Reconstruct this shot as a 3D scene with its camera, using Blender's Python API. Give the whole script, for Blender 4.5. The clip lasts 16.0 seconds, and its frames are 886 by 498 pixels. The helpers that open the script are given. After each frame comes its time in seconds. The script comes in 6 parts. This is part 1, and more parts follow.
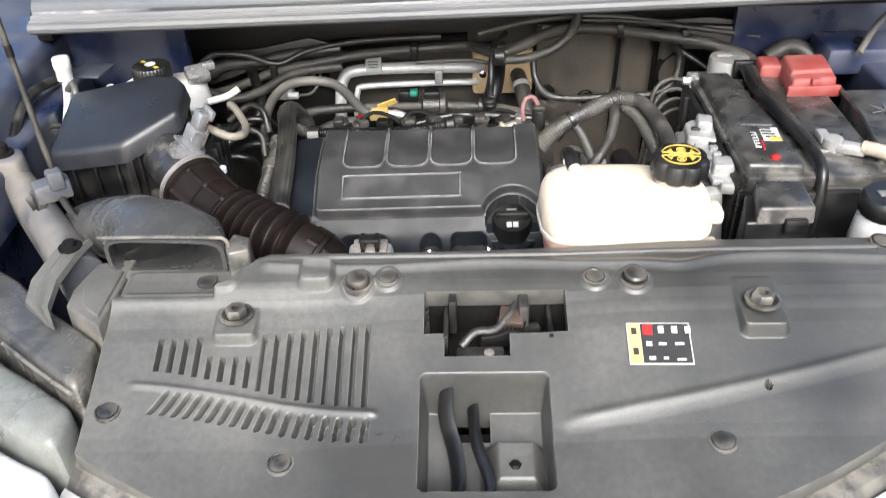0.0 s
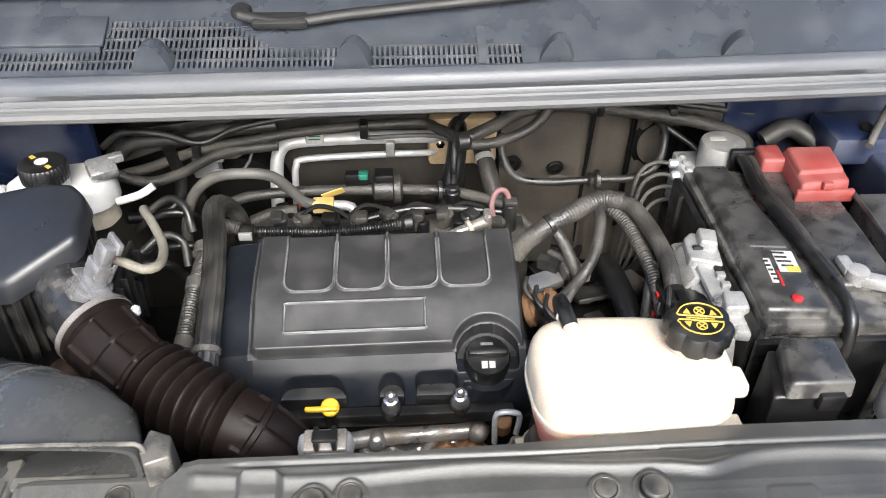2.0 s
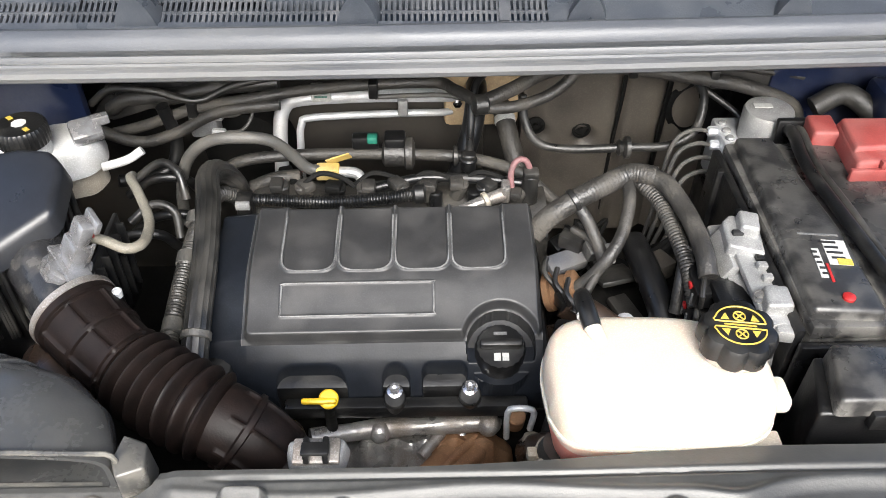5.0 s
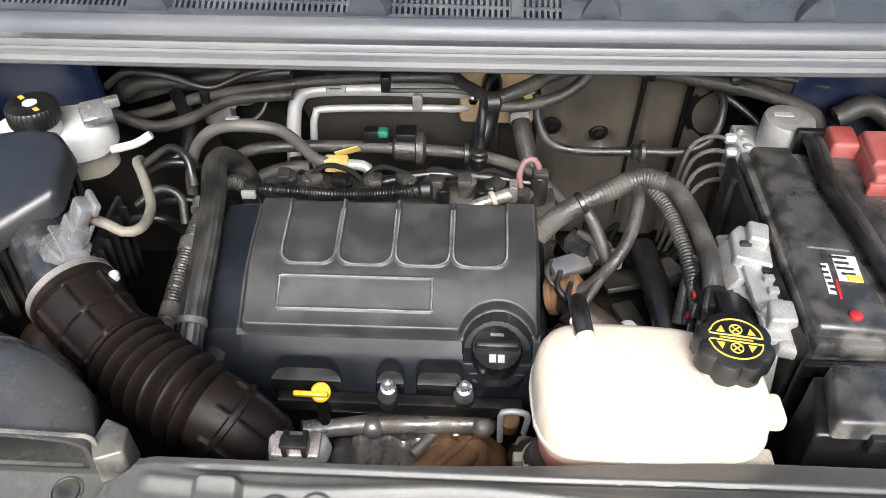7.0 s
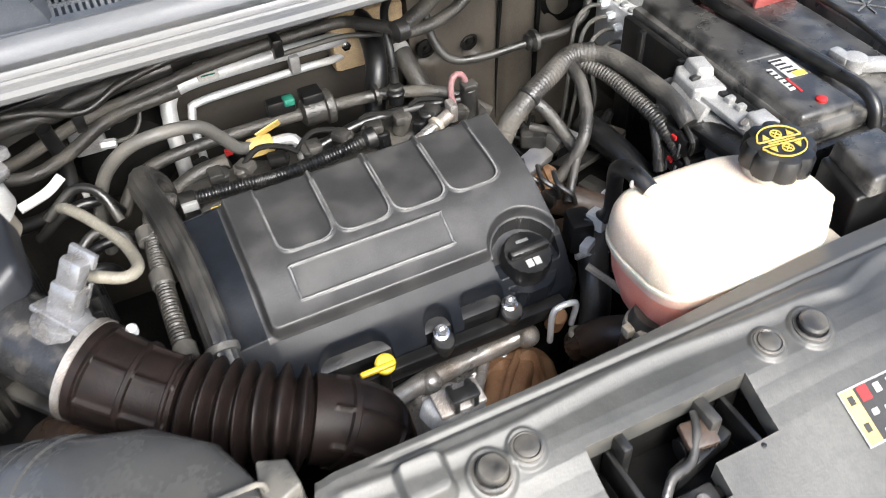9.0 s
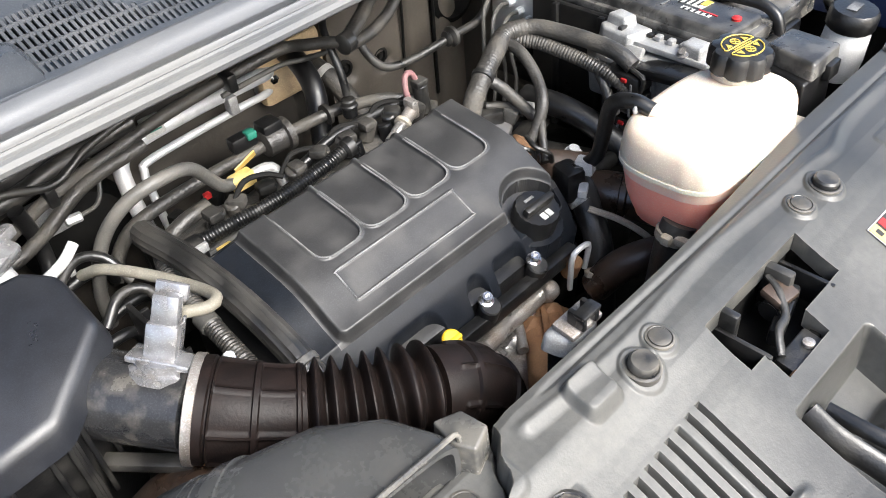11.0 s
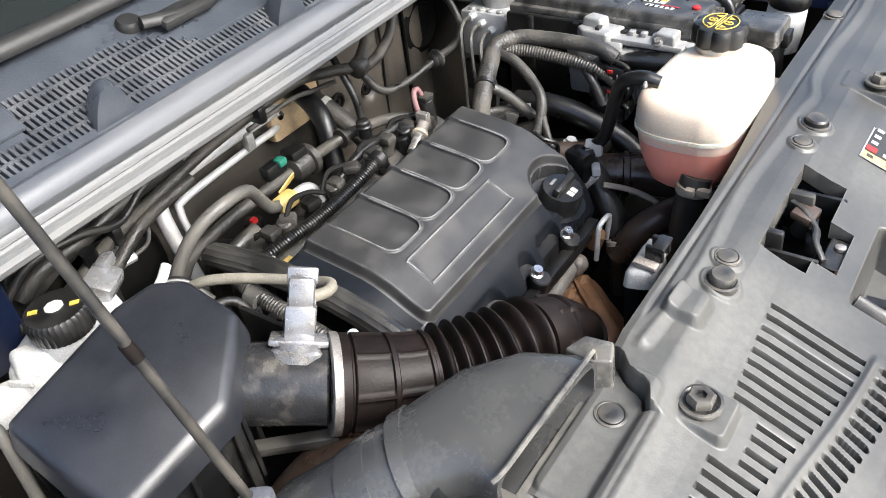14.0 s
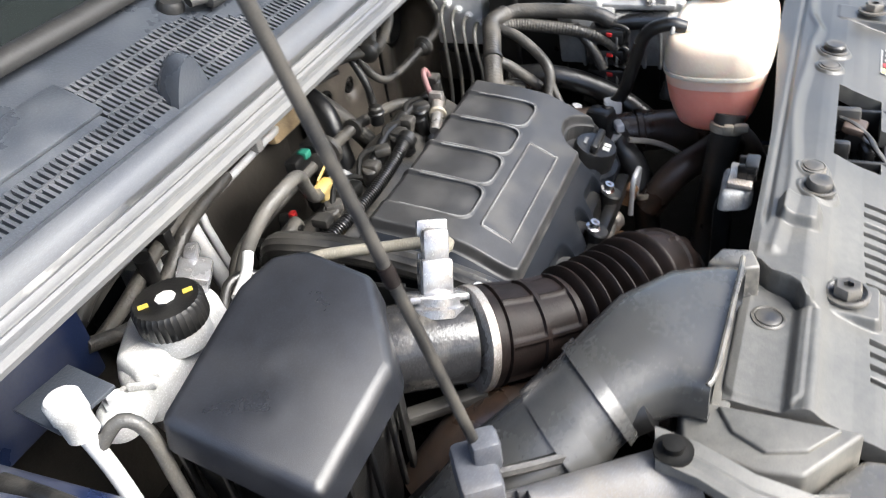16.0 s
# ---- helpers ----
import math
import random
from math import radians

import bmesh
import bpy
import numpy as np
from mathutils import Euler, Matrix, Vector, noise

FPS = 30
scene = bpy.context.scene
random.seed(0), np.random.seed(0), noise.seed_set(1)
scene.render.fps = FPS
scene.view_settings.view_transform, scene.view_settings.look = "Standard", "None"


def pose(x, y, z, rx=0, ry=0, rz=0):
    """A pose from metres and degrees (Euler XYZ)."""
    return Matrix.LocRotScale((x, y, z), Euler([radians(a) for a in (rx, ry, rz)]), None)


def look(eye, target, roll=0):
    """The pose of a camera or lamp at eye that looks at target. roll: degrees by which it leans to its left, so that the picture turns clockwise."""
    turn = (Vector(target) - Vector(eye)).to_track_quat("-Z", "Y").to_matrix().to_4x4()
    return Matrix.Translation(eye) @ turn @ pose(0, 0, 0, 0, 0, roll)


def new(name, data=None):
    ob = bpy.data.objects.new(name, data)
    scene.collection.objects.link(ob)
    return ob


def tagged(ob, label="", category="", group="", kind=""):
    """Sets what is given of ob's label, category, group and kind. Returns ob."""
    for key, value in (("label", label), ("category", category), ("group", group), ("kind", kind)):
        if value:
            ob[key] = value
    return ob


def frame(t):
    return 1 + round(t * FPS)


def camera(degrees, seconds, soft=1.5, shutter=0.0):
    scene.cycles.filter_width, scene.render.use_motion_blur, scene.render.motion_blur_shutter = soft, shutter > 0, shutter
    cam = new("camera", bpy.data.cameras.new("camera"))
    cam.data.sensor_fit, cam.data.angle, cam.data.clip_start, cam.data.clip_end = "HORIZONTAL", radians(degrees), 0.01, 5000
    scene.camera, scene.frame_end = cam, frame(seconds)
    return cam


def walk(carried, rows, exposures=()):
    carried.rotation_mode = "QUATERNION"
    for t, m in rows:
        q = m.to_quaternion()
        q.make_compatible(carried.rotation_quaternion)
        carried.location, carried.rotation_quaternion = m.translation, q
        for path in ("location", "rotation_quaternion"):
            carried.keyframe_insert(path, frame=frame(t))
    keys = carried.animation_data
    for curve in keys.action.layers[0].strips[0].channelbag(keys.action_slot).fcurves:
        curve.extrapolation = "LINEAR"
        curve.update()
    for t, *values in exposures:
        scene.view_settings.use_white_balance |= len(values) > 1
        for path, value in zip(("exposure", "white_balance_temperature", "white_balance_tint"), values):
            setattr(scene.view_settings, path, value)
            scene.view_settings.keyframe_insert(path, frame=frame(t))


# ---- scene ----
cam = camera(57.1, 16.0, soft=0.7, shutter=0.25)
PATH = [
    (0, (0.002, -0.002, 1.545), (-0.069, 1.641, 0.406), -2.3),
    (0.5, (0.033, 0.051, 1.579), (-0.045, 1.743, 0.515), -1.6),
    (1, (-0.05, 0.151, 1.614), (-0.008, 1.794, 0.474), -0.8),
    (1.5, (-0.091, 0.237, 1.627), (0.013, 1.813, 0.401), -1.0),
    (2, (-0.043, 0.303, 1.624), (0.056, 1.889, 0.409), 0.6),
    (2.5, (0.026, 0.352, 1.612), (0.028, 1.917, 0.368), 1.9),
    (3, (0.014, 0.393, 1.618), (0.005, 1.927, 0.334), 0.5),
    (3.5, (-0.013, 0.406, 1.61), (0.027, 1.917, 0.3), 1.1),
    (4, (-0.017, 0.407, 1.61), (-0.002, 1.9, 0.279), 0.1),
    (4.2, (-0.024, 0.407, 1.608), (0.024, 1.901, 0.279), 0.7),
    (6.5, (-0.002, 0.429, 1.602), (-0.011, 1.906, 0.255), 0.1),
    (7, (0.016, 0.423, 1.597), (-0.024, 1.907, 0.257), 1.0),
    (7.5, (0.016, 0.448, 1.589), (0.029, 1.914, 0.228), 0.9),
    (8, (-0.099, 0.522, 1.599), (0.068, 1.945, 0.204), -3.1),
    (8.5, (-0.187, 0.548, 1.583), (0.302, 1.863, 0.157), -2.7),
    (9, (-0.298, 0.477, 1.545), (0.267, 1.789, 0.146), -3.2),
    (9.5, (-0.388, 0.445, 1.54), (0.229, 1.746, 0.152), -4.8),
    (9.7, (-0.43, 0.468, 1.547), (0.241, 1.753, 0.168), -5.6),
    (11.8, (-0.655, 0.577, 1.496), (0.465, 1.668, 0.249), -7.8),
    (12, (-0.7, 0.597, 1.502), (0.454, 1.679, 0.278), -8.6),
    (12.5, (-0.752, 0.627, 1.508), (0.47, 1.587, 0.249), -8.1),
    (13, (-0.761, 0.606, 1.516), (0.453, 1.602, 0.278), -9.0),
    (13.5, (-0.769, 0.594, 1.517), (0.451, 1.606, 0.297), -8.9),
    (14, (-0.771, 0.605, 1.517), (0.443, 1.613, 0.287), -8.7),
    (14.5, (-0.773, 0.616, 1.516), (0.454, 1.599, 0.281), -8.1),
    (15, (-0.789, 0.614, 1.497), (0.422, 1.64, 0.28), -7.1),
    (15.5, (-0.842, 0.671, 1.468), (0.443, 1.735, 0.365), -9.5),
    (16, (-0.921, 0.803, 1.463), (0.489, 1.569, 0.269), -9.6),
]
walk(cam, [(t, look(eye, target, roll)) for t, eye, target, roll in PATH],
     exposures=[(0.0, 1.24), (1.0, 1.27), (3.0, 1.2), (7.5, 1.17), (9.0, 1.48), (15.5, 1.53), (16.0, 1.63)])

# ---- daylight: a bright, hazy sky and a very soft sun ----
world = bpy.data.worlds.new("world")
scene.world = world
world.use_nodes = True
wn = world.node_tree
sky = wn.nodes.new("ShaderNodeTexSky")
sky.sky_type, sky.sun_disc = "NISHITA", False
sky.sun_elevation, sky.sun_rotation = radians(44), radians(176)
sky.dust_density, sky.air_density = 4.0, 1.0
wn.links.new(sky.outputs[0], wn.nodes["Background"].inputs[0])
wn.nodes["Background"].inputs[1].default_value = 0.150
sun_data = bpy.data.lights.new("sun", "SUN")
sun_data.energy, sun_data.angle, sun_data.color = 2.6, radians(40), (0.925, 0.96, 0.965)
sun = new("sun", sun_data)
sun.matrix_world = look((0.24, -2.4, 4.2), (0, 1.0, 0.9))


# ---- materials ----
def mat(name, col, rough=0.5, metal=0.0, col2=None, scale=60.0, dust=None, amount=0.5, dust_scale=9.0, bump=0.15,
        bump_scale=350.0, stretch=(1, 1, 1), island=0.0, spec=0.5, low=0.42, high=0.68, edge_pale=None, edge_span=(0.52, 0.60), x_bias=None):
    m = bpy.data.materials.new(name)
    m.use_nodes = True
    nt = m.node_tree
    n, link = nt.nodes, nt.links.new
    bsdf = n["Principled BSDF"]
    bsdf.inputs["Metallic"].default_value = metal
    bsdf.inputs["Specular IOR Level"].default_value = spec
    coord = n.new("ShaderNodeTexCoord")
    mapping = n.new("ShaderNodeMapping")
    mapping.inputs["Scale"].default_value = stretch
    link(coord.outputs["Object"], mapping.inputs["Vector"])

    def noise_tex(s, detail=5.0):
        t = n.new("ShaderNodeTexNoise")
        t.inputs["Scale"].default_value, t.inputs["Detail"].default_value = s, detail
        link(mapping.outputs[0], t.inputs["Vector"])
        return t.outputs["Fac"]

    def ramp(src, a, b, x0, x1):
        r = n.new("ShaderNodeMapRange")
        r.inputs[1].default_value, r.inputs[2].default_value = x0, x1
        r.inputs[3].default_value, r.inputs[4].default_value = a, b
        link(src, r.inputs[0])
        return r.outputs[0]

    def blend(fac, a, b):
        x = n.new("ShaderNodeMix")
        x.data_type = "RGBA"
        link(fac, x.inputs[0])
        for slot, v in ((6, a), (7, b)):
            if isinstance(v, tuple):
                x.inputs[slot].default_value = (*v, 1)
            else:
                link(v, x.inputs[slot])
        return x.outputs[2]

    col2 = col2 or tuple(c * 0.72 for c in col)
    base = blend(ramp(noise_tex(scale), 0, 1, 0.35, 0.65), col, col2)
    rough_fac = ramp(noise_tex(scale * 0.4), max(rough - 0.05, 0.03), min(rough + 0.05, 1), 0.3, 0.7)
    if dust:
        big = ramp(noise_tex(dust_scale, 7), 0, 1, low, high)
        # Share of the pale layer grows from right to left along x.
        if x_bias:
            xyz = n.new("ShaderNodeSeparateXYZ")
            link(coord.outputs["Object"], xyz.inputs[0])
            lift = n.new("ShaderNodeMath")
            lift.operation, lift.use_clamp = "ADD", True
            link(big, lift.inputs[0])
            link(ramp(xyz.outputs[0], x_bias[0], x_bias[1], -0.55, 0.22), lift.inputs[1])
            big = lift.outputs[0]
        fine = ramp(noise_tex(dust_scale * 24, 4), 0.68, 1, 0.35, 0.65)
        mul = n.new("ShaderNodeMath")
        mul.operation = "MULTIPLY"
        link(big, mul.inputs[0])
        link(fine, mul.inputs[1])
        amt = n.new("ShaderNodeMath")
        amt.operation = "MULTIPLY"
        amt.inputs[1].default_value = amount
        link(mul.outputs[0], amt.inputs[0])
        base = blend(amt.outputs[0], base, dust)
        add = n.new("ShaderNodeMath")
        add.operation, add.use_clamp = "ADD", True
        link(rough_fac, add.inputs[0])
        link(amt.outputs[0], add.inputs[1])
        rough_fac = add.outputs[0]
    # Convex edges made lighter: wear, and ridge highlights put into the colour.
    if edge_pale:
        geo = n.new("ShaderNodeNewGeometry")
        edge = ramp(geo.outputs["Pointiness"], 0, 0.75, *edge_span)
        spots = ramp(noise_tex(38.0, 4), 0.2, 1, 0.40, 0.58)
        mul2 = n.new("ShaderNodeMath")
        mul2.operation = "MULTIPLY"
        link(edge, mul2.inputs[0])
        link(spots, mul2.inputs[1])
        base = blend(mul2.outputs[0], base, edge_pale)
    grit = ramp(noise_tex(620.0, 2), 0, 0.30, 0.50, 0.72)
    base = blend(grit, base, tuple(min(1.0, c * 2.0 + 0.004) for c in col))
    link(base, bsdf.inputs["Base Color"])
    link(rough_fac, bsdf.inputs["Roughness"])
    b = n.new("ShaderNodeBump")
    b.inputs["Strength"].default_value, b.inputs["Distance"].default_value = bump, 0.002
    link(noise_tex(bump_scale, 3), b.inputs["Height"])
    link(b.outputs[0], bsdf.inputs["Normal"])
    return m


TAN = (0.30, 0.25, 0.19)
M_PANEL = mat("dusty_black_plastic", (0.024, 0.025, 0.0245), 0.27, col2=(0.036, 0.0355, 0.0335), scale=9, dust=(0.275, 0.268, 0.245), amount=0.42, dust_scale=5, low=0.30, high=0.92, x_bias=(0.34, -0.08), bump=0.10, bump_scale=420, edge_pale=(0.27, 0.25, 0.21), edge_span=(0.522, 0.61), spec=0.58)
M_COVER = mat("engine_cover_plastic", (0.029, 0.029, 0.0295), 0.40, col2=(0.023, 0.023, 0.0235), scale=60, dust=(0.13, 0.122, 0.112), amount=0.34, dust_scale=22, low=0.46, high=0.76, bump=0.10, bump_scale=900, edge_pale=(0.22, 0.22, 0.215), spec=0.58)
# Skirt's own smooth blue-black, darkened further for light blocked in front of it.
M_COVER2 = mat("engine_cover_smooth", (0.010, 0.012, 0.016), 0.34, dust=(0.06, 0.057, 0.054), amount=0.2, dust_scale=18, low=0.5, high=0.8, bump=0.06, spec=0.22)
# Pale grey for rim wear with painted highlights, and for small print.
M_EDGE = mat("pale_edge_plastic", (0.21, 0.21, 0.205), 0.5, col2=(0.055, 0.055, 0.055), scale=34)
M_AIRBOX = mat("airbox_plastic", (0.0145, 0.016, 0.020), 0.31, dust=(0.05, 0.05, 0.05), amount=0.15, dust_scale=20, bump=0.10, bump_scale=1300, spec=0.6)
M_RUBBER = mat("brown_black_rubber", (0.0055, 0.0040, 0.0036), 0.46, col2=(0.0115, 0.0074, 0.0064), dust=(0.035, 0.023, 0.018), amount=0.12, dust_scale=18, spec=0.18)
M_BLACK = mat("black_plastic", (0.0077, 0.0077, 0.007975), 0.31, dust=(0.065, 0.06, 0.05), amount=0.4, dust_scale=22, low=0.50, high=0.76, spec=0.57)
# Black grime colour, kept near black to hold the bay's deep shade too.
M_DEEP = mat("grimy_shaded_black", (0.0042, 0.0042, 0.0038), 0.6, dust=(0.028, 0.024, 0.020), amount=0.25, dust_scale=25, bump=0.5, bump_scale=90, spec=0.2)
M_HOSE = mat("grey_black_hose", (0.0144, 0.0141, 0.0135), 0.31, dust=(0.096, 0.087, 0.072), amount=0.45, dust_scale=25, bump=0.25, spec=0.70)
M_LOOM = mat("taped_loom", (0.03, 0.0282, 0.0258), 0.40, dust=(0.132, 0.117, 0.093), amount=0.5, dust_scale=20, bump=0.6, bump_scale=220, spec=0.65)
M_HOSEG = mat("weathered_grey_hose", (0.075, 0.07275, 0.0675), 0.36, dust=(0.168, 0.1505, 0.1225), amount=0.5, dust_scale=30, bump=0.3, spec=0.65)
M_SEAL = mat("weathered_rubber_seal", (0.09775, 0.102, 0.1105), 0.33, col2=(0.0765, 0.0799, 0.085), scale=6, dust=(0.26, 0.25, 0.22), amount=0.4, dust_scale=4, stretch=(0.8, 3, 3), edge_pale=(0.46, 0.45, 0.42))
M_COWL = mat("cowl_plastic", (0.050, 0.057, 0.069), 0.29, col2=(0.041, 0.047, 0.058), scale=20, dust=(0.133, 0.14, 0.147), amount=0.3, dust_scale=24, low=0.48, high=0.75, spec=0.62)
M_GRILLE = mat("cowl_grille_plastic", (0.06, 0.0656, 0.076), 0.34, dust=(0.14, 0.14, 0.147), amount=0.45, dust_scale=18, spec=0.62)
M_BLUE = mat("dark_blue_paint", (0.013, 0.021, 0.056), 0.26, col2=(0.009, 0.015, 0.042), scale=12, dust=(0.13, 0.135, 0.15), amount=0.6, dust_scale=10, bump=0.03)
M_ALU = mat("dull_aluminium", (0.666, 0.675, 0.684), 0.36, metal=0.35, col2=(0.594, 0.603, 0.612), dust=(0.40, 0.36, 0.30), amount=0.35, dust_scale=22)
M_CAST = mat("cast_aluminium", (0.40, 0.40, 0.395), 0.36, metal=0.4, col2=(0.29, 0.29, 0.285), scale=40, dust=(0.24, 0.22, 0.18), amount=0.4, dust_scale=25, bump=0.18, bump_scale=300)
M_STEEL = mat("bright_steel", (0.72, 0.72, 0.73), 0.22, metal=1.0)
M_RUST = mat("rusty_heat_shield", (0.27, 0.14, 0.07), 0.42, metal=0.3, col2=(0.15, 0.072, 0.038), scale=25, dust=(0.34, 0.21, 0.11), amount=0.6, dust_scale=20, bump=0.5, bump_scale=80)
M_SHIELD = mat("brown_dusty_insulation", (0.092, 0.080, 0.066), 0.47, col2=(0.046, 0.040, 0.034), scale=9, dust=(0.196, 0.1645, 0.119), amount=0.55, dust_scale=6, bump=0.5, bump_scale=60, spec=0.62)
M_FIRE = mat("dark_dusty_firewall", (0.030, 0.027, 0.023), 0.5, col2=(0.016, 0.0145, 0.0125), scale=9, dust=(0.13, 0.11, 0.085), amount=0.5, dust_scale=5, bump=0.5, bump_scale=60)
M_WHITE = mat("white_plastic", (0.52, 0.52, 0.51), 0.36, col2=(0.44, 0.44, 0.425), scale=30, dust=(0.20, 0.18, 0.15), amount=0.45, dust_scale=25)
M_CREAM = mat("yellowed_white_plastic", (0.38, 0.34, 0.275), 0.42, col2=(0.30, 0.265, 0.21), dust=(0.24, 0.19, 0.13), amount=0.45, dust_scale=25)
M_YELLOW = mat("yellow_plastic", (0.80, 0.50, 0.02), 0.4, col2=(0.72, 0.42, 0.02))
M_TAG = mat("yellow_tape", (0.52, 0.36, 0.10), 0.5, dust=(0.5, 0.45, 0.3), amount=0.4)
M_RED = mat("faded_red_plastic", (0.26, 0.052, 0.046), 0.40, col2=(0.21, 0.040, 0.036), scale=30, dust=(0.28, 0.15, 0.13), amount=0.45, dust_scale=24, low=0.45, high=0.72)
M_REDS = mat("red_plastic", (0.40, 0.02, 0.02), 0.4)
M_PINK = mat("faded_pink_cable", (0.20, 0.10, 0.10), 0.55, dust=(0.22, 0.17, 0.15), amount=0.4, dust_scale=30)
M_GREEN = mat("green_plastic", (0.02, 0.16, 0.11), 0.45)
M_TAN = mat("tan_foam", (0.55, 0.40, 0.22), 0.7, col2=(0.40, 0.28, 0.16), dust=(0.5, 0.42, 0.3), amount=0.3)
M_TAPE = mat("light_grey_tape", (0.55, 0.54, 0.50), 0.6)
M_LABEL = mat("white_label", (0.496, 0.488, 0.464), 0.5, col2=(0.416, 0.416, 0.392))
# Plain black for print and rubber, and for the shade inside openings.
M_PLAIN_BLACK = mat("plain_black", (0.02, 0.02, 0.02), 0.5)
M_BATTERY = mat("battery_black", (0.013, 0.013, 0.014), 0.28, dust=(0.07, 0.066, 0.06), amount=0.15, dust_scale=60, low=0.46, high=0.78, edge_pale=(0.22, 0.21, 0.19), spec=0.55)
M_PRINT = mat("yellow_print", (0.56, 0.40, 0.07), 0.5)
M_GROUND = mat("pale_concrete", (0.60, 0.58, 0.54), 0.85, col2=(0.50, 0.48, 0.45), scale=6, dust=(0.4, 0.37, 0.33), amount=0.4, dust_scale=1.5, bump=0.3, bump_scale=60)
M_ROD = mat("painted_steel_rod", (0.026, 0.025, 0.023), 0.34, metal=0.3, dust=(0.136, 0.12, 0.096), amount=0.6, dust_scale=25, spec=0.62)
M_LAMP = mat("smooth_dark_plastic", (0.030, 0.032, 0.034), 0.20, col2=(0.042, 0.043, 0.044), scale=20, dust=(0.20, 0.18, 0.145), amount=0.28, dust_scale=9, low=0.34, high=0.92, bump=0.05, bump_scale=300, edge_pale=(0.27, 0.25, 0.21), edge_span=(0.515, 0.59), spec=0.62)
M_HOUSING = mat("grey_lens_plastic", (0.17, 0.178, 0.165), 0.22, dust=(0.20, 0.19, 0.165), amount=0.4, dust_scale=10, low=0.4, high=0.8)
M_PLUG = mat("grey_translucent_plug", (0.36, 0.36, 0.37), 0.14, metal=0.6, col2=(0.20, 0.20, 0.205), scale=60, dust=(0.34, 0.28, 0.21), amount=0.25, dust_scale=60, bump=0.02)
M_CABLE = mat("cream_cable_tape", (0.20, 0.187, 0.152), 0.5, col2=(0.14, 0.13, 0.105), scale=40, dust=(0.16, 0.13, 0.09), amount=0.4, dust_scale=30, bump=0.4, bump_scale=200)
M_BROWN = mat("brown_black_pipe", (0.0272, 0.0176, 0.0128), 0.26, col2=(0.048, 0.0288, 0.0192), dust=(0.105, 0.07, 0.049), amount=0.5, dust_scale=10, spec=0.62)
M_CLIP = mat("dark_clip_plastic", (0.021, 0.021, 0.021), 0.29, dust=(0.154, 0.1365, 0.1085), amount=0.5, dust_scale=40, edge_pale=(0.18, 0.165, 0.14), spec=0.62)
M_SHEET = mat("brushed_shield_sheet", (0.40, 0.39, 0.375), 0.28, metal=0.6, col2=(0.20, 0.18, 0.16), scale=28, dust=(0.22, 0.15, 0.10), amount=0.45, dust_scale=30, bump=0.6, bump_scale=120)
# White base paints the blown-out sky glare on the headlamp lens.
M_LENS = mat("glare_white_lens", (0.80, 0.80, 0.79), 0.15, col2=(0.72, 0.72, 0.71), scale=6, dust=(0.6, 0.58, 0.52), amount=0.3)
M_BAND = mat("pale_printed_band", (0.50, 0.49, 0.46), 0.4, col2=(0.30, 0.29, 0.27), scale=160)
M_SEAL2 = mat("blue_grey_rubber", (0.070, 0.076, 0.088), 0.33, col2=(0.058, 0.063, 0.074), scale=8, dust=(0.18, 0.18, 0.175), amount=0.4, dust_scale=5, stretch=(0.8, 3, 3))
M_DUSTY = mat("dusty_blue_metal", (0.088, 0.092, 0.104), 0.36, dust=(0.225, 0.195, 0.15), amount=0.75, dust_scale=10, spec=0.62)

# translucent tank plastics: light passes through the thin walls
def shell(name, col, weight):
    m = mat(name, col, 0.35, col2=tuple(c * 0.95 for c in col), bump=0.03)
    b = m.node_tree.nodes["Principled BSDF"]
    b.inputs["Subsurface Weight"].default_value = weight
    b.inputs["Subsurface Radius"].default_value = (1.0, 0.6, 0.4)
    b.inputs["Subsurface Scale"].default_value = 0.03
    return m


M_TANK = shell("translucent_tank_plastic", (0.60, 0.505, 0.415), 0.5)
M_COOLANT = shell("pink_coolant_behind_plastic", (1.0, 0.33, 0.25), 0.5)
M_TINT = shell("tank_plastic_over_coolant", (0.98, 0.56, 0.43), 0.5)

glass = bpy.data.materials.new("windscreen_glass")
glass.use_nodes = True
gb = glass.node_tree.nodes["Principled BSDF"]
gb.inputs["Base Color"].default_value = (0.02, 0.025, 0.025, 1)
gb.inputs["Roughness"].default_value = 0.05
gb.inputs["Specular IOR Level"].default_value = 0.25
gb.inputs["Transmission Weight"].default_value = 0.3


# ---- geometry helpers: each gives (vertices, faces) ----
def from_bm(bm):
    bm.verts.index_update()
    out = [tuple(v.co) for v in bm.verts], [[v.index for v in f.verts] for f in bm.faces]
    bm.free()
    return out


def rotated(geo, m):
    return [tuple(m @ Vector(v)) for v in geo[0]], geo[1]


def joined(*geos):
    vs, fs = [], []
    for v, f in geos:
        k = len(vs)
        vs += list(v)
        fs += [[i + k for i in face] for face in f]
    return vs, fs


def box(c, s, bevel=0.003, rx=0, ry=0, rz=0, taper=1.0):
    bm = bmesh.new()
    bmesh.ops.create_cube(bm, size=1)
    for v in bm.verts:
        k = taper if v.co.z > 0 else 1.0
        v.co = Vector((v.co.x * s[0] * k, v.co.y * s[1] * k, v.co.z * s[2]))
    if bevel:
        bmesh.ops.bevel(bm, geom=bm.edges[:], offset=min(bevel, min(s) * 0.45), segments=2, profile=0.5, affect="EDGES")
    bmesh.ops.transform(bm, matrix=pose(*c, rx, ry, rz), verts=bm.verts)
    return from_bm(bm)


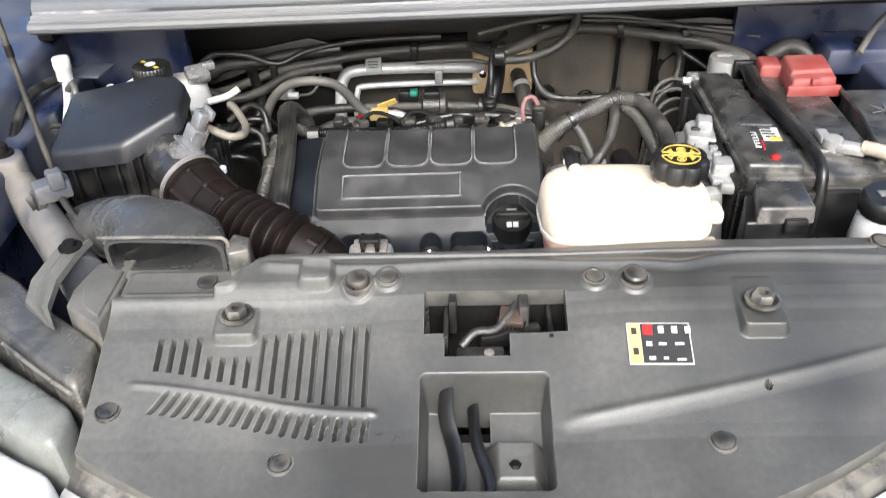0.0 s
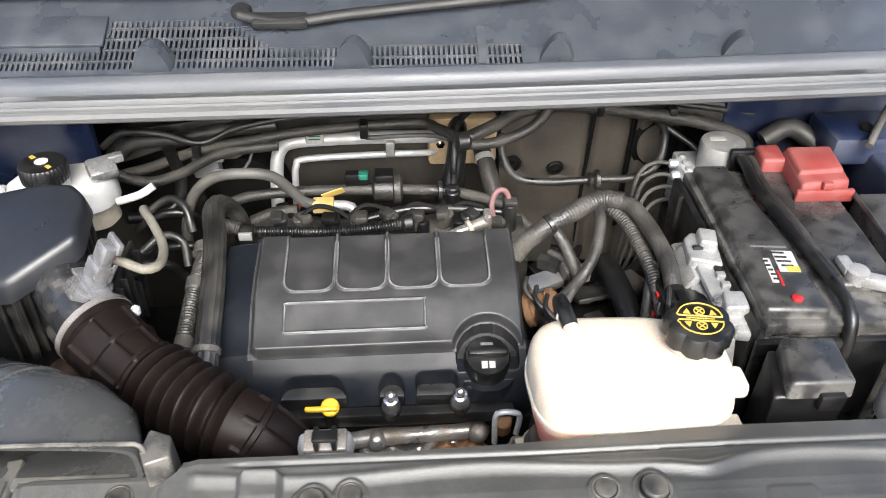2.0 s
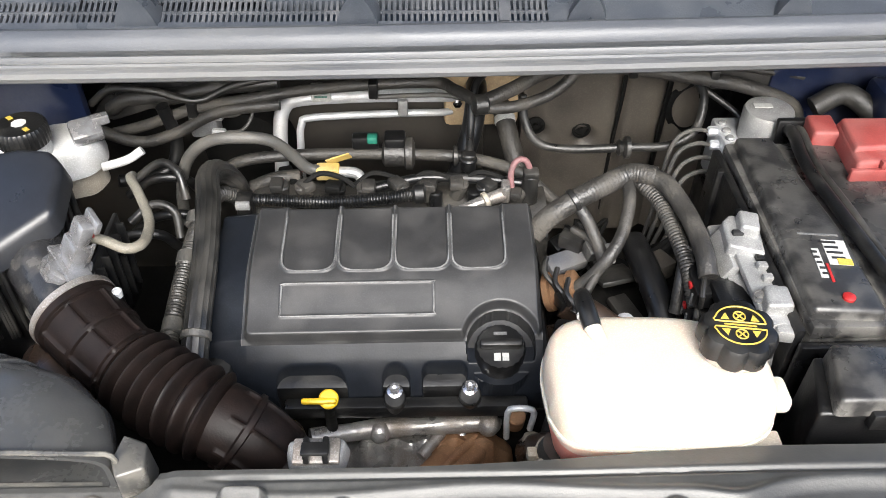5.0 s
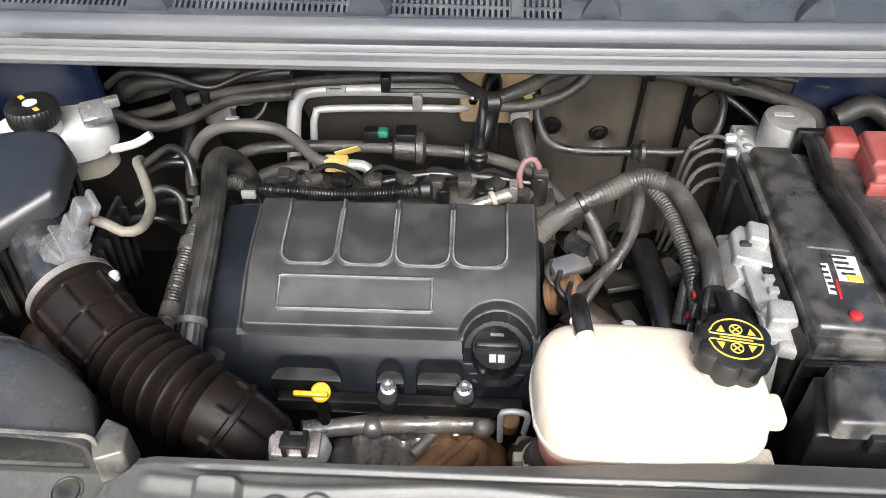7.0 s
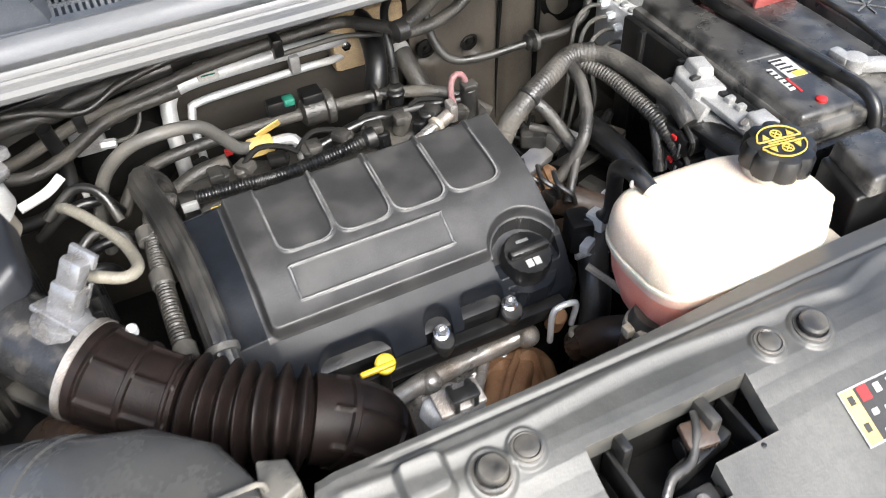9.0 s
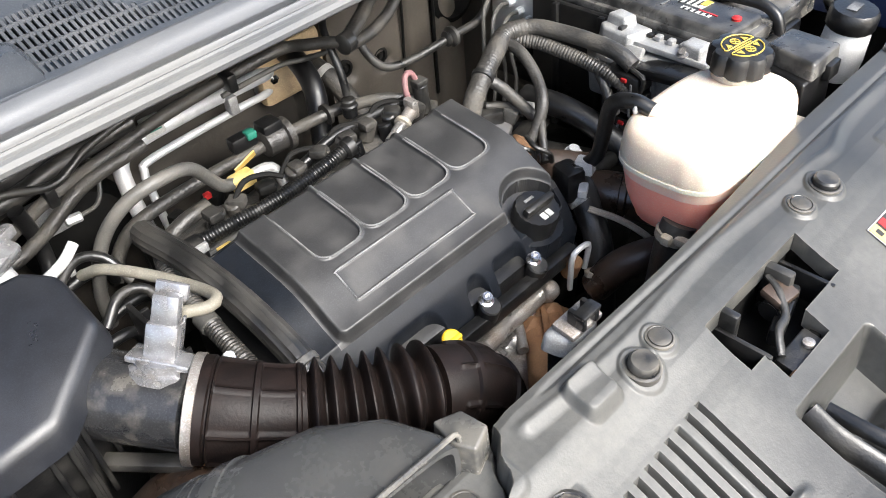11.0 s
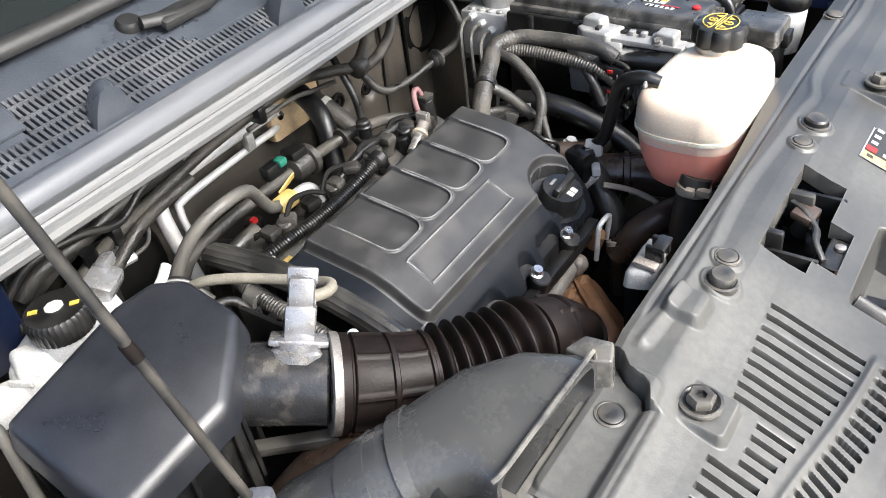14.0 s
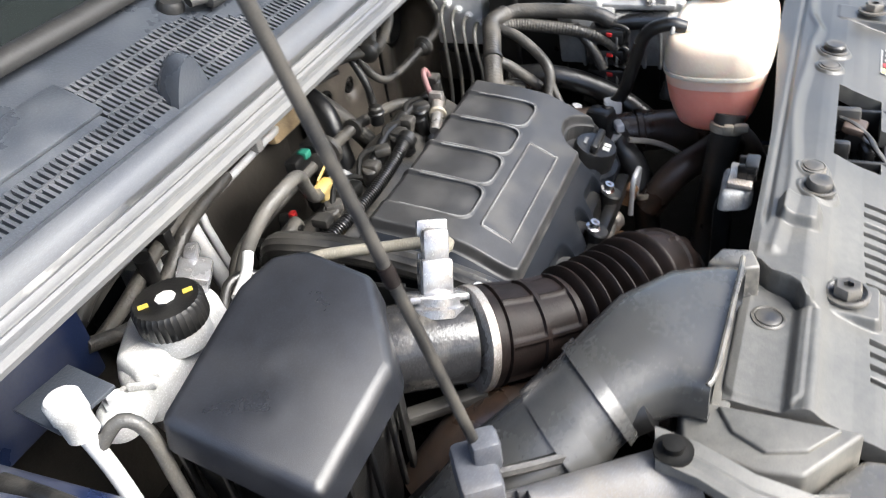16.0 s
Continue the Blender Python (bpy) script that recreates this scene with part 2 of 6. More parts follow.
def prism(poly, z0, z1, bevel=0.004, taper=0.0, dome=0.0):
    """A polygon (x, y) drawn up from z0 to z1, its top edge drawn in by taper and rounded."""
    bm = bmesh.new()
    base = [bm.verts.new((x, y, z0)) for x, y in poly]
    f = bm.faces.new(base)
    if f.normal.z > 0 or sum(a[0] * b[1] - b[0] * a[1] for a, b in zip(poly, poly[1:] + poly[:1])) > 0:
        f.normal_flip()
    r = bmesh.ops.extrude_face_region(bm, geom=[f])
    top = [v for v in r["geom"] if isinstance(v, bmesh.types.BMVert)]
    cx, cy = sum(p[0] for p in poly) / len(poly), sum(p[1] for p in poly) / len(poly)
    for v in top:
        v.co.z = z1
        d = Vector((cx - v.co.x, cy - v.co.y, 0))
        v.co += d.normalized() * taper
    if bevel:
        edges = [e for e in bm.edges if all(v in top for v in e.verts)] + [e for e in bm.edges if sum(v in top for v in e.verts) == 1]
        bmesh.ops.bevel(bm, geom=edges, offset=bevel, segments=3, profile=0.5, affect="EDGES")
    bmesh.ops.recalc_face_normals(bm, faces=bm.faces)
    return from_bm(bm)


def unit(*v):
    return Vector(v).normalized()


def along(axis):
    return Vector(axis).to_track_quat("Z", "Y").to_matrix().to_4x4()


def lathe(profile, base, axis=(0, 0, 1), seg=24, lobes=0, depth=0.0):
    """A profile of (radius, height) turned round an axis; lobes scallop its rim."""
    vs, fs = [], []
    m = Matrix.Translation(base) @ along(axis)
    for r, h in profile:
        for i in range(seg):
            a = 2 * math.pi * i / seg
            k = r - (depth * (0.5 + 0.5 * math.cos(lobes * a)) ** 3 if lobes and r > depth * 4 else 0)
            vs.append(tuple(m @ Vector((k * math.cos(a), k * math.sin(a), h))))
    for j in range(len(profile) - 1):
        for i in range(seg):
            a, b = j * seg + i, j * seg + (i + 1) % seg
            fs.append([a, b, b + seg, a + seg])
    fs.append(list(range(seg))[::-1])
    fs.append([(len(profile) - 1) * seg + i for i in range(seg)])
    return vs, fs


def cyl(base, axis, r, h, seg=20, bevel=0.002):
    b = min(bevel, r * 0.4, h * 0.4)
    return lathe([(r - b, 0), (r, b), (r, h - b), (r - b, h)], base, axis, seg)


def smooth_path(pts, step):
    p = [Vector(q) for q in pts]
    p = [2 * p[0] - p[1]] + p + [2 * p[-1] - p[-2]]
    out = []
    for i in range(1, len(p) - 2):
        n = max(2, int((p[i + 1] - p[i]).length / step))
        for k in range(n):
            t = k / n
            out.append(0.5 * ((2 * p[i]) + (p[i + 1] - p[i - 1]) * t + (2 * p[i - 1] - 5 * p[i] + 4 * p[i + 1] - p[i + 2]) * t * t
                              + (3 * p[i] - p[i - 1] - 3 * p[i + 1] + p[i + 2]) * t ** 3))
    out.append(p[-2])
    return out


def tube(pts, r, seg=12, step=0.006, rib=None, taper=None, squash=1.0, flute=0):
    """A hose through the points. rib: (pitch, depth) of corrugation; taper: radius factor by the part of the way; flute: lengthwise grooves."""
    path = smooth_path(pts, step)
    vs, fs = [], []
    length, total = 0.0, sum((b - a).length for a, b in zip(path, path[1:]))
    side = None
    for i, c in enumerate(path):
        d = (path[min(i + 1, len(path) - 1)] - path[max(i - 1, 0)]).normalized()
        if side is None:
            side = d.orthogonal().normalized()
        side = (side - d * side.dot(d)).normalized()
        up = d.cross(side)
        if i:
            length += (c - path[i - 1]).length
        k = r * (taper(length / total) if taper else 1.0)
        if rib:
            k -= rib[1] * (0.5 - 0.5 * math.cos(2 * math.pi * length / rib[0])) ** 2
        for j in range(seg):
            a = 2 * math.pi * j / seg
            q = k * (1 - 0.07 * (0.5 + 0.5 * math.cos(flute * a))) if flute else k
            vs.append(tuple(c + side * (q * math.cos(a)) + up * (q * squash * math.sin(a))))
    for i in range(len(path) - 1):
        for j in range(seg):
            a, b = i * seg + j, i * seg + (j + 1) % seg
            fs.append([a, b, b + seg, a + seg])
    fs.append(list(range(seg))[::-1])
    fs.append([(len(path) - 1) * seg + j for j in range(seg)])
    return vs, fs


def loft(rings, cap=True):
    seg = len(rings[0])
    vs = [tuple(v) for ring in rings for v in ring]
    fs = [[i * seg + j, i * seg + (j + 1) % seg, (i + 1) * seg + (j + 1) % seg, (i + 1) * seg + j]
          for i in range(len(rings) - 1) for j in range(seg)]
    if cap:
        fs += [list(range(seg))[::-1], [(len(rings) - 1) * seg + j for j in range(seg)]]
    return vs, fs


def field(xs, ys, height, keep=None, skirt=0.02, m=None):
    """A moulded sheet over a grid: height(x, y) on arrays; keep(x, y) leaves openings; its rims turn down by skirt."""
    gx, gy = np.meshgrid(xs, ys)
    z = height(gx, gy)
    nx, ny = len(xs), len(ys)
    vs = [tuple(v) for v in np.stack([gx, gy, z], -1).reshape(-1, 3)]
    cx, cy = 0.25 * (gx[1:, 1:] + gx[:-1, 1:] + gx[1:, :-1] + gx[:-1, :-1]), 0.25 * (gy[1:, 1:] + gy[:-1, 1:] + gy[1:, :-1] + gy[:-1, :-1])
    ok = keep(cx, cy) if keep else np.ones_like(cx, bool)
    fs, count = [], {}
    for j, i in zip(*np.nonzero(ok)):
        a = int(j * nx + i)
        q = [a, a + 1, a + nx + 1, a + nx]
        fs.append(q)
        for e in zip(q, q[1:] + q[:1]):
            if (e[1], e[0]) in count:
                del count[(e[1], e[0])]
            else:
                count[e] = 1
    low = {}
    for a, b in count:
        for v in (a, b):
            if v not in low:
                low[v] = len(vs)
                vs.append((vs[v][0], vs[v][1], vs[v][2] - skirt))
        fs.append([b, a, low[a], low[b]])
    used = sorted({i for f in fs for i in f})
    at = {v: k for k, v in enumerate(used)}
    vs = [vs[i] for i in used]
    fs = [[at[i] for i in f] for f in fs]
    return (rotated((vs, fs), m) if m else (vs, fs))


def step(a, b, x):
    t = np.clip((x - a) / (b - a), 0, 1)
    return t * t * (3 - 2 * t)


def rbox(x, y, x0, x1, y0, y1, r, soft):
    """1 inside a rounded rectangle, 0 outside, over a soft rim."""
    cx, cy = np.abs(x - (x0 + x1) / 2) - (x1 - x0) / 2 + r, np.abs(y - (y0 + y1) / 2) - (y1 - y0) / 2 + r
    d = np.hypot(np.maximum(cx, 0), np.maximum(cy, 0)) + np.minimum(np.maximum(cx, cy), 0) - r
    return 1 - step(-soft, soft, d)


# ---- objects ----
def mesh_of(name, geo, material, smooth=40):
    me = bpy.data.meshes.new(name)
    me.from_pydata(geo[0], [], geo[1])
    me.materials.append(material)
    me.polygons.foreach_set("use_smooth", [True] * len(me.polygons))
    me.set_sharp_from_angle(angle=radians(smooth))
    return me


def thing(name, label, category, at=(0, 0, 0), group="", kind=""):
    ob = tagged(new(name), label, category, group, kind)
    ob.location = at
    ob.empty_display_size = 0.02
    return ob


def part(name, geo, material, parent, label="", smooth=40, kind=""):
    ob = new(name, mesh_of(name, geo, material, smooth))
    ob.parent = parent
    ob.matrix_parent_inverse = Matrix.Translation(-Vector(parent.location))
    return tagged(ob, label, kind=kind)


def single(name, geo, material, label, category, group="", kind="", smooth=40):
    return tagged(new(name, mesh_of(name, geo, material, smooth)), label, category, group, kind)


def flat_text(body, size, m, material, parent, name="lettering"):
    c = bpy.data.curves.new(name, "FONT")
    c.body, c.size, c.align_x, c.align_y, c.extrude = body, size, "CENTER", "CENTER", 0.0003
    c.materials.append(material)
    ob = new(name, c)
    ob.parent = parent
    ob.matrix_parent_inverse = Matrix.Translation(-Vector(parent.location))
    ob.matrix_basis = m
    return ob


# ================= the setting =================
single("ground", ([(-60, -60, 0), (60, -60, 0), (60, 60, 0), (-60, 60, 0)], [[0, 1, 2, 3]]), M_GROUND,
       "pale dry concrete ground under the car", "ground", kind="structure")

# the car body round the engine bay
bay = thing("engine_bay", "dark blue painted sheet metal engine bay of a car", "car body", (0, 1.1, 0.4), kind="structure")
# Floor tray coloured near black so that the gaps read as deep shade.
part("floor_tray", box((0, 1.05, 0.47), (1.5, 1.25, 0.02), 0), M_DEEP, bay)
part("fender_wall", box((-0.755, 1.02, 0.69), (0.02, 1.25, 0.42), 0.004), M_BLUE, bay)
# Right wall near black for the bay's shade instead of its blue paint.
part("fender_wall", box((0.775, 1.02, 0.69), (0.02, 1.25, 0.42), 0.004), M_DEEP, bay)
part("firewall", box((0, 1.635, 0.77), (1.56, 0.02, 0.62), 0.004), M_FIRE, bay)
part("fender", prism([(-0.80, 0.80), (-0.70, 0.95), (-0.735, 1.30), (-0.745, 2.4), (-1.15, 2.4), (-1.15, 0.80)], 0.0, 1.045, 0.02, 0.01), M_BLUE, bay)
part("fender", prism([(0.80, 0.70), (1.15, 0.70), (1.15, 2.4), (0.775, 2.4), (0.775, 1.30)], 0.0, 1.045, 0.02, 0.01), M_BLUE, bay)
part("hinge", box((-0.748, 1.44, 1.075), (0.03, 0.12, 0.06), 0.008), M_DEEP, bay)
part("strut_ledge", box((0.70, 1.40, 0.985), (0.16, 0.10, 0.05), 0.012), M_BLUE, bay)
part("ledge_bolt", lathe([(0.010, 0), (0.010, 0.006), (0.005, 0.008)], (0.68, 1.38, 1.010), (0, -0.2, 1), 12), M_DEEP, bay)
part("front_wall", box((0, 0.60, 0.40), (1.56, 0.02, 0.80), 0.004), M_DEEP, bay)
part("rear_wall", box((0, 1.70, 0.60), (1.56, 0.10, 1.20), 0.004), M_BLUE, bay)
part("cowl_shelf", box((0, 1.495, 1.092), (1.5, 0.28, 0.012), 0.003), M_DEEP, bay)
part("cowl_face", box((-0.645, 1.455, 0.985), (0.25, 0.02, 0.19), 0.006), M_BLUE, bay)
part("cowl_face", box((0.64, 1.48, 0.995), (0.30, 0.02, 0.20), 0.006), M_BLUE, bay)
part("fender_rail", prism([(-0.80, 0.62), (-0.66, 0.62), (-0.68, 1.0), (-0.70, 1.42), (-0.80, 1.42)], 0.90, 0.985, 0.008), M_BLUE, bay)
part("fender_rail", prism([(0.68, 0.62), (0.82, 0.62), (0.82, 1.45), (0.68, 1.45)], 0.90, 0.985, 0.008), M_BLUE, bay)

hood = thing("hood", "open dark blue hood with a black felt lining, held up by the prop rod", "car hood", (0, 1.53, 1.27), kind="structure")
part("skin", box((0, 1.175, 1.747), (1.46, 1.18, 0.012), 0.004, rx=128.1), M_BLUE, hood)
part("lining", box((0, 1.165, 1.735), (1.30, 1.06, 0.014), 0.004, rx=128.1), M_DEEP, hood, "black felt lining")

# ================= cowl: rubber seal, grille, wiper, windscreen =================
def seal_profile(x):
    lift = 0.010 * x / 0.6
    prof = [(1.304, 1.080), (1.296, 1.086), (1.293, 1.094), (1.296, 1.101), (1.302, 1.103), (1.304, 1.098), (1.307, 1.097), (1.308, 1.105), (1.311, 1.108), (1.315, 1.107),
            (1.316, 1.103), (1.319, 1.102), (1.320, 1.110), (1.323, 1.114), (1.328, 1.113), (1.329, 1.108), (1.333, 1.108), (1.334, 1.118), (1.338, 1.130), (1.346, 1.138), (1.356, 1.142),
            (1.366, 1.140), (1.373, 1.132), (1.376, 1.118), (1.370, 1.084)]
    return [(x, 1.376 + 0.78 * (y - 1.376) + 0.008 * (x / 0.7) ** 2, 1.135 + 0.78 * (z - 1.135) + lift) for y, z in prof]


cowl = thing("cowl", "weathered grey plastic windscreen cowl with rubber hood seal", "cowl", (0, 1.4, 1.08))
part("ridged_lip", loft([seal_profile(-0.72 + 1.47 * i / 60)[:18] + [(-0.72 + 1.47 * i / 60, 1.346, 1.098)] for i in range(61)]), M_SEAL, cowl, "pale dusty ridged rubber lip", smooth=30)
part("seal_bulb", loft([seal_profile(-0.72 + 1.47 * i / 60)[16:] + [(-0.72 + 1.47 * i / 60, 1.352, 1.100)] for i in range(61)]), M_SEAL2, cowl, "smooth blue-grey rubber bulb", smooth=30)


def cowl_z(y):
    return 1.128 + 0.42 * (y - 1.37)


def grille_back(x):
    return 1.412 + 0.052 * step(-0.452, -0.440, x) * (1 - step(-0.29, -0.20, x)) + 0.008 * step(-0.16, -0.05, x)


cw_x, cw_y = np.linspace(-0.72, 0.75, 148), np.linspace(1.375, 1.518, 34)


def in_grille(x, y):
    return (x > -0.635) & (x < 0.135) & (y < grille_back(x)) & (y > 1.384)


part("cowl_panel", field(cw_x, cw_y, lambda x, y: cowl_z(y) + 0.006 * step(0.136, 0.15, x), lambda x, y: ~in_grille(x, y), 0.015), M_COWL, cowl)
bars = []
x = -0.635
while x < 0.136:
    y1 = float(grille_back(np.array(x))) + 0.004
    bars.append(box((x, (1.382 + y1) / 2, cowl_z((1.382 + y1) / 2) - 0.003), (0.0037, (y1 - 1.382) * 1.08, 0.004), 0, rx=22.8))
    x += 0.0071
part("grille_rib", joined(*bars), M_GRILLE, cowl, kind="stuff")
cross = []
for k in range(5):
    y = 1.399 + 0.0185 * k
    x0, x1 = (-0.635, 0.135) if y < 1.413 else ((-0.446, 0.135) if y < 1.421 else (-0.446, -0.25))
    if y < 1.465:
        cross.append(box(((x0 + x1) / 2, y, cowl_z(y) - 0.0022), (x1 - x0, 0.0026, 0.004), 0))
cross.append(box((0.075, 1.415, cowl_z(1.415) - 0.001), (0.012, 0.07, 0.007), 0, rx=22.8))
part("grille_crossbar", joined(*cross), M_GRILLE, cowl, kind="stuff")
# Black sheet painted as the dark void below the grille bars.
part("grille_shade", box((-0.25, 1.43, 1.098), (0.80, 0.12, 0.004), 0), M_PLAIN_BLACK, cowl)


def fin(x, w):
    rows = []
    for i in range(13):
        v = i / 12
        k = (1 - v ** 2.2) ** 0.5 + 0.02
        y = 1.378 + 0.036 * v
        rows.append([(x + 0.008 * v + w * (0.55 + 0.45 * k) * math.copysign(abs(math.cos(a)) ** 0.8, math.cos(a)) * (1 - 0.35 * math.sin(a)), y - 0.006 * math.sin(a) * k, cowl_z(y) - 0.004 + 0.044 * k * math.sin(a)) for a in np.linspace(0, math.pi, 15)])
    return loft(rows)


for fx in (-0.374, -0.106, 0.175, 0.43):
    part("fin", fin(fx, 0.026), M_COWL, cowl)
part("cowl_patch", box((-0.575, 1.445, cowl_z(1.445) + 0.003), (0.26, 0.055, 0.006), 0.002, rx=22.8), M_COWL, cowl)

screen = thing("windscreen", "dark windscreen glass above the cowl", "windscreen", (0, 1.56, 1.2), kind="structure")
part("glass", box((0, 1.815, 1.412), (1.75, 0.75, 0.006), 0.002, rx=36), glass, screen)
part("black_border", box((0, 1.815, 1.404), (1.77, 0.77, 0.004), 0, rx=36), M_PLAIN_BLACK, screen)

wiper = thing("windscreen_wiper", "black windscreen wiper arm lying on the cowl", "wiper", (-0.2, 1.5, 1.19))
part("arm", tube([(-0.262, 1.452, 1.181), (-0.20, 1.440, 1.174), (-0.10, 1.455, 1.180), (0.10, 1.475, 1.192), (0.32, 1.495, 1.204)], 0.008, squash=0.6), M_PLAIN_BLACK, wiper)
part("arm_head", box((-0.205, 1.446, 1.174), (0.080, 0.026, 0.014), 0.009, rx=22), M_PLAIN_BLACK, wiper)
part("pivot_cap", lathe([(0.015, 0), (0.015, 0.007), (0.012, 0.011), (0.004, 0.012)], (-0.262, 1.478, 1.172), (0, -0.3, 1)), M_PLAIN_BLACK, wiper)
BACK = Vector((0, -0.038, 0.012))
cowl.location += BACK
screen.location += BACK
wiper.location += BACK
blade = thing("wiper_blade", "black rubber wiper blade at the foot of the windscreen", "wiper", (-0.5, 1.56, 1.22))
part("blade", tube([(-0.74, 1.500, 1.204), (-0.50, 1.500, 1.203), (-0.25, 1.500, 1.202), (0.20, 1.505, 1.206)], 0.012, squash=0.7), M_PLAIN_BLACK, blade)

blade.location += BACK

# ================= front panel over the radiator =================
def panel_back(x):
    return 0.834 + 0.018 * step(-0.08, 0.33, x)


def panel_front(x):
    return 0.468 + 0.66 * x ** 2


PROF_Y = [0.40, 0.46, 0.50, 0.56, 0.595, 0.610, 0.630, 0.65, 0.690, 0.718, 0.735, 0.752, 0.764, 0.776, 0.785, 0.812, 0.826, 0.842, 0.90]
PROF_Z = [0.825, 0.848, 0.858, 0.870, 0.878, 0.883, 0.891, 0.899, 0.916, 0.928, 0.934, 0.942, 0.949, 0.953, 0.955, 0.957, 0.959, 0.955, 0.941]
PADS = ((-0.279, 0.745), (0.331, 0.732))
RH = (-0.055, 0.082, 0.545, 0.668)


JOINT = [(-0.271, 0.90), (-0.2715, 0.832), (-0.275, 0.824), (-0.287, 0.813), (-0.292, 0.804), (-0.294, 0.796), (-0.299, 0.789), (-0.312, 0.783)]


def seg_dist(x, y, a, b):
    dx, dy = b[0] - a[0], b[1] - a[1]
    t = np.clip(((x - a[0]) * dx + (y - a[1]) * dy) / (dx * dx + dy * dy), 0, 1)
    return np.hypot(x - a[0] - t * dx, y - a[1] - t * dy)


def panel_z(x, y):
    z = np.interp(y, PROF_Y, PROF_Z)
    z = z - 0.010 * step(-0.06, -0.22, x) * (1 - step(0.755, 0.785, y))
    # the side plate lies lower than the main cover
    edge = np.interp(y, [q[1] for q in JOINT[::-1]], [q[0] for q in JOINT[::-1]])
    z = z - 0.022 * (1 - step(-0.002, 0.002, x - edge)) * step(0.765, 0.790, y)
    z = z + 0.0022 * np.exp(-((y - 0.782) / 0.0035) ** 2) * (1 - step(-0.005, 0.0, x - edge))
    z = z + 0.006 * step(0.06, 0.2, x) * (1 - step(0.74, 0.78, y)) + 0.004 * step(0.06, 0.3, x)
    crease = 0.612 + 0.25 * (np.maximum(x, 0.1) - 0.1) ** 1.3
    z = z - 0.0025 * step(0.006, -0.010, y - crease) * step(0.085, 0.11, x) + 0.0022 * np.exp(-((y - crease - 0.008) / 0.005) ** 2) * step(0.09, 0.14, x)
    for px, py in PADS:
        pad = rbox(x, y, px - 0.025, px + 0.025, py - 0.030, py + 0.045, 0.007, 0.003)
        z = z * (1 - pad) + np.maximum(z, 0.934 + 0.018 * (px > 0) + 0.15 * (y - py)) * pad
    z = z + 0.012 * rbox(x, y, -0.208, -0.168, 0.775, 0.812, 0.008, 0.004)
    # a rounded ridge along the rear rim, wavy, and round bosses
    wave = 0.803 + 0.004 * np.sin(x * 19 + 1.0) - 0.008 * np.exp(-((x - 0.255) / 0.03) ** 2)
    z = z + 0.004 * step(-0.006, 0.006, y - wave) * step(-0.266, -0.25, x) + 0.002 * np.exp(-((y - wave - 0.008) / 0.004) ** 2) * step(-0.266, -0.25, x)
    z = z - 0.004 * np.exp(-((y - 0.824) / 0.003) ** 2) * step(-0.23, -0.20, x)
    # the curved joint between the side plate and the main cover
    joint = np.minimum.reduce([seg_dist(x, y, a, b) for a, b in zip(JOINT, JOINT[1:])])
    z = z - 0.012 * (1 - step(0.0010, 0.0038, joint))
    for bx, by, br in ((-0.136, 0.779, 0.021), (-0.100, 0.786, 0.017), (0.195, 0.778, 0.021), (0.148, 0.781, 0.017)):
        z = z + 0.003 * (1 - step(br - 0.002, br + 0.002, np.hypot(x - bx, y - by)))
    # upper slots
    n = 17
    k = np.clip(np.round((x + 0.366) / 0.01535), 0, n - 1)
    sx = -0.366 + 0.01535 * k
    y_hi = np.where(np.abs(sx + 0.282) < 0.031, 0.700, 0.722 + 0.01 * step(-0.37, -0.12, sx))
    y_lo = 0.686 - 0.05 * step(-0.40, -0.09, sx)
    z = z - 0.014 * rbox(x - sx, (y - y_lo) / (y_hi - y_lo), -0.0026, 0.0026, 0.0, 1.0, 0.001, 0.0007) * (x > -0.375) * (x < -0.115)
    # lower vents
    n = 18
    lean = 0.72 - 0.62 * step(-0.40, -0.11, x)
    xs = x - lean * (y - 0.62)
    k = np.clip(np.round((xs + 0.374) / 0.0151), 0, n - 1)
    sx = -0.374 + 0.0151 * k
    vy = 0.651 - 0.042 * step(-0.42, -0.06, sx)
    z = z - 0.013 * rbox(xs - sx, y - vy, -0.0034, 0.0034, -0.013, 0.011, 0.003, 0.0009)
    vy = 0.651 - 0.042 * step(-0.42, -0.06, x)
    z = z + 0.003 * np.exp(-((y - (vy + 0.018)) / 0.004) ** 2) * step(-0.40, -0.385, x) * (1 - step(-0.115, -0.10, x))
    # striker recess
    z = z - 0.055 * rbox(x, y, *RH, 0.004, 0.004)
    z = z + 0.035 * rbox(x, y, 0.018, 0.075, 0.56, 0.62, 0.01, 0.012)
    # left plate with a raised rim
    z = z + 0.003 * rbox(x, y, -0.43, -0.285, 0.775, 0.835, 0.012, 0.003)
    return z


def panel_keep(x, y):
    hole = (x > -0.055) & (x < 0.112) & (y > 0.716) & (y < 0.767)
    tab = (x > -0.031) & (x < 0.044) & (y > 0.690) & (y < 0.72)
    slit = (x > -0.028) & (x < 0.020) & (y > 0.632) & (y < 0.664)
    small = np.hypot(x - 0.322, y - 0.648) < 0.005
    return ~(hole | tab | slit | small)


def panel_y(x, v):
    """Rows from the curved front edge to the rear edge, straight across the middle, where the openings are."""
    f, b = panel_front(x), panel_back(x)
    m, q = np.maximum(f + 0.03, 0.655), 0.80
    return np.where(v < 0.4, f + (m - f) * v / 0.4, np.where(v < 0.9, m + (q - m) * (v - 0.4) / 0.5, q + (b - q) * (v - 0.9) / 0.1))


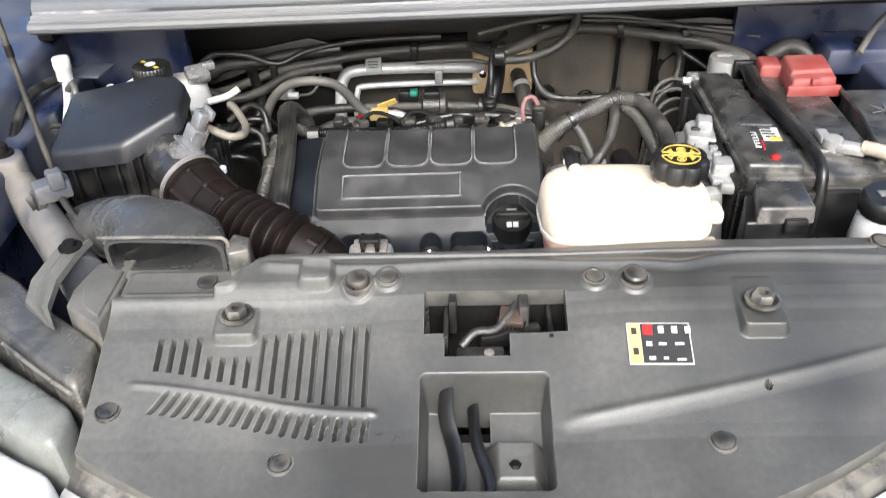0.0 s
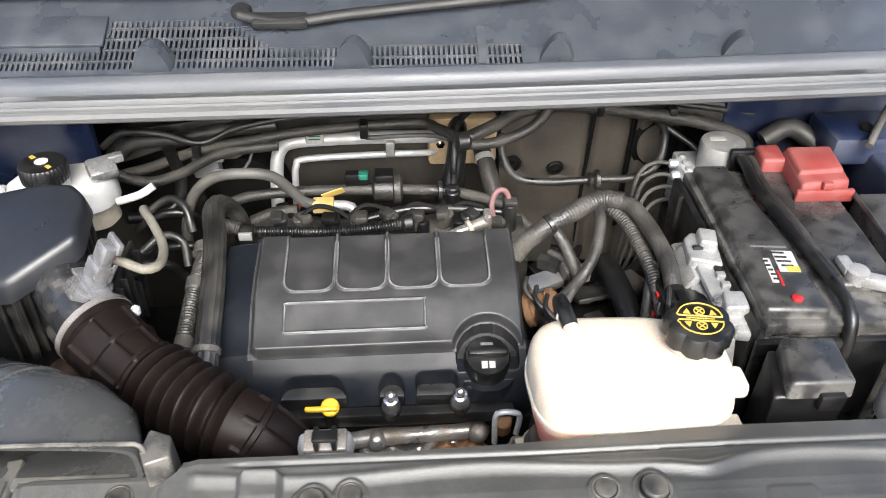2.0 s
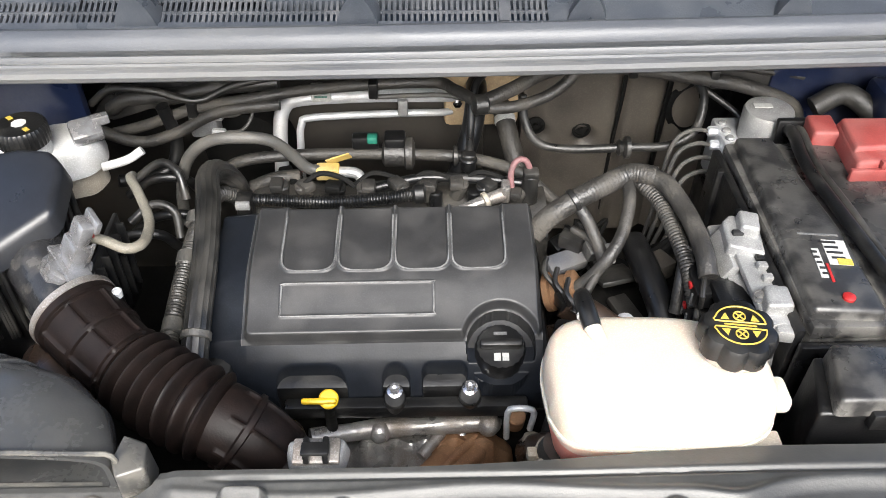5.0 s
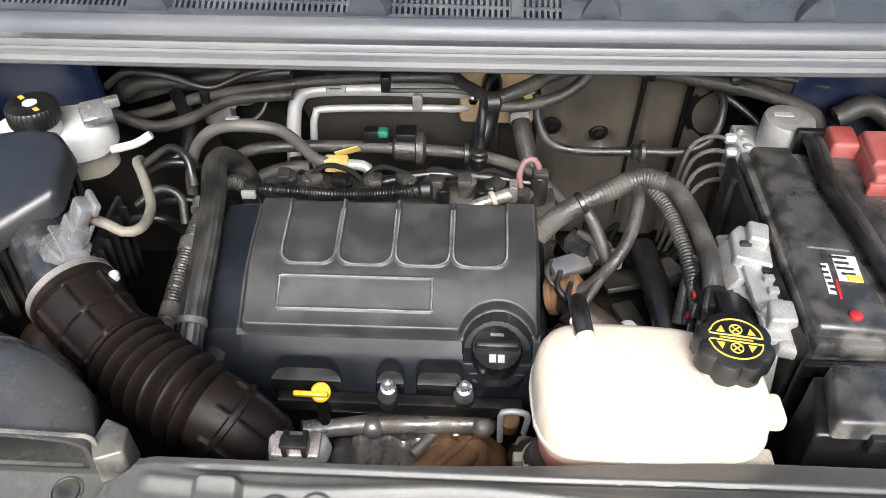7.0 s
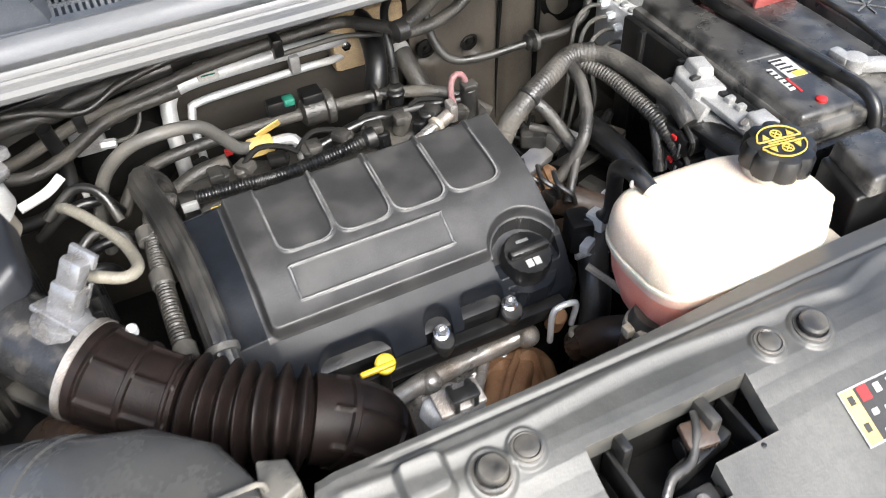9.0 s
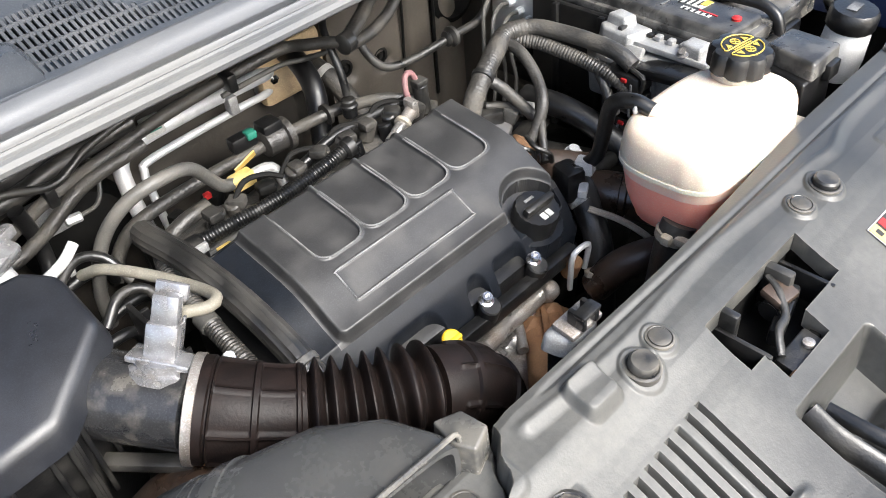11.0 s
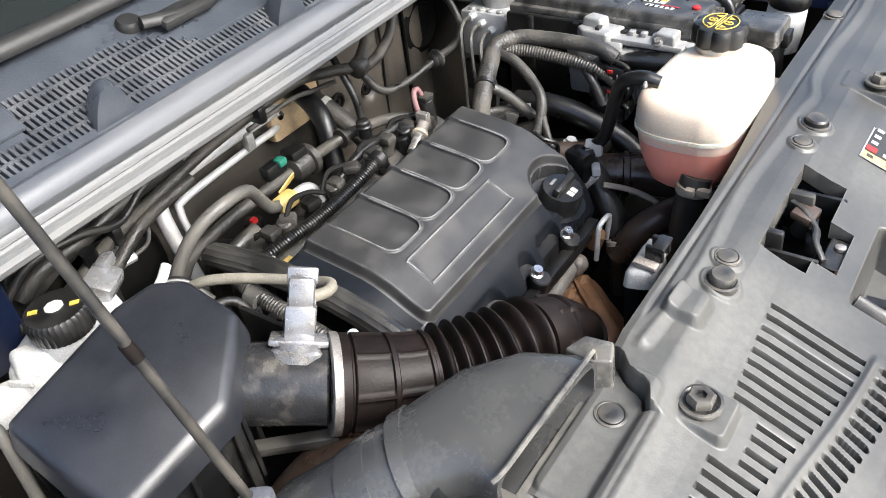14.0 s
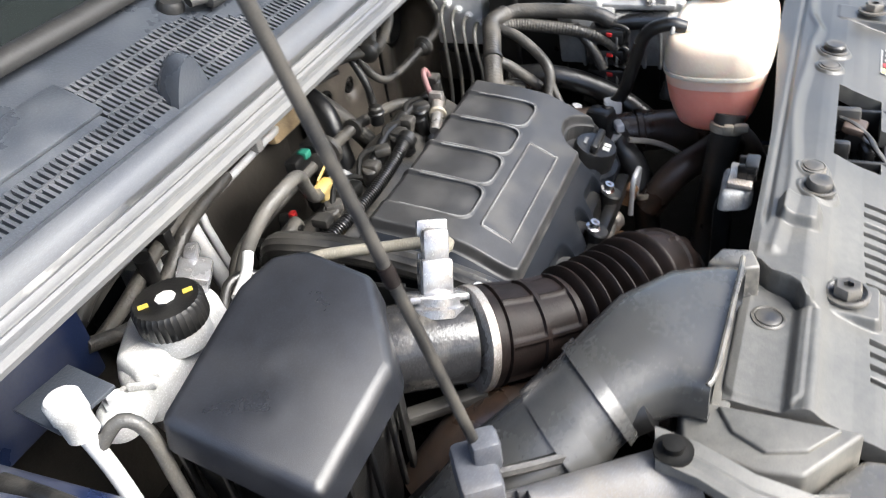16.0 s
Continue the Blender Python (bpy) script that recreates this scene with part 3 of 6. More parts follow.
def panel_field():
    nu, nv = 960, 400
    xs = np.linspace(-0.436, 0.66, nu)
    t = np.linspace(0, 1, nv)
    geo = field(xs, t, lambda x, v: panel_z(x, panel_y(x, v)),
                lambda x, v: panel_keep(x, panel_y(x, v)), 0.022)
    a = np.array(geo[0])
    a[:, 1] = panel_y(a[:, 0], a[:, 1])
    return [tuple(v) for v in a], geo[1]


panel = thing("radiator_cover", "dusty black moulded plastic cover over the radiator support", "cover panel", (0.1, 0.65, 0.86))
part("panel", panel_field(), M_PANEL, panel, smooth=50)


def push_clip(x, y, r, h):
    z = float(panel_z(np.array(x), np.array(y)))
    part("push_clip", lathe([(r * 1.3, -0.006), (r * 1.3, 0.0012), (r * 1.12, 0.002), (r, 0.001), (r, h * 0.75), (r * 0.85, h), (r * 0.3, h + 0.0004)], (x, y, z), (0, -0.12, 1), 24), M_CLIP, panel)


for cx, cy, cr, ch in ((-0.136, 0.779, 0.0135, 0.010), (-0.100, 0.786, 0.0105, 0.003), (0.195, 0.778, 0.0135, 0.009), (0.148, 0.781, 0.0105, 0.003), (-0.330, 0.808, 0.0115, 0.003),
                       (-0.207, 0.580, 0.0115, 0.003), (-0.411, 0.640, 0.0115, 0.003), (0.262, 0.590, 0.0115, 0.003), (0.507, 0.836, 0.012, 0.005)):
    push_clip(cx, cy, cr, ch)
for px, py in PADS:
    pz = 0.936 + 0.022 * (px > 0)
    nut = thing("hex_fastener", "black hexagonal plastic fastener on the radiator cover", "fastener", (px, py, pz), "panel fasteners")
    part("washer", lathe([(0.020, 0), (0.020, 0.003), (0.017, 0.004), (0.014, 0.002)], (px, py, pz), (0, 0, 1), 24), M_CLIP, nut)
    part("hex_head", lathe([(0.013, 0.001), (0.0135, 0.009), (0.011, 0.012), (0.005, 0.012), (0.005, 0.008)], (px, py, pz), (0, 0, 1), 6), M_CLIP, nut)

# the warning sticker
sticker = thing("warning_sticker", "black sticker with white symbols and an orange stripe", "sticker", (0.207, 0.70, 0.93))
st_m = pose(0.2115, 0.692, float(panel_z(np.array(0.2115), np.array(0.692))) + 0.0008, 22.5, 0, -1.0) @ Matrix.Diagonal((1, 0.84, 1, 1))
part("sheet", rotated(box((0, 0.004, 0), (0.071, 0.062, 0.0008), 0.0002), st_m), M_LABEL, sticker)
part("field", rotated(box((0.007, 0.004, 0.0008), (0.054, 0.058, 0.0006), 0), st_m), M_PLAIN_BLACK, sticker)
part("stripe", rotated(box((-0.0275, 0.004, 0.0008), (0.014, 0.059, 0.0006), 0), st_m), M_TAG, sticker)
marks = [box((-0.012 + 0.015 * i, 0.024, 0.0014), (0.009, 0.014, 0.0004), 0) for i in (1, 2, 3)]
marks += [box((-0.012, 0.003, 0.0014), (0.009, 0.009, 0.0004), 0), box((0.003, 0.003, 0.0014), (0.012, 0.005, 0.0004), 0), box((0.022, 0.003, 0.0014), (0.014, 0.005, 0.0004), 0),
          box((-0.010, -0.018, 0.0014), (0.010, 0.007, 0.0004), 0), box((0.005, -0.018, 0.0014), (0.008, 0.005, 0.0004), 0), box((0.022, -0.020, 0.0014), (0.014, 0.004, 0.0004), 0)]
def shrunk(geo, k):
    c = sum((Vector(v) for v in geo[0]), Vector()) / len(geo[0])
    return [tuple(c + Vector(((v[0] - c.x) * k, (v[1] - c.y) * k, v[2] - c.z))) for v in geo[0]], geo[1]


for g in marks:
    part("symbol", rotated(shrunk(g, 0.72), st_m), M_LABEL, sticker)
part("red_symbol", rotated(box((-0.012, 0.024, 0.0014), (0.011, 0.016, 0.0004), 0), st_m), M_REDS, sticker)
for sy in (0.022, -0.008):
    part("stripe_symbol", rotated(box((-0.0275, sy, 0.0014), (0.006, 0.010, 0.0004), 0), st_m), M_PLAIN_BLACK, sticker)

# hood latch below the opening
latch = thing("hood_latch", "dark greasy steel hood latch inside the panel opening", "latch", (0.03, 0.76, 0.86))
part("back_plate", box((0.033, 0.806, 0.882), (0.17, 0.01, 0.10), 0.003), M_DEEP, latch)
part("blue_hump", lathe([(0.030, -0.01), (0.030, 0.010), (0.024, 0.016)], (0.016, 0.822, 0.900), (0, -1, 0.2), 24), M_BLUE, latch)
part("rear_rib", box((-0.022, 0.79, 0.912), (0.010, 0.02, 0.05), 0.003), M_HOSE, latch)
part("rear_rib", box((0.062, 0.785, 0.910), (0.012, 0.03, 0.05), 0.003), M_HOSE, latch)
part("grease_plate", box((0.048, 0.775, 0.918), (0.030, 0.026, 0.010), 0.003, rx=12, rz=-8), M_BROWN, latch)
part("hook", tube([(-0.012, 0.738, 0.905), (0.005, 0.752, 0.915), (0.028, 0.757, 0.914), (0.046, 0.775, 0.922), (0.055, 0.792, 0.925)], 0.005, squash=0.6), M_HOSE, latch)
part("slide", box((0.010, 0.725, 0.894), (0.055, 0.035, 0.012), 0.003, rx=10), M_HOSE, latch)
part("stop", box((-0.018, 0.714, 0.893), (0.012, 0.02, 0.014), 0.002), M_RUST, latch)
part("rivet", lathe([(0.006, 0), (0.006, 0.004), (0.003, 0.005)], (0.02, 0.728, 0.901), (0, 0, 1), 12), M_SHEET, latch)
part("base_plate", box((0.033, 0.755, 0.868), (0.17, 0.10, 0.008), 0.003), M_DEEP, latch)
part("catch", box((0.045, 0.765, 0.897), (0.075, 0.014, 0.022), 0.004, rz=14), M_BLACK, latch)
part("lever", box((0.02, 0.735, 0.892), (0.08, 0.012, 0.01), 0.003, rz=-8), M_DEEP, latch)
part("spring", tube([(0.03, 0.775, 0.905), (0.065, 0.772, 0.905)], 0.011, rib=(0.005, 0.004), step=0.001), M_BLACK, latch)
part("side_bracket", box((-0.03, 0.77, 0.90), (0.006, 0.06, 0.035), 0.002), M_BLACK, latch)
part("side_bracket", box((0.092, 0.77, 0.90), (0.006, 0.06, 0.035), 0.002), M_BLACK, latch)
latch.location += Vector((0, -0.030, 0.010))
strk = thing("latch_pocket", "dusty black plastic pocket with a bolt and cable guide", "latch", (0.0, 0.62, 0.83))
part("guide", tube([(0.0, 0.66, 0.865), (0.004, 0.61, 0.862), (0.016, 0.57, 0.855), (0.018, 0.55, 0.85)], 0.008, squash=0.5), M_BLACK, strk)
# Black plate under the slit stands for the darkness inside the pocket.
part("pocket_shade", box((0.0, 0.645, 0.80), (0.08, 0.06, 0.006), 0), M_PLAIN_BLACK, strk)
part("curved_wall", tube([(-0.030, 0.668, 0.884), (-0.030, 0.64, 0.872), (-0.020, 0.605, 0.855), (-0.016, 0.575, 0.845), (-0.018, 0.55, 0.84)], 0.012, squash=0.35), M_BLACK, strk)
part("bolt", cyl((0.045, 0.585, 0.85), (0, 0, 1), 0.007, 0.008, 6), M_DEEP, strk)

# headlamp, fender end and body bracket at the corner
lamp = thing("headlamp", "dark plastic headlamp housing with a smooth grey lens top", "headlamp", (-0.54, 0.70, 0.8))
part("upper_cover", prism([(-0.66, 0.895), (-0.60, 0.855), (-0.544, 0.805), (-0.495, 0.765), (-0.441, 0.722), (-0.438, 0.640), (-0.500, 0.682), (-0.562, 0.727), (-0.66, 0.80), (-0.74, 0.87)], 0.78, 0.917, 0.010, 0.006), M_LAMP, lamp)
part("lens_top", prism([(-0.74, 0.865), (-0.66, 0.795), (-0.562, 0.722), (-0.500, 0.677), (-0.440, 0.634), (-0.440, 0.572), (-0.502, 0.600), (-0.60, 0.665), (-0.74, 0.80)], 0.74, 0.898, 0.016, 0.008), M_HOUSING, lamp, "smooth grey lens top")
part("lens", prism([(-0.74, 0.795), (-0.60, 0.660), (-0.502, 0.597), (-0.443, 0.568), (-0.42, 0.50), (-0.60, 0.50), (-0.76, 0.66)], 0.66, 0.868, 0.02, 0.01), M_LENS, lamp, "headlamp lens with white sky glare in its colour")
bumper = thing("front_bumper", "dark plastic bumper top with a bright trim strip", "bumper", (0, 0.47, 0.6))
def front_rail(rows):
    return loft([[(x, float(panel_front(np.array(x))) + dy, z) for dy, z in rows] for x in np.linspace(-0.45, 0.66, 60)])
part("bumper_top", front_rail(((0.012, 0.846), (-0.012, 0.842), (-0.024, 0.825), (-0.03, 0.70), (0.0, 0.66), (0.02, 0.70))), M_LAMP, bumper)
part("trim_strip", front_rail(((-0.026, 0.832), (-0.036, 0.834), (-0.052, 0.824), (-0.052, 0.79), (-0.026, 0.79))), M_ALU, bumper, "bright trim strip")
part("fold_line", tube([(-0.560, 0.722, 0.916), (-0.500, 0.677, 0.915), (-0.445, 0.640, 0.912)], 0.0025, 8), M_LAMP, lamp)
side = thing("side_cover_plate", "dusty black plastic side plate with raised rim", "cover panel", (-0.46, 0.79, 0.88))
part("plate", prism([(-0.440, 0.724), (-0.497, 0.765), (-0.502, 0.80), (-0.490, 0.858), (-0.440, 0.868)], 0.890, 0.936, 0.004, 0.002), M_PANEL, side)
part("raised_face", prism([(-0.446, 0.742), (-0.474, 0.765), (-0.484, 0.795), (-0.470, 0.822), (-0.446, 0.836)], 0.934, 0.940, 0.002, 0.001), M_PANEL, side)
support = thing("body_bracket", "dusty blue metal side beam with an oval hole", "bracket", (-0.6, 0.95, 0.9))
beam_top = field(np.linspace(0, 1, 40), np.linspace(0, 1, 12), lambda u, v: 0.985 - 0.035 * u - 0.02 * (2 * v - 1) ** 2, lambda u, v: ((u - 0.46) / 0.09) ** 2 + ((v - 0.5) / 0.26) ** 2 > 1, 0.05)
BA, BB, BC, BD2 = Vector((-0.705, 1.045)), Vector((-0.668, 1.068)), Vector((-0.530, 0.832)), Vector((-0.490, 0.868))
def on_beam(u, v, z):
    p = BA.lerp(BC, u).lerp(BB.lerp(BD2, u), v)
    return (p.x, p.y, z)
part("beam", ([on_beam(*q) for q in beam_top[0]], beam_top[1]), M_DUSTY, support)
part("end_mount", prism([(-0.72, 1.02), (-0.655, 1.025), (-0.652, 1.05), (-0.672, 1.082), (-0.74, 1.08)], 0.94, 0.995, 0.008, 0.004), M_DUSTY, support)
part("mount_bolt", lathe([(0.016, 0), (0.016, 0.004), (0.010, 0.005), (0.010, 0.016), (0.004, 0.017)], (-0.69, 1.055, 0.995), (0, 0, 1), 18), M_DEEP, support)
part("arm", loft([[(x + dx * cx, y + dx * cy, z + dz) for dx, dz in ((-0.018, -0.004), (-0.016, 0.004), (-0.006, 0.001), (0, 0.004), (0.006, 0.001), (0.016, 0.004), (0.018, -0.004), (0, -0.007))]
                  for x, y, z, cx, cy in ((-0.516, 0.872, 0.958, 1, 0.2), (-0.522, 0.84, 0.957, 1, 0.1), (-0.532, 0.80, 0.948, 1, 0.0), (-0.530, 0.765, 0.937, 1, -0.3), (-0.512, 0.745, 0.928, 0.8, -0.6))]), M_PANEL, support)
part("bolt", lathe([(0.015, 0), (0.015, 0.003), (0.012, 0.003), (0.008, 0.004), (0.008, 0.010), (0.003, 0.011)], (-0.519, 0.858, 0.960), (0, 0, 1), 20), M_DEEP, support)
part("rod_clip", joined(box((-0.592, 0.985, 0.975), (0.050, 0.032, 0.03), 0.006, rz=35), box((-0.581, 0.981, 0.993), (0.022, 0.022, 0.03), 0.005, rz=35)), M_DUSTY, support)
part("release_cable", tube([(-0.585, 0.985, 0.965), (-0.55, 0.945, 0.955), (-0.50, 0.905, 0.935)], 0.005, 8), M_HOSE, support)

rod = thing("hood_prop_rod", "thin dusty steel prop rod standing up from the bay edge", "prop rod", (-0.59, 0.99, 0.98))
part("rod", tube([(-0.582, 0.984, 0.985), (-0.595, 1.003, 1.10), (-0.612, 1.029, 1.25), (-0.647, 1.082, 1.55), (-0.675, 1.124, 1.79)], 0.0043, seg=10, step=0.03), M_ROD, rod)
part("grip", tube([(-0.6018, 1.0138, 1.16), (-0.6036, 1.0164, 1.175)], 0.0052, seg=10), M_RUBBER, rod)


# ================= engine: cover, caps, front parts =================
SLOPE = math.degrees(math.atan2(0.042, 0.183))
COV = pose(-0.245, 1.080, 0.872, SLOPE, 0, 0) @ pose(0, 0, 0, 0, -0.9, 0)


def cover_z(u, v):
    plate = rbox(u, v, 0.0, 0.359, -0.002, 0.195, 0.010, 0.0035)
    notch = 1 - step(0.044, 0.050, np.hypot(u - 0.311, v + 0.012))
    plate = plate * (1 - notch)
    z = -0.013 + 0.013 * plate
    front = np.clip(-v, 0, 1)
    z = z - 0.75 * front - 6.0 * np.maximum(front - 0.02, 0) ** 2 * 3
    z = z - 0.12 * np.clip(-u, 0, 1)
    z = np.where(np.hypot(u - 0.311, v + 0.012) < 0.042, np.maximum(np.minimum(z, -0.034), -0.044), z)
    for i in range(4):
        a = 0.040 + 0.0715 * i
        inside = rbox(u, v, a, a + 0.066, 0.080, 0.215, 0.015, 0.0022)
        z = z - 0.0042 * inside
        z = z + 0.0016 * (rbox(u, v, a - 0.003, a + 0.069, 0.077, 0.218, 0.017, 0.0015) - rbox(u, v, a, a + 0.066, 0.080, 0.215, 0.015, 0.0015))
    z = z + 0.0012 * (rbox(u, v, 0.041, 0.231, 0.020, 0.063, 0.004, 0.0008) - rbox(u, v, 0.0435, 0.2285, 0.0225, 0.0605, 0.003, 0.0008))
    # arches at the front rim
    for a, b, r in ((0.035, 0.120, 0.020), (0.166, 0.197, 0.014), (0.215, 0.268, 0.008)):
        z = z - 0.030 * rbox(u, v, a, b, -0.09, -0.027, r, 0.002)
    z = z - 0.010 * step(0.184, 0.196, v)
    return z + bend(v)


def bend(v):
    """The plate rises steeply at its front and levels off to the rear."""
    return 0.018 * step(-0.005, 0.085, v) - 0.009 * step(0.09, 0.20, v)


engine_cover = thing("engine_cover", "black moulded plastic engine cover with four recessed panels", "engine cover", (-0.06, 1.15, 0.80))
def on_plate(u, v):
    return (u > -0.006) & (v > -0.006)


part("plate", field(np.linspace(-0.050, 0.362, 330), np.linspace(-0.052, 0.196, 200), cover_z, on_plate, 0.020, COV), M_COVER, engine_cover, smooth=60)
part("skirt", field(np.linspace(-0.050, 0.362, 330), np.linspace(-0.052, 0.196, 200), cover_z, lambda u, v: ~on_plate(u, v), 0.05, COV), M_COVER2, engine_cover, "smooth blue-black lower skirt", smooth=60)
# Pale strips on the recess rims paint both wear and soft highlights.
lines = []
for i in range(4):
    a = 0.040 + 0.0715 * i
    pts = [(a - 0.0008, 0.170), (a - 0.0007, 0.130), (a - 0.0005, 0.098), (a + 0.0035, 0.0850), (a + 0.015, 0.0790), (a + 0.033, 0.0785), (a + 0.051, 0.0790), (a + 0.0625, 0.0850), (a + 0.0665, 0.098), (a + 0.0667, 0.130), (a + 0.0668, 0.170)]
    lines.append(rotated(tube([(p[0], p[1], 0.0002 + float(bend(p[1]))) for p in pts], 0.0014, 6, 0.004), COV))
part("pale_ridge", joined(*lines), M_EDGE, engine_cover, "pale ridges round the recesses, wear and highlight in one colour")
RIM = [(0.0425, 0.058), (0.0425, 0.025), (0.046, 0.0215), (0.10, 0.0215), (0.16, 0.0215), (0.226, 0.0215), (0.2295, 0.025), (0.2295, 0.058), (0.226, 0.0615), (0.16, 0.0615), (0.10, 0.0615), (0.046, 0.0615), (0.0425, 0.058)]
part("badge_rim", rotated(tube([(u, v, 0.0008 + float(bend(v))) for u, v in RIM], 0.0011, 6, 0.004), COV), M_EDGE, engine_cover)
for bx, by, bz in ((-0.064, 1.041, 0.806), (0.028, 1.044, 0.806)):
    b = part("bolt_boss", cyl((bx, by, bz - 0.025), (0, -0.35, 1), 0.014, 0.03), M_BLACK, engine_cover)
    part("bolt", lathe([(0.010, 0), (0.010, 0.004), (0.0065, 0.005), (0.0065, 0.013), (0.003, 0.013), (0.003, 0.008)], (bx, by - 0.001, bz + 0.004), (0, -0.35, 1), 12), M_STEEL, b, "bright zinc bolt head")

CAP_N = Vector((0, -0.30, 1)).normalized()
oil = thing("oil_filler_cap", "black ribbed oil filler cap with pictogram", "oil cap", (0.068, 1.068, 0.83))
part("cap_body", lathe([(0.031, -0.03), (0.031, 0.006), (0.029, 0.010), (0.010, 0.011)], (0.068, 1.066, 0.848), CAP_N, 40, 20, 0.0012), M_BLACK, oil)
part("grip_bar", rotated(box((0, 0, 0.016), (0.052, 0.011, 0.014), 0.004), pose(0.068, 1.066, 0.848, 16.7)), M_BLACK, oil)
part("pictogram", rotated(joined(box((-0.005, -0.015, 0.0113), (0.008, 0.010, 0.0012), 0), box((0.005, -0.015, 0.0113), (0.008, 0.010, 0.0012), 0)), pose(0.068, 1.066, 0.848, 16.7)), M_LABEL, oil)
part("pictogram", rotated(box((0, 0.016, 0.0113), (0.016, 0.004, 0.0008), 0), pose(0.068, 1.066, 0.848, 16.7)), M_EDGE, oil)

oil.location += Vector((-0.003, 0.003, 0.004))
dip = thing("dipstick", "yellow plastic oil dipstick handle", "dipstick", (-0.148, 1.02, 0.80))
part("disc", lathe([(0.010, -0.004), (0.012, -0.002), (0.012, 0.003), (0.010, 0.005), (0.004, 0.0055)], (-0.142, 1.020, 0.822), (0, -0.55, 1), 20), M_YELLOW, dip)
part("tongue", box((-0.153, 1.014, 0.826), (0.042, 0.007, 0.009), 0.003, rx=20), M_YELLOW, dip)
part("tube", cyl((-0.143, 1.027, 0.70), (0, -0.05, 1), 0.007, 0.12), M_DEEP, dip)

# engine mass below the cover
block = thing("engine_block", "dark greasy engine block with camshaft cover", "engine", (-0.05, 1.2, 0.5))
part("cam_cover", box((-0.065, 1.185, 0.79), (0.40, 0.27, 0.075), 0.015, rx=8), M_BLACK, block)
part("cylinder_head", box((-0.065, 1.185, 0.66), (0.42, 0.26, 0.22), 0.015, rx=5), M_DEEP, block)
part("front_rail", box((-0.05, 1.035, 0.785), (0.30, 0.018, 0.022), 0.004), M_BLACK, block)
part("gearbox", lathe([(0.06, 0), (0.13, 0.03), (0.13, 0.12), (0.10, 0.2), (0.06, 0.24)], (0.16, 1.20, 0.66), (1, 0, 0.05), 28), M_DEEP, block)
part("timing_cover", box((-0.29, 1.18, 0.74), (0.06, 0.26, 0.22), 0.015, rx=6), M_BLACK, block)

# exhaust side: bright bar, bracket and rusty shield
mani = thing("exhaust_heat_shield", "rusty brown exhaust heat shield with a polished bar", "heat shield", (0.0, 1.0, 0.65))
def sheet(x0, x1):
    return field(np.linspace(x0, x1, 70), np.linspace(0.905, 1.040, 40),
                 lambda x, y: 0.742 - 1.25 * np.maximum(1.015 - y, 0) - 0.35 * np.maximum(y - 1.015, 0) + 0.0045 * np.sin(x * 170) * step(0.90, 0.94, y) + 0.002 * np.sin(x * 61 + y * 90) * np.sin(y * 140)
                 - 1.6 * np.maximum(x - 0.060, 0) - 1.2 * np.maximum(-0.11 - x, 0), None, 0.05)


part("shield", sheet(-0.15, -0.020), M_SHEET, mani, "brushed metal shield sheet")
part("rusty_edge", sheet(-0.0195, 0.088), M_RUST, mani, "rust-brown edge of the shield")
part("polished_bar", tube([(-0.170, 1.000, 0.772), (-0.125, 1.014, 0.764), (-0.086, 1.024, 0.758), (-0.03, 1.030, 0.754), (0.02, 1.034, 0.753), (0.050, 1.032, 0.757), (0.064, 1.034, 0.750)], 0.0135, 16, taper=lambda s: 0.92 + 0.06 * math.cos(s * 16)), M_SHEET, mani, "dull polished steel bar")
for bx, by in ((-0.086, 1.020), (0.054, 1.028)):
    part("bolt_eye", lathe([(0.014, -0.010), (0.015, 0.006), (0.011, 0.012), (0.006, 0.016)], (bx, by, 0.757), (0, -0.5, 1), 18), M_SHEET, mani)
mani.location += Vector((0, 0.012, -0.018))
lobe = thing("turbo_heat_shield", "rust-orange curved heat shield with a bright worn rim", "heat shield", (0, 1.0, 0.64))
part("dome", prism([(0.062, 1.056), (0.004, 1.053), (-0.030, 1.012), (-0.064, 0.975), (-0.056, 0.925), (-0.020, 0.932), (0.014, 0.966), (0.060, 1.020)], 0.62, 0.720, 0.012, 0.006), M_RUST, lobe, smooth=60)
part("crease", tube([(0.040, 1.035, 0.7205), (0.010, 1.005, 0.7225), (-0.020, 0.970, 0.7215)], 0.006, 10, squash=0.5), M_RUST, lobe)
part("worn_rim", tube([(0.040, 1.057, 0.716), (0.006, 1.054, 0.720), (-0.014, 1.032, 0.721), (-0.034, 1.008, 0.718)], 0.0075, 12), M_SHEET, lobe, "bright worn rim")
part("flange_bolt", lathe([(0.008, 0), (0.008, 0.005), (0.005, 0.006), (0.005, 0.011)], (0.020, 1.043, 0.720), (0, -0.2, 1), 6), M_STEEL, lobe)
hook = thing("lifting_eye", "bent bright steel engine lifting eye", "lifting eye", (0.09, 1.01, 0.74))
part("eye", tube([(0.075, 1.02, 0.74), (0.073, 1.016, 0.795), (0.080, 1.014, 0.807), (0.098, 1.013, 0.807), (0.105, 1.014, 0.797), (0.103, 1.018, 0.76)], 0.004, 10), M_ALU, hook)
part("brown_sensor", cyl((0.085, 1.03, 0.755), (0, -0.3, 1), 0.012, 0.03), M_RUST, hook)

clipbox = thing("coolant_pipe_bracket", "grey cast bracket with a black cable clip", "bracket", (-0.13, 0.93, 0.8))
part("bracket", prism([(-0.162, 0.876), (-0.156, 0.850), (-0.148, 0.842), (-0.112, 0.842), (-0.102, 0.852), (-0.098, 0.878)], 0.930, 0.952, 0.008, 0.004), M_CAST, clipbox)
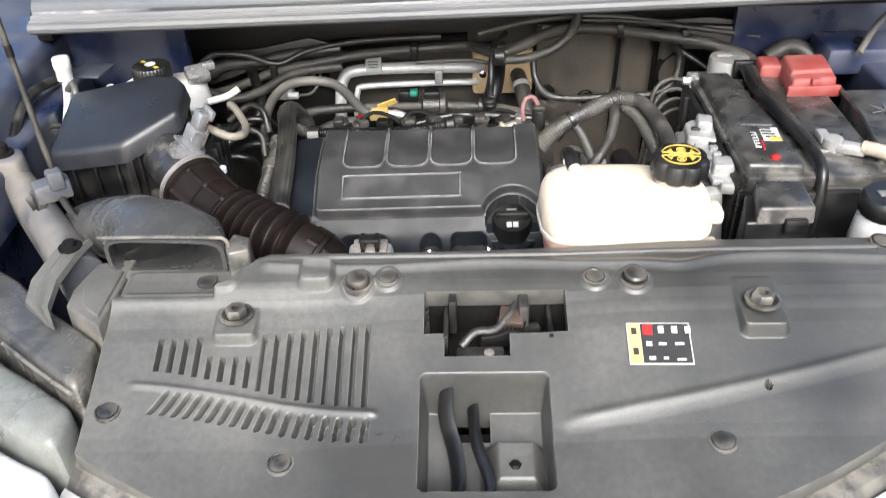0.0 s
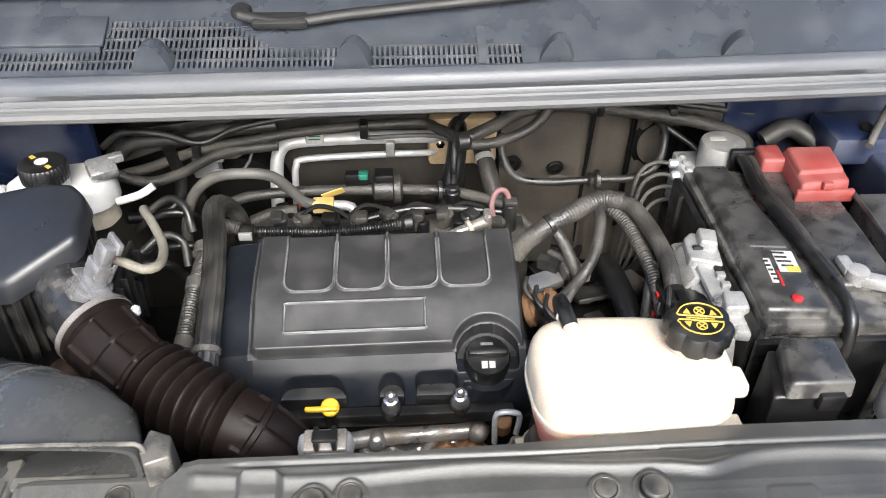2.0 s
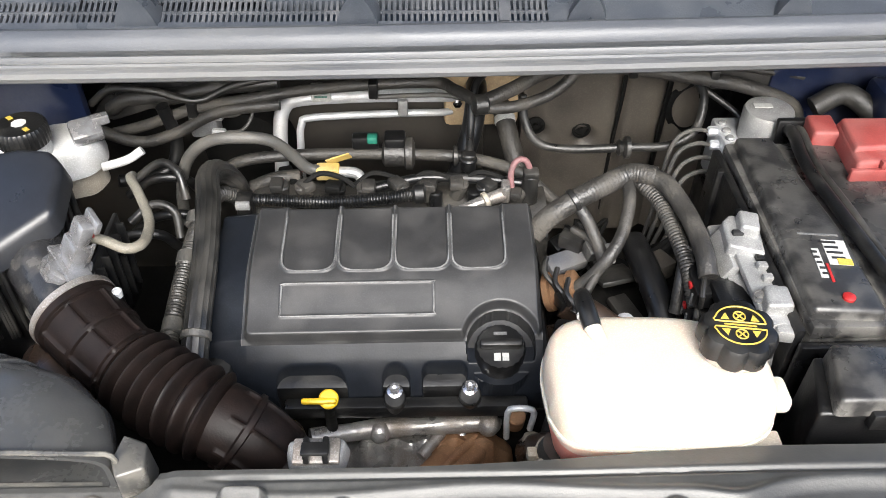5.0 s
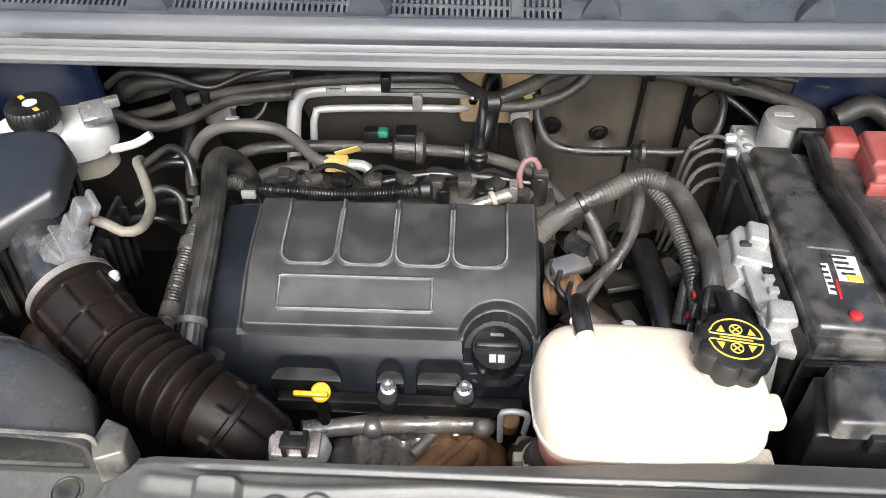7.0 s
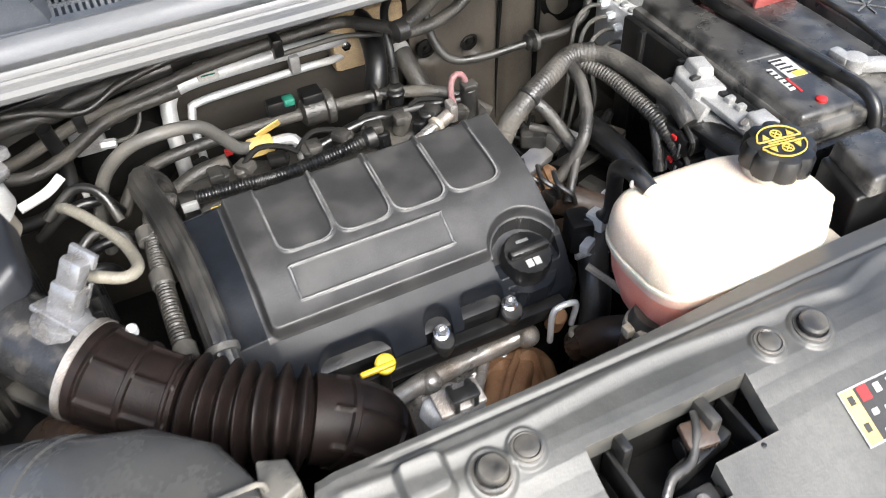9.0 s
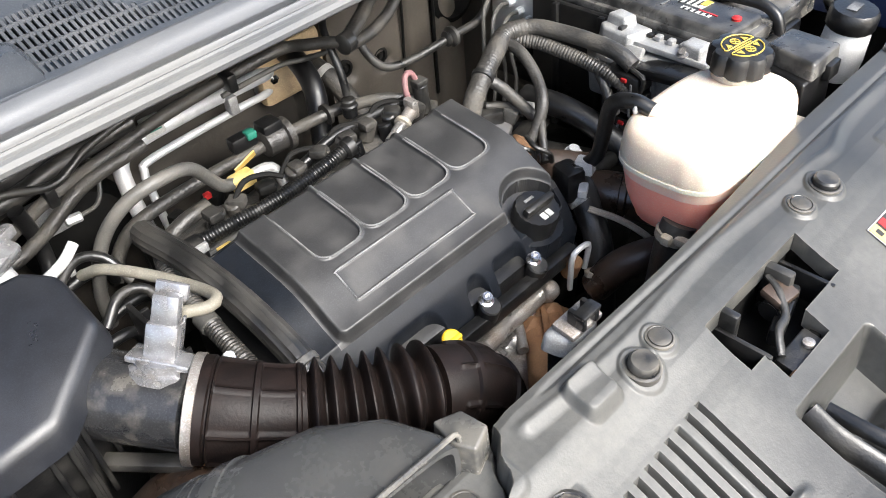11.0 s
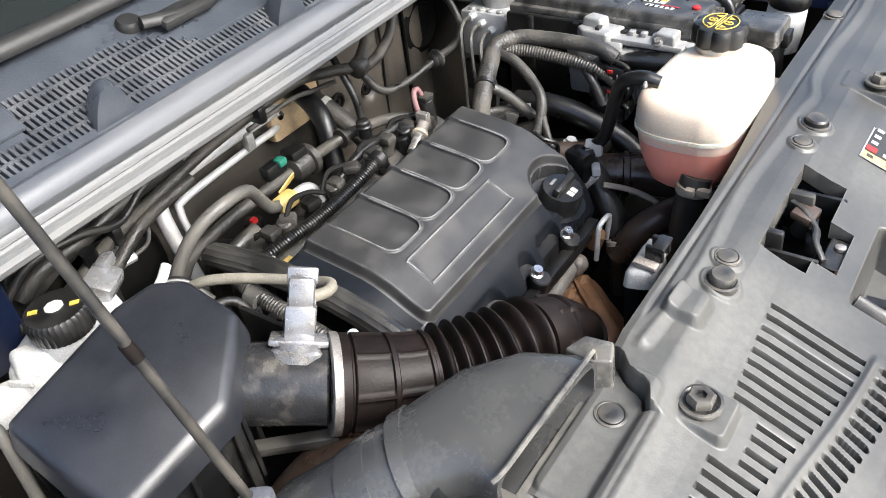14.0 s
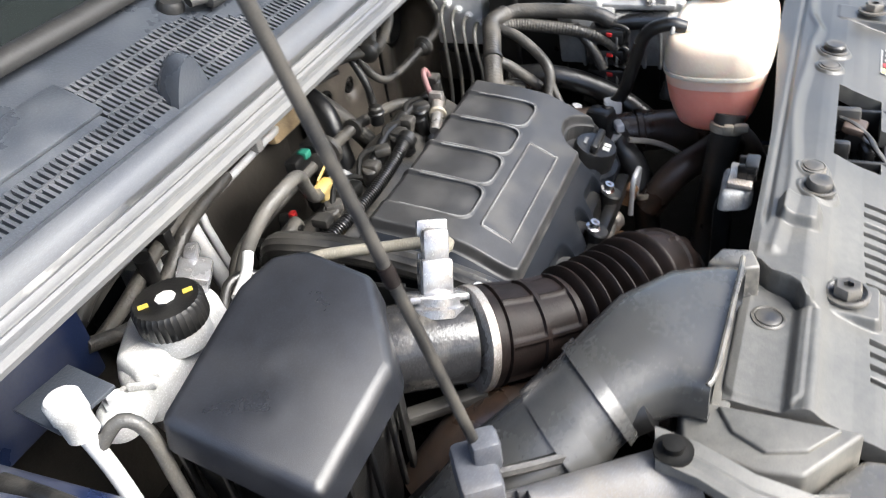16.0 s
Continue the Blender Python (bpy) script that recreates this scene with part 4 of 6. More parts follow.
part("top_plate", box((-0.128, 0.856, 0.955), (0.044, 0.026, 0.007), 0.002, rx=6), M_SHEET, clipbox)
part("clip", joined(box((-0.136, 0.850, 0.966), (0.006, 0.020, 0.018), 0.002), box((-0.118, 0.850, 0.966), (0.006, 0.020, 0.018), 0.002), box((-0.127, 0.846, 0.974), (0.026, 0.014, 0.005), 0.002)), M_BLACK, clipbox)
part("stem", box((-0.128, 0.872, 0.86), (0.03, 0.02, 0.12), 0.006), M_DEEP, clipbox)

# ================= coolant tank =================
TANK = [(0.094, 0.888), (0.106, 0.864), (0.140, 0.853), (0.250, 0.851), (0.288, 0.860), (0.308, 0.880), (0.313, 0.915), (0.308, 0.945), (0.282, 0.968), (0.240, 0.984),
        (0.170, 0.988), (0.122, 0.985), (0.100, 0.968), (0.092, 0.935)]


def tank_ring(z, grow, shift=(0, 0)):
    cx, cy = 0.204, 0.920
    ring = smooth_path([(cx + (x - cx) * grow + shift[0], cy + (y - cy) * grow + shift[1], z) for x, y in TANK + TANK[:1]], 0.008)[:-1]
    return [tuple(v) for v in ring]


def fixed(ring, n=96):
    p = [Vector(v) for v in ring]
    out = []
    for i in range(n):
        t = i / n * len(p)
        k = int(t)
        out.append(tuple(p[k].lerp(p[(k + 1) % len(p)], t - k)))
    return out


tank = thing("coolant_tank", "translucent white coolant tank half full of pink coolant", "coolant tank", (0.2, 0.9, 0.86))
upper = [(0.957, 0.985), (0.960, 1.0), (0.966, 1.005), (0.975, 1.0), (0.987, 0.985), (0.995, 0.955), (1.0, 0.90), (1.0025, 0.80), (1.003, 0.5), (1.003, 0.1)]
part("upper_shell", loft([fixed(tank_ring(z + (0.0), g)) for z, g in upper]), M_TANK, tank, smooth=60)
part("weld_seam", loft([fixed(tank_ring(z, g)) for z, g in ((0.954, 0.99), (0.954, 1.018), (0.959, 1.018), (0.959, 0.99))]), M_TANK, tank, smooth=60)
lower = [(0.866, 0.2, 0.03), (0.868, 0.50, 0.02), (0.876, 0.68, 0.012), (0.892, 0.80, 0.006), (0.910, 0.885, 0.003), (0.930, 0.945, 0), (0.938, 0.962, 0)]
part("coolant_level", loft([fixed(tank_ring(z, g, (-s * 1.5, 0))) for z, g, s in lower]), M_COOLANT, tank, "pink coolant showing through", smooth=60)
part("middle_shell", loft([fixed(tank_ring(z, g)) for z, g in ((0.938, 0.962), (0.948, 0.975), (0.955, 0.985))]), M_TINT, tank, smooth=60)
part("sump", tube([(0.175, 0.905, 0.915), (0.150, 0.900, 0.914), (0.128, 0.896, 0.912), (0.116, 0.894, 0.906)], 0.026, 20, taper=lambda t: 1.0 - 0.25 * t), M_COOLANT, tank, smooth=60)
part("filler_neck", cyl((0.272, 0.935, 0.985), (0, -0.05, 1), 0.030, 0.03, 28), M_TANK, tank)
capc = part("pressure_cap", lathe([(0.034, 0.0), (0.037, 0.003), (0.037, 0.022), (0.034, 0.027), (0.026, 0.029), (0.010, 0.029)], (0.273, 0.934, 1.010), (0, -0.06, 1), 56, 8, 0.0045), M_BLACK, tank, "black scalloped pressure cap with yellow symbols")
CP = pose(0.273, 0.934, 1.010, 3.4, 0, -8) @ pose(0, 0, 0.0292)
arcs = []
for s in (1, -1):
    pts = [(0.0235 * math.cos(a), s * (0.0035 + 0.0195 * math.sin(a)), 0.0003) for a in np.linspace(0.0, math.pi, 14)]
    arcs.append(tube(pts + [(0.0, s * 0.0035, 0.0003), pts[0]], 0.0009, 6, 0.003))
    arcs.append(tube([(0.0055 * math.cos(a), s * 0.011 + 0.0055 * math.sin(a), 0.0003) for a in np.linspace(0, 2 * math.pi, 12)], 0.0008, 6, 0.002))
    arcs.append(tube([(-0.004, s * 0.011 - 0.004, 0.0004), (0.004, s * 0.011 + 0.004, 0.0004)], 0.0008, 6, 0.002))
    arcs.append(tube([(0.004, s * 0.011 - 0.004, 0.0004), (-0.004, s * 0.011 + 0.004, 0.0004)], 0.0008, 6, 0.002))
    for q in (1, -1):
        arcs.append(prism([(q * 0.0100, s * 0.006), (q * 0.0180, s * 0.006), (q * 0.0130, s * 0.014)], 0, 0.0006, 0))
arcs.append(box((0, 0, 0.0003), (0.030, 0.0016, 0.0006), 0))
part("cap_print", rotated(joined(*arcs), CP), M_PRINT, capc)
part("spout", tube([(0.150, 0.945, 0.995), (0.143, 0.958, 1.004), (0.139, 0.968, 1.008)], 0.0085), M_TANK, tank)
part("side_lug", box((0.318, 0.905, 0.968), (0.02, 0.035, 0.02), 0.006), M_TANK, tank)
part("foot_flange", box((0.29, 0.862, 0.945), (0.05, 0.03, 0.010), 0.003), M_CREAM, tank)

vent = thing("vent_hose", "thin black vent hose with white band clamp", "hose", (0.15, 1.0, 0.87))
part("hose", tube([(0.141, 0.962, 1.006), (0.137, 0.985, 1.012), (0.140, 1.015, 0.995), (0.155, 1.035, 0.94), (0.165, 1.050, 0.895), (0.163, 1.065, 0.875), (0.150, 1.075, 0.868)], 0.0095, flute=0), M_BLACK, vent)
part("band", cyl((0.138, 0.974, 1.007), (0, 1, 0.2), 0.0108, 0.006), M_LABEL, vent)
part("quick_connector", box((0.162, 1.066, 0.872), (0.020, 0.026, 0.022), 0.004, rz=20), M_LABEL, vent)

outlet = thing("outlet_hose", "black coolant hose with a spring band clamp", "hose", (0.11, 0.9, 0.7))
part("hose", tube([(0.112, 0.897, 0.905), (0.106, 0.899, 0.885), (0.108, 0.904, 0.850), (0.112, 0.910, 0.800), (0.112, 0.915, 0.74), (0.11, 0.92, 0.66)], 0.0205, 16), M_HOSE, outlet)
part("clamp", lathe([(0.021, -0.007), (0.0232, -0.005), (0.0232, 0.005), (0.021, 0.007)], (0.108, 0.899, 0.888), (-0.2, 0.05, -1), 22), M_CREAM, outlet)
part("clamp_tab", box((0.092, 0.880, 0.896), (0.010, 0.018, 0.010), 0.002), M_CREAM, outlet)
part("clamp_tab", box((0.082, 0.895, 0.898), (0.010, 0.012, 0.012), 0.002), M_CREAM, outlet)

outlet.location += Vector((0.0, -0.003, -0.006))
rad = thing("radiator_hose", "thick black upper radiator hose", "hose", (0.0, 0.93, 0.75))
part("hose", tube([(0.150, 1.085, 0.845), (0.158, 1.068, 0.835), (0.152, 1.050, 0.806), (0.146, 1.032, 0.785), (0.138, 1.018, 0.755), (0.130, 1.008, 0.71), (0.125, 1.00, 0.65)], 0.0195, 16), M_HOSE, rad)
part("clamp", lathe([(0.0195, -0.007), (0.0215, -0.005), (0.0215, 0.005), (0.0195, 0.007)], (0.156, 1.063, 0.822), (-0.2, -0.75, -0.6), 22), M_BAND, rad)
part("clamp_screw", box((0.140, 1.052, 0.851), (0.022, 0.012, 0.012), 0.002, rz=30), M_ALU, rad)
part("band", lathe([(0.0198, -0.004), (0.0208, -0.003), (0.0208, 0.003), (0.0198, 0.004)], (0.112, 0.999, 0.755), (-0.4, -0.4, -1), 22), M_CREAM, rad)
part("hose_joint", box((0.145, 1.080, 0.850), (0.032, 0.040, 0.05), 0.008, rz=-15), M_BLACK, rad)
charge = thing("charge_air_pipe", "wide brown-black charge air pipe", "pipe", (0.2, 1.05, 0.7))
part("pipe", tube([(0.10, 1.18, 0.70), (0.155, 1.14, 0.772), (0.200, 1.085, 0.795), (0.235, 1.01, 0.795), (0.255, 0.955, 0.785), (0.275, 0.90, 0.76), (0.29, 0.87, 0.70)], 0.032, 20), M_BROWN, charge)
part("joint_rib", lathe([(0.032, -0.006), (0.035, -0.004), (0.035, 0.004), (0.032, 0.006)], (0.222, 1.040, 0.797), (0.4, -0.9, 0), 24), M_BROWN, charge)
part("support_rod", tube([(0.130, 1.035, 0.835), (0.150, 1.00, 0.822), (0.172, 0.970, 0.795), (0.19, 0.95, 0.76)], 0.0045, 8), M_CREAM, charge)
part("return_pipe", tube([(0.105, 1.00, 0.735), (0.118, 0.975, 0.775), (0.135, 0.955, 0.792), (0.165, 0.935, 0.795), (0.21, 0.915, 0.79), (0.25, 0.90, 0.77)], 0.022, 16), M_BROWN, charge)

# ================= intake: boot, airflow tube, filter box, snorkel =================
boot = thing("intake_boot", "brown-black ribbed rubber intake boot", "intake hose", (-0.3, 0.98, 0.86))
BOOT = [(-0.424, 1.062, 0.937), (-0.390, 1.030, 0.925), (-0.350, 0.998, 0.913), (-0.305, 0.968, 0.905), (-0.262, 0.945, 0.900), (-0.222, 0.930, 0.885), (-0.195, 0.922, 0.855), (-0.185, 0.92, 0.80)]


def boot_geo():
    path = smooth_path(BOOT, 0.0014)
    total = sum((b - a).length for a, b in zip(path, path[1:]))
    vs, fs, seg, run = [], [], 108, 0.0
    side = None
    for i, c in enumerate(path):
        d = (path[min(i + 1, len(path) - 1)] - path[max(i - 1, 0)]).normalized()
        side = side or d.cross(Vector((0, 0, 1))).normalized()
        side = (side - d * side.dot(d)).normalized()
        up = side.cross(d)
        run += (c - path[i - 1]).length if i else 0
        s = run / total
        r = 0.047 - 0.004 * step(0.05, 0.25, s) - 0.003 * step(0.75, 0.95, s)
        if s < 0.05:
            r += 0.003
        if 0.30 < s < 0.64:
            w = (s - 0.30) / 0.34 * 7
            r += 0.0155 * (0.5 - 0.5 * math.cos(2 * math.pi * w)) - 0.0075
        for j in range(seg):
            a = 2 * math.pi * j / seg
            k = r
            if 0.06 < s < 0.29 or 0.68 < s < 0.93:
                g = abs(((s * 9) % 1) - 0.5) < 0.07
                h = abs(((a / (2 * math.pi) * 7) % 1) - 0.5) < 0.05
                k += 0.0030 if (g or h) else 0
            vs.append(tuple(c + side * (k * math.cos(a)) + up * (k * math.sin(a))))
    for i in range(len(path) - 1):
        for j in range(seg):
            a, b = i * seg + j, i * seg + (j + 1) % seg
            fs.append([a, a + seg, b + seg, b])
    fs += [list(range(seg)), [(len(path) - 1) * seg + j for j in range(seg)][::-1]]
    return vs, fs


part("bellows", boot_geo(), M_RUBBER, boot, smooth=50)
BD = (Vector(BOOT[1]) - Vector(BOOT[0])).normalized()
part("hose_clamp", lathe([(0.0492, -0.005), (0.0512, -0.004), (0.0512, 0.004), (0.0492, 0.005)], Vector(BOOT[0]) + BD * 0.004, BD, 36), M_SHEET, boot, "bright steel worm clamp")

TD = Vector((0.62, -0.76, -0.20)).normalized()
T1 = Vector((-0.424, 1.064, 0.937))
maf = thing("airflow_sensor_tube", "scuffed black air tube with a clear grey sensor plug", "sensor", (-0.45, 1.1, 0.9))
part("tube", lathe([(0.038, 0), (0.041, 0.01), (0.041, 0.112), (0.038, 0.114)], T1 - TD * 0.112, TD, 32), mat("scuffed_black_tube", (0.025, 0.025, 0.026), 0.16, dust=(0.40, 0.36, 0.29), amount=0.4, dust_scale=26, low=0.52, high=0.78), maf)
MA = unit(0.47, 0.10, 0.87)
S0 = Vector((-0.4386, 1.086, 0.952))
part("sensor_base", lathe([(0.024, 0), (0.025, 0.018), (0.029, 0.020), (0.029, 0.028), (0.024, 0.030), (0.024, 0.037)], S0, MA, 24, 12, 0.001), M_PLUG, maf, "dusty grey sensor base")
part("dirt_collar", lathe([(0.031, 0.000), (0.028, 0.007), (0.024, 0.010)], S0, MA, 20), M_CREAM, maf, "caked tan dirt")
part("base_fin", rotated(joined(box((0, -0.021, 0.012), (0.010, 0.006, 0.034), 0.002), box((0.016, -0.016, 0.014), (0.004, 0.006, 0.028), 0.001), box((-0.016, -0.016, 0.014), (0.004, 0.006, 0.028), 0.001)), Matrix.Translation(S0) @ Matrix((TD.cross(MA).cross(MA), TD.cross(MA), MA)).transposed().to_4x4()), M_PLUG, maf)
SM = Matrix.Translation(S0) @ Matrix((TD.cross(MA).cross(MA), TD.cross(MA), MA)).transposed().to_4x4() @ Matrix.Scale(1.15, 4)
part("sensor_flange", rotated(box((0, 0, 0.031), (0.050, 0.026, 0.006), 0.002), SM), M_PLUG, maf)
part("connector", rotated(joined(box((0, 0, 0.047), (0.026, 0.018, 0.03), 0.003), box((0, 0, 0.072), (0.022, 0.014, 0.028), 0.004), box((0, -0.008, 0.085), (0.026, 0.006, 0.014), 0.002)), SM), M_PLUG, maf, "pale grey plug housing")
part("red_lock", rotated(box((0, -0.0098, 0.070), (0.013, 0.003, 0.004), 0.001), SM), M_RED, maf)
for sx in (-0.011, 0, 0.011):
    part("rib", rotated(box((sx, -0.0098, 0.052), (0.0022, 0.004, 0.026), 0.0006), SM), M_PLUG, maf)
part("window", rotated(box((0, -0.0093, 0.061), (0.010, 0.002, 0.006), 0.0005), SM), M_CLIP, maf)
part("wire_loom", tube([tuple(S0 + MA * 0.078), (-0.385, 1.108, 1.000), (-0.362, 1.102, 0.993), (-0.349, 1.110, 0.990), (-0.348, 1.135, 0.983), (-0.357, 1.174, 0.977), (-0.380, 1.220, 0.979), (-0.400, 1.255, 0.976), (-0.412, 1.290, 0.955)], 0.0062), M_CABLE, maf, "cream taped sensor cable")
part("screw", cyl((-0.372, 1.07, 0.948), (0, 0, 1), 0.006, 0.012, 10), M_ALU, maf)

airbox = thing("air_filter_box", "matt black plastic air filter box", "air filter box", (-0.55, 1.15, 0.8))
LID = [(-0.650, 1.224), (-0.510, 1.236), (-0.466, 1.226), (-0.443, 1.200), (-0.441, 1.133), (-0.519, 1.079), (-0.649, 1.086)]


def lid_rise(x, y):
    """The lid's plane rises towards the rear and the engine."""
    return 0.15 * (x + 0.47) + 0.335 * (y - 1.04)


def lid_ring(z, k):
    """The lid's outline drawn in by k metres, its corners slightly rounded, on a plane that rises towards the rear."""
    cx, cy = sum(p[0] for p in LID) / len(LID), sum(p[1] for p in LID) / len(LID)
    pts = []
    for i, (x, y) in enumerate(LID):
        for q in (LID[i - 1], LID[(i + 1) % len(LID)]):
            d = Vector((q[0] - x, q[1] - y)).normalized() * 0.006
            pts.append((x + d.x, y + d.y))
    out = []
    for x, y in pts:
        d = Vector((cx - x, cy - y))
        p = Vector((x, y)) + d.normalized() * min(k, d.length * 0.98)
        out.append((p.x, p.y, z + lid_rise(p.x, p.y)))
    return out


def lid_geo():
    vs, fs = prism(LID, 0.957, 0.986, 0.009, 0.006)
    return [(x, y, z + lid_rise(x, y)) for x, y, z in vs], fs


part("lid", lid_geo(), M_AIRBOX, airbox, smooth=35)
part("lower_box", loft([lid_ring(0.76, 0.03), lid_ring(0.970, 0.008)]), M_BLACK, airbox, smooth=30)
ribs = []
pts = fixed(lid_ring(0, 0.007), 44)
for i, (x, y, _) in enumerate(pts):
    ribs.append(box((x, y, 0.91 + lid_rise(x, y)), (0.005, 0.005, 0.11), 0.001))
part("side_rib", joined(*ribs), M_BLACK, airbox, kind="stuff")
part("inlet_stub", tube([(-0.60, 1.06, 0.83), (-0.55, 1.02, 0.86)], 0.045, 18), M_BLACK, airbox)

dirty = thing("resonator_stub", "dirty brown plastic resonator below the air tube", "air duct", (-0.47, 1.05, 0.82))
part("stub", tube([(-0.50, 1.09, 0.80), (-0.47, 1.05, 0.855), (-0.445, 1.015, 0.868), (-0.42, 0.99, 0.85)], 0.032, 18), M_BROWN, dirty)
part("rusty_collar", lathe([(0.030, -0.012), (0.036, -0.010), (0.036, 0.010), (0.030, 0.012)], (-0.435, 1.03, 0.862), (0.5, -0.6, 0.1), 22), M_RUST, dirty)
part("grey_strut", box((-0.475, 1.075, 0.895), (0.016, 0.09, 0.012), 0.003, rz=40), M_HOSE, dirty)

snorkel = thing("intake_snorkel", "grey-black plastic air intake snorkel with a wide mouth", "air duct", (-0.4, 0.88, 0.9))


def sn_ring(c, right, up, w, h, p):
    out = []
    for i in range(40):
        a = 2 * math.pi * i / 40
        ca, sa = math.cos(a), math.sin(a)
        x, z = math.copysign(abs(ca) ** (2 / p), ca) * w, math.copysign(abs(sa) ** (2 / p), sa) * h
        out.append(tuple(Vector(c) + Vector(right) * x + Vector(up) * z))
    return out


SN = [((-0.388, 0.836, 0.956), unit(1, -0.06, 0), unit(0, 0, 1), 0.079, 0.028, 5), ((-0.388, 0.850, 0.957), unit(1, -0.03, 0), unit(0, 0.1, 1), 0.079, 0.029, 4.5),
      ((-0.396, 0.874, 0.956), unit(1, 0.22, 0), unit(0.0, 0.2, 1), 0.073, 0.036, 3), ((-0.417, 0.900, 0.953), unit(0.86, 0.52, 0), unit(-0.1, 0.15, 1), 0.061, 0.040, 2.5),
      ((-0.444, 0.919, 0.949), unit(0.76, 0.64, 0), unit(-0.2, 0.15, 1), 0.050, 0.041, 2.2), ((-0.475, 0.937, 0.940), unit(0.72, 0.68, 0.02), unit(-0.3, 0.25, 1), 0.046, 0.042, 2)]
inner = [(c, r, u, w * 0.93, h * 0.85, p) for c, r, u, w, h, p in SN[:4]]
part("duct", loft([sn_ring(*s) for s in reversed(inner)] + [sn_ring(*s) for s in SN], cap=False), M_LAMP, snorkel, smooth=50)
# Black cap stands for the shaded depth of the duct.
part("mouth_shade", loft([sn_ring(*inner[3]), sn_ring(inner[3][0], *inner[3][1:3], 0.01, 0.01, 2)]), M_PLAIN_BLACK, snorkel)
for (ax, ay, az), (bx, by, bz), w in (((-0.455, 0.926, 0.945), (-0.465, 0.931, 0.942), 0.052), ((-0.486, 0.943, 0.934), (-0.508, 0.955, 0.925), 0.053)):
    part("duct_ring", loft([sn_ring((ax, ay, az), unit(0.74, 0.66, 0.01), unit(-0.28, 0.22, 1), k, k * 0.86, 2) for k in (w - 0.007, w)] +
                           [sn_ring((bx, by, bz), unit(0.73, 0.67, 0.01), unit(-0.32, 0.26, 1), k, k * 0.88, 2) for k in (w, w - 0.007)]), M_LAMP, snorkel)
part("seam", tube([(-0.325, 0.862, 0.975), (-0.350, 0.878, 0.984), (-0.385, 0.886, 0.984), (-0.415, 0.896, 0.986)], 0.002, 8), M_LAMP, snorkel)
part("lip_ridge", tube([(-0.470, 0.842, 0.985), (-0.455, 0.838, 0.9875), (-0.388, 0.836, 0.989), (-0.322, 0.835, 0.9875), (-0.306, 0.836, 0.982), (-0.304, 0.836, 0.955)], 0.0026, 8), M_LAMP, snorkel)
part("lower_duct", loft([sn_ring((-0.475, 0.937, 0.940), unit(0.72, 0.68, 0.02), unit(-0.3, 0.25, 1), 0.047, 0.043, 2), sn_ring((-0.505, 0.954, 0.926), unit(0.72, 0.68, 0), unit(-0.4, 0.35, 1), 0.048, 0.046, 2),
                         sn_ring((-0.540, 0.978, 0.902), unit(0.72, 0.68, 0), unit(-0.45, 0.45, 1), 0.052, 0.050, 2.6), sn_ring((-0.585, 1.010, 0.860), unit(0.72, 0.68, 0), unit(-0.5, 0.5, 1), 0.054, 0.050, 3)]), M_LAMP, snorkel)
part("band_tab", box((-0.488, 0.926, 0.972), (0.034, 0.006, 0.004), 0.001, rz=-35, rx=-20), M_LAMP, snorkel)
part("end_wedge", prism([(-0.312, 0.838), (-0.306, 0.868), (-0.280, 0.858), (-0.276, 0.828), (-0.302, 0.818)], 0.93, 0.973, 0.003, 0.002), M_LAMP, snorkel)
part("mouth_lip", box((-0.388, 0.834, 0.931), (0.165, 0.016, 0.008), 0.003), M_PANEL, snorkel)
part("grommet", tube([(-0.468, 0.885, 0.948), (-0.475, 0.915, 0.935), (-0.480, 0.94, 0.915)], 0.026, 18, taper=lambda s: 0.75 + 0.6 * s - 0.5 * s * s), M_BLACK, snorkel)

# ================= brake fluid reservoir and service port =================
brake = thing("brake_fluid_reservoir", "white plastic brake fluid reservoir with a black cap", "reservoir", (-0.53, 1.29, 0.93))
part("tank", prism([(-0.608, 1.282), (-0.575, 1.272), (-0.50, 1.280), (-0.466, 1.298), (-0.455, 1.335), (-0.474, 1.382), (-0.53, 1.372), (-0.578, 1.346), (-0.604, 1.318)], 0.950, 0.992, 0.012, 0.006), M_WHITE, brake)
part("shoulder", prism([(-0.600, 1.290), (-0.560, 1.280), (-0.548, 1.320), (-0.585, 1.335)], 0.985, 1.002, 0.008, 0.005), M_WHITE, brake)
part("tank_foot", prism([(-0.595, 1.288), (-0.51, 1.288), (-0.472, 1.302), (-0.462, 1.335), (-0.48, 1.372), (-0.58, 1.335)], 0.915, 0.957, 0.010, 0.006), M_CREAM, brake)
part("neck", cyl((-0.536, 1.294, 0.985), (0, 0, 1), 0.029, 0.025, 28), M_WHITE, brake)
bcap = part("cap", lathe([(0.031, 0.0), (0.0325, 0.003), (0.0325, 0.022), (0.030, 0.026), (0.008, 0.027)], (-0.536, 1.294, 1.008), (0, 0, 1), 72, 36, 0.0012), M_BLACK, brake, "black ribbed cap with yellow print")
part("cap_print", lathe([(0.0095, 0), (0.0095, 0.0008)], (-0.536, 1.294, 1.0352), (0, 0, 1), 8), M_LABEL, bcap)
for qx, qy in ((-0.552, 1.306), (-0.522, 1.280)):
    part("cap_print", box((qx, qy, 1.0354), (0.009, 0.006, 0.0008), 0, rz=-40), M_PRINT, bcap)
part("spout", tube([(-0.452, 1.300, 0.962), (-0.420, 1.308, 0.968), (-0.400, 1.316, 0.978)], 0.006), M_WHITE, brake)
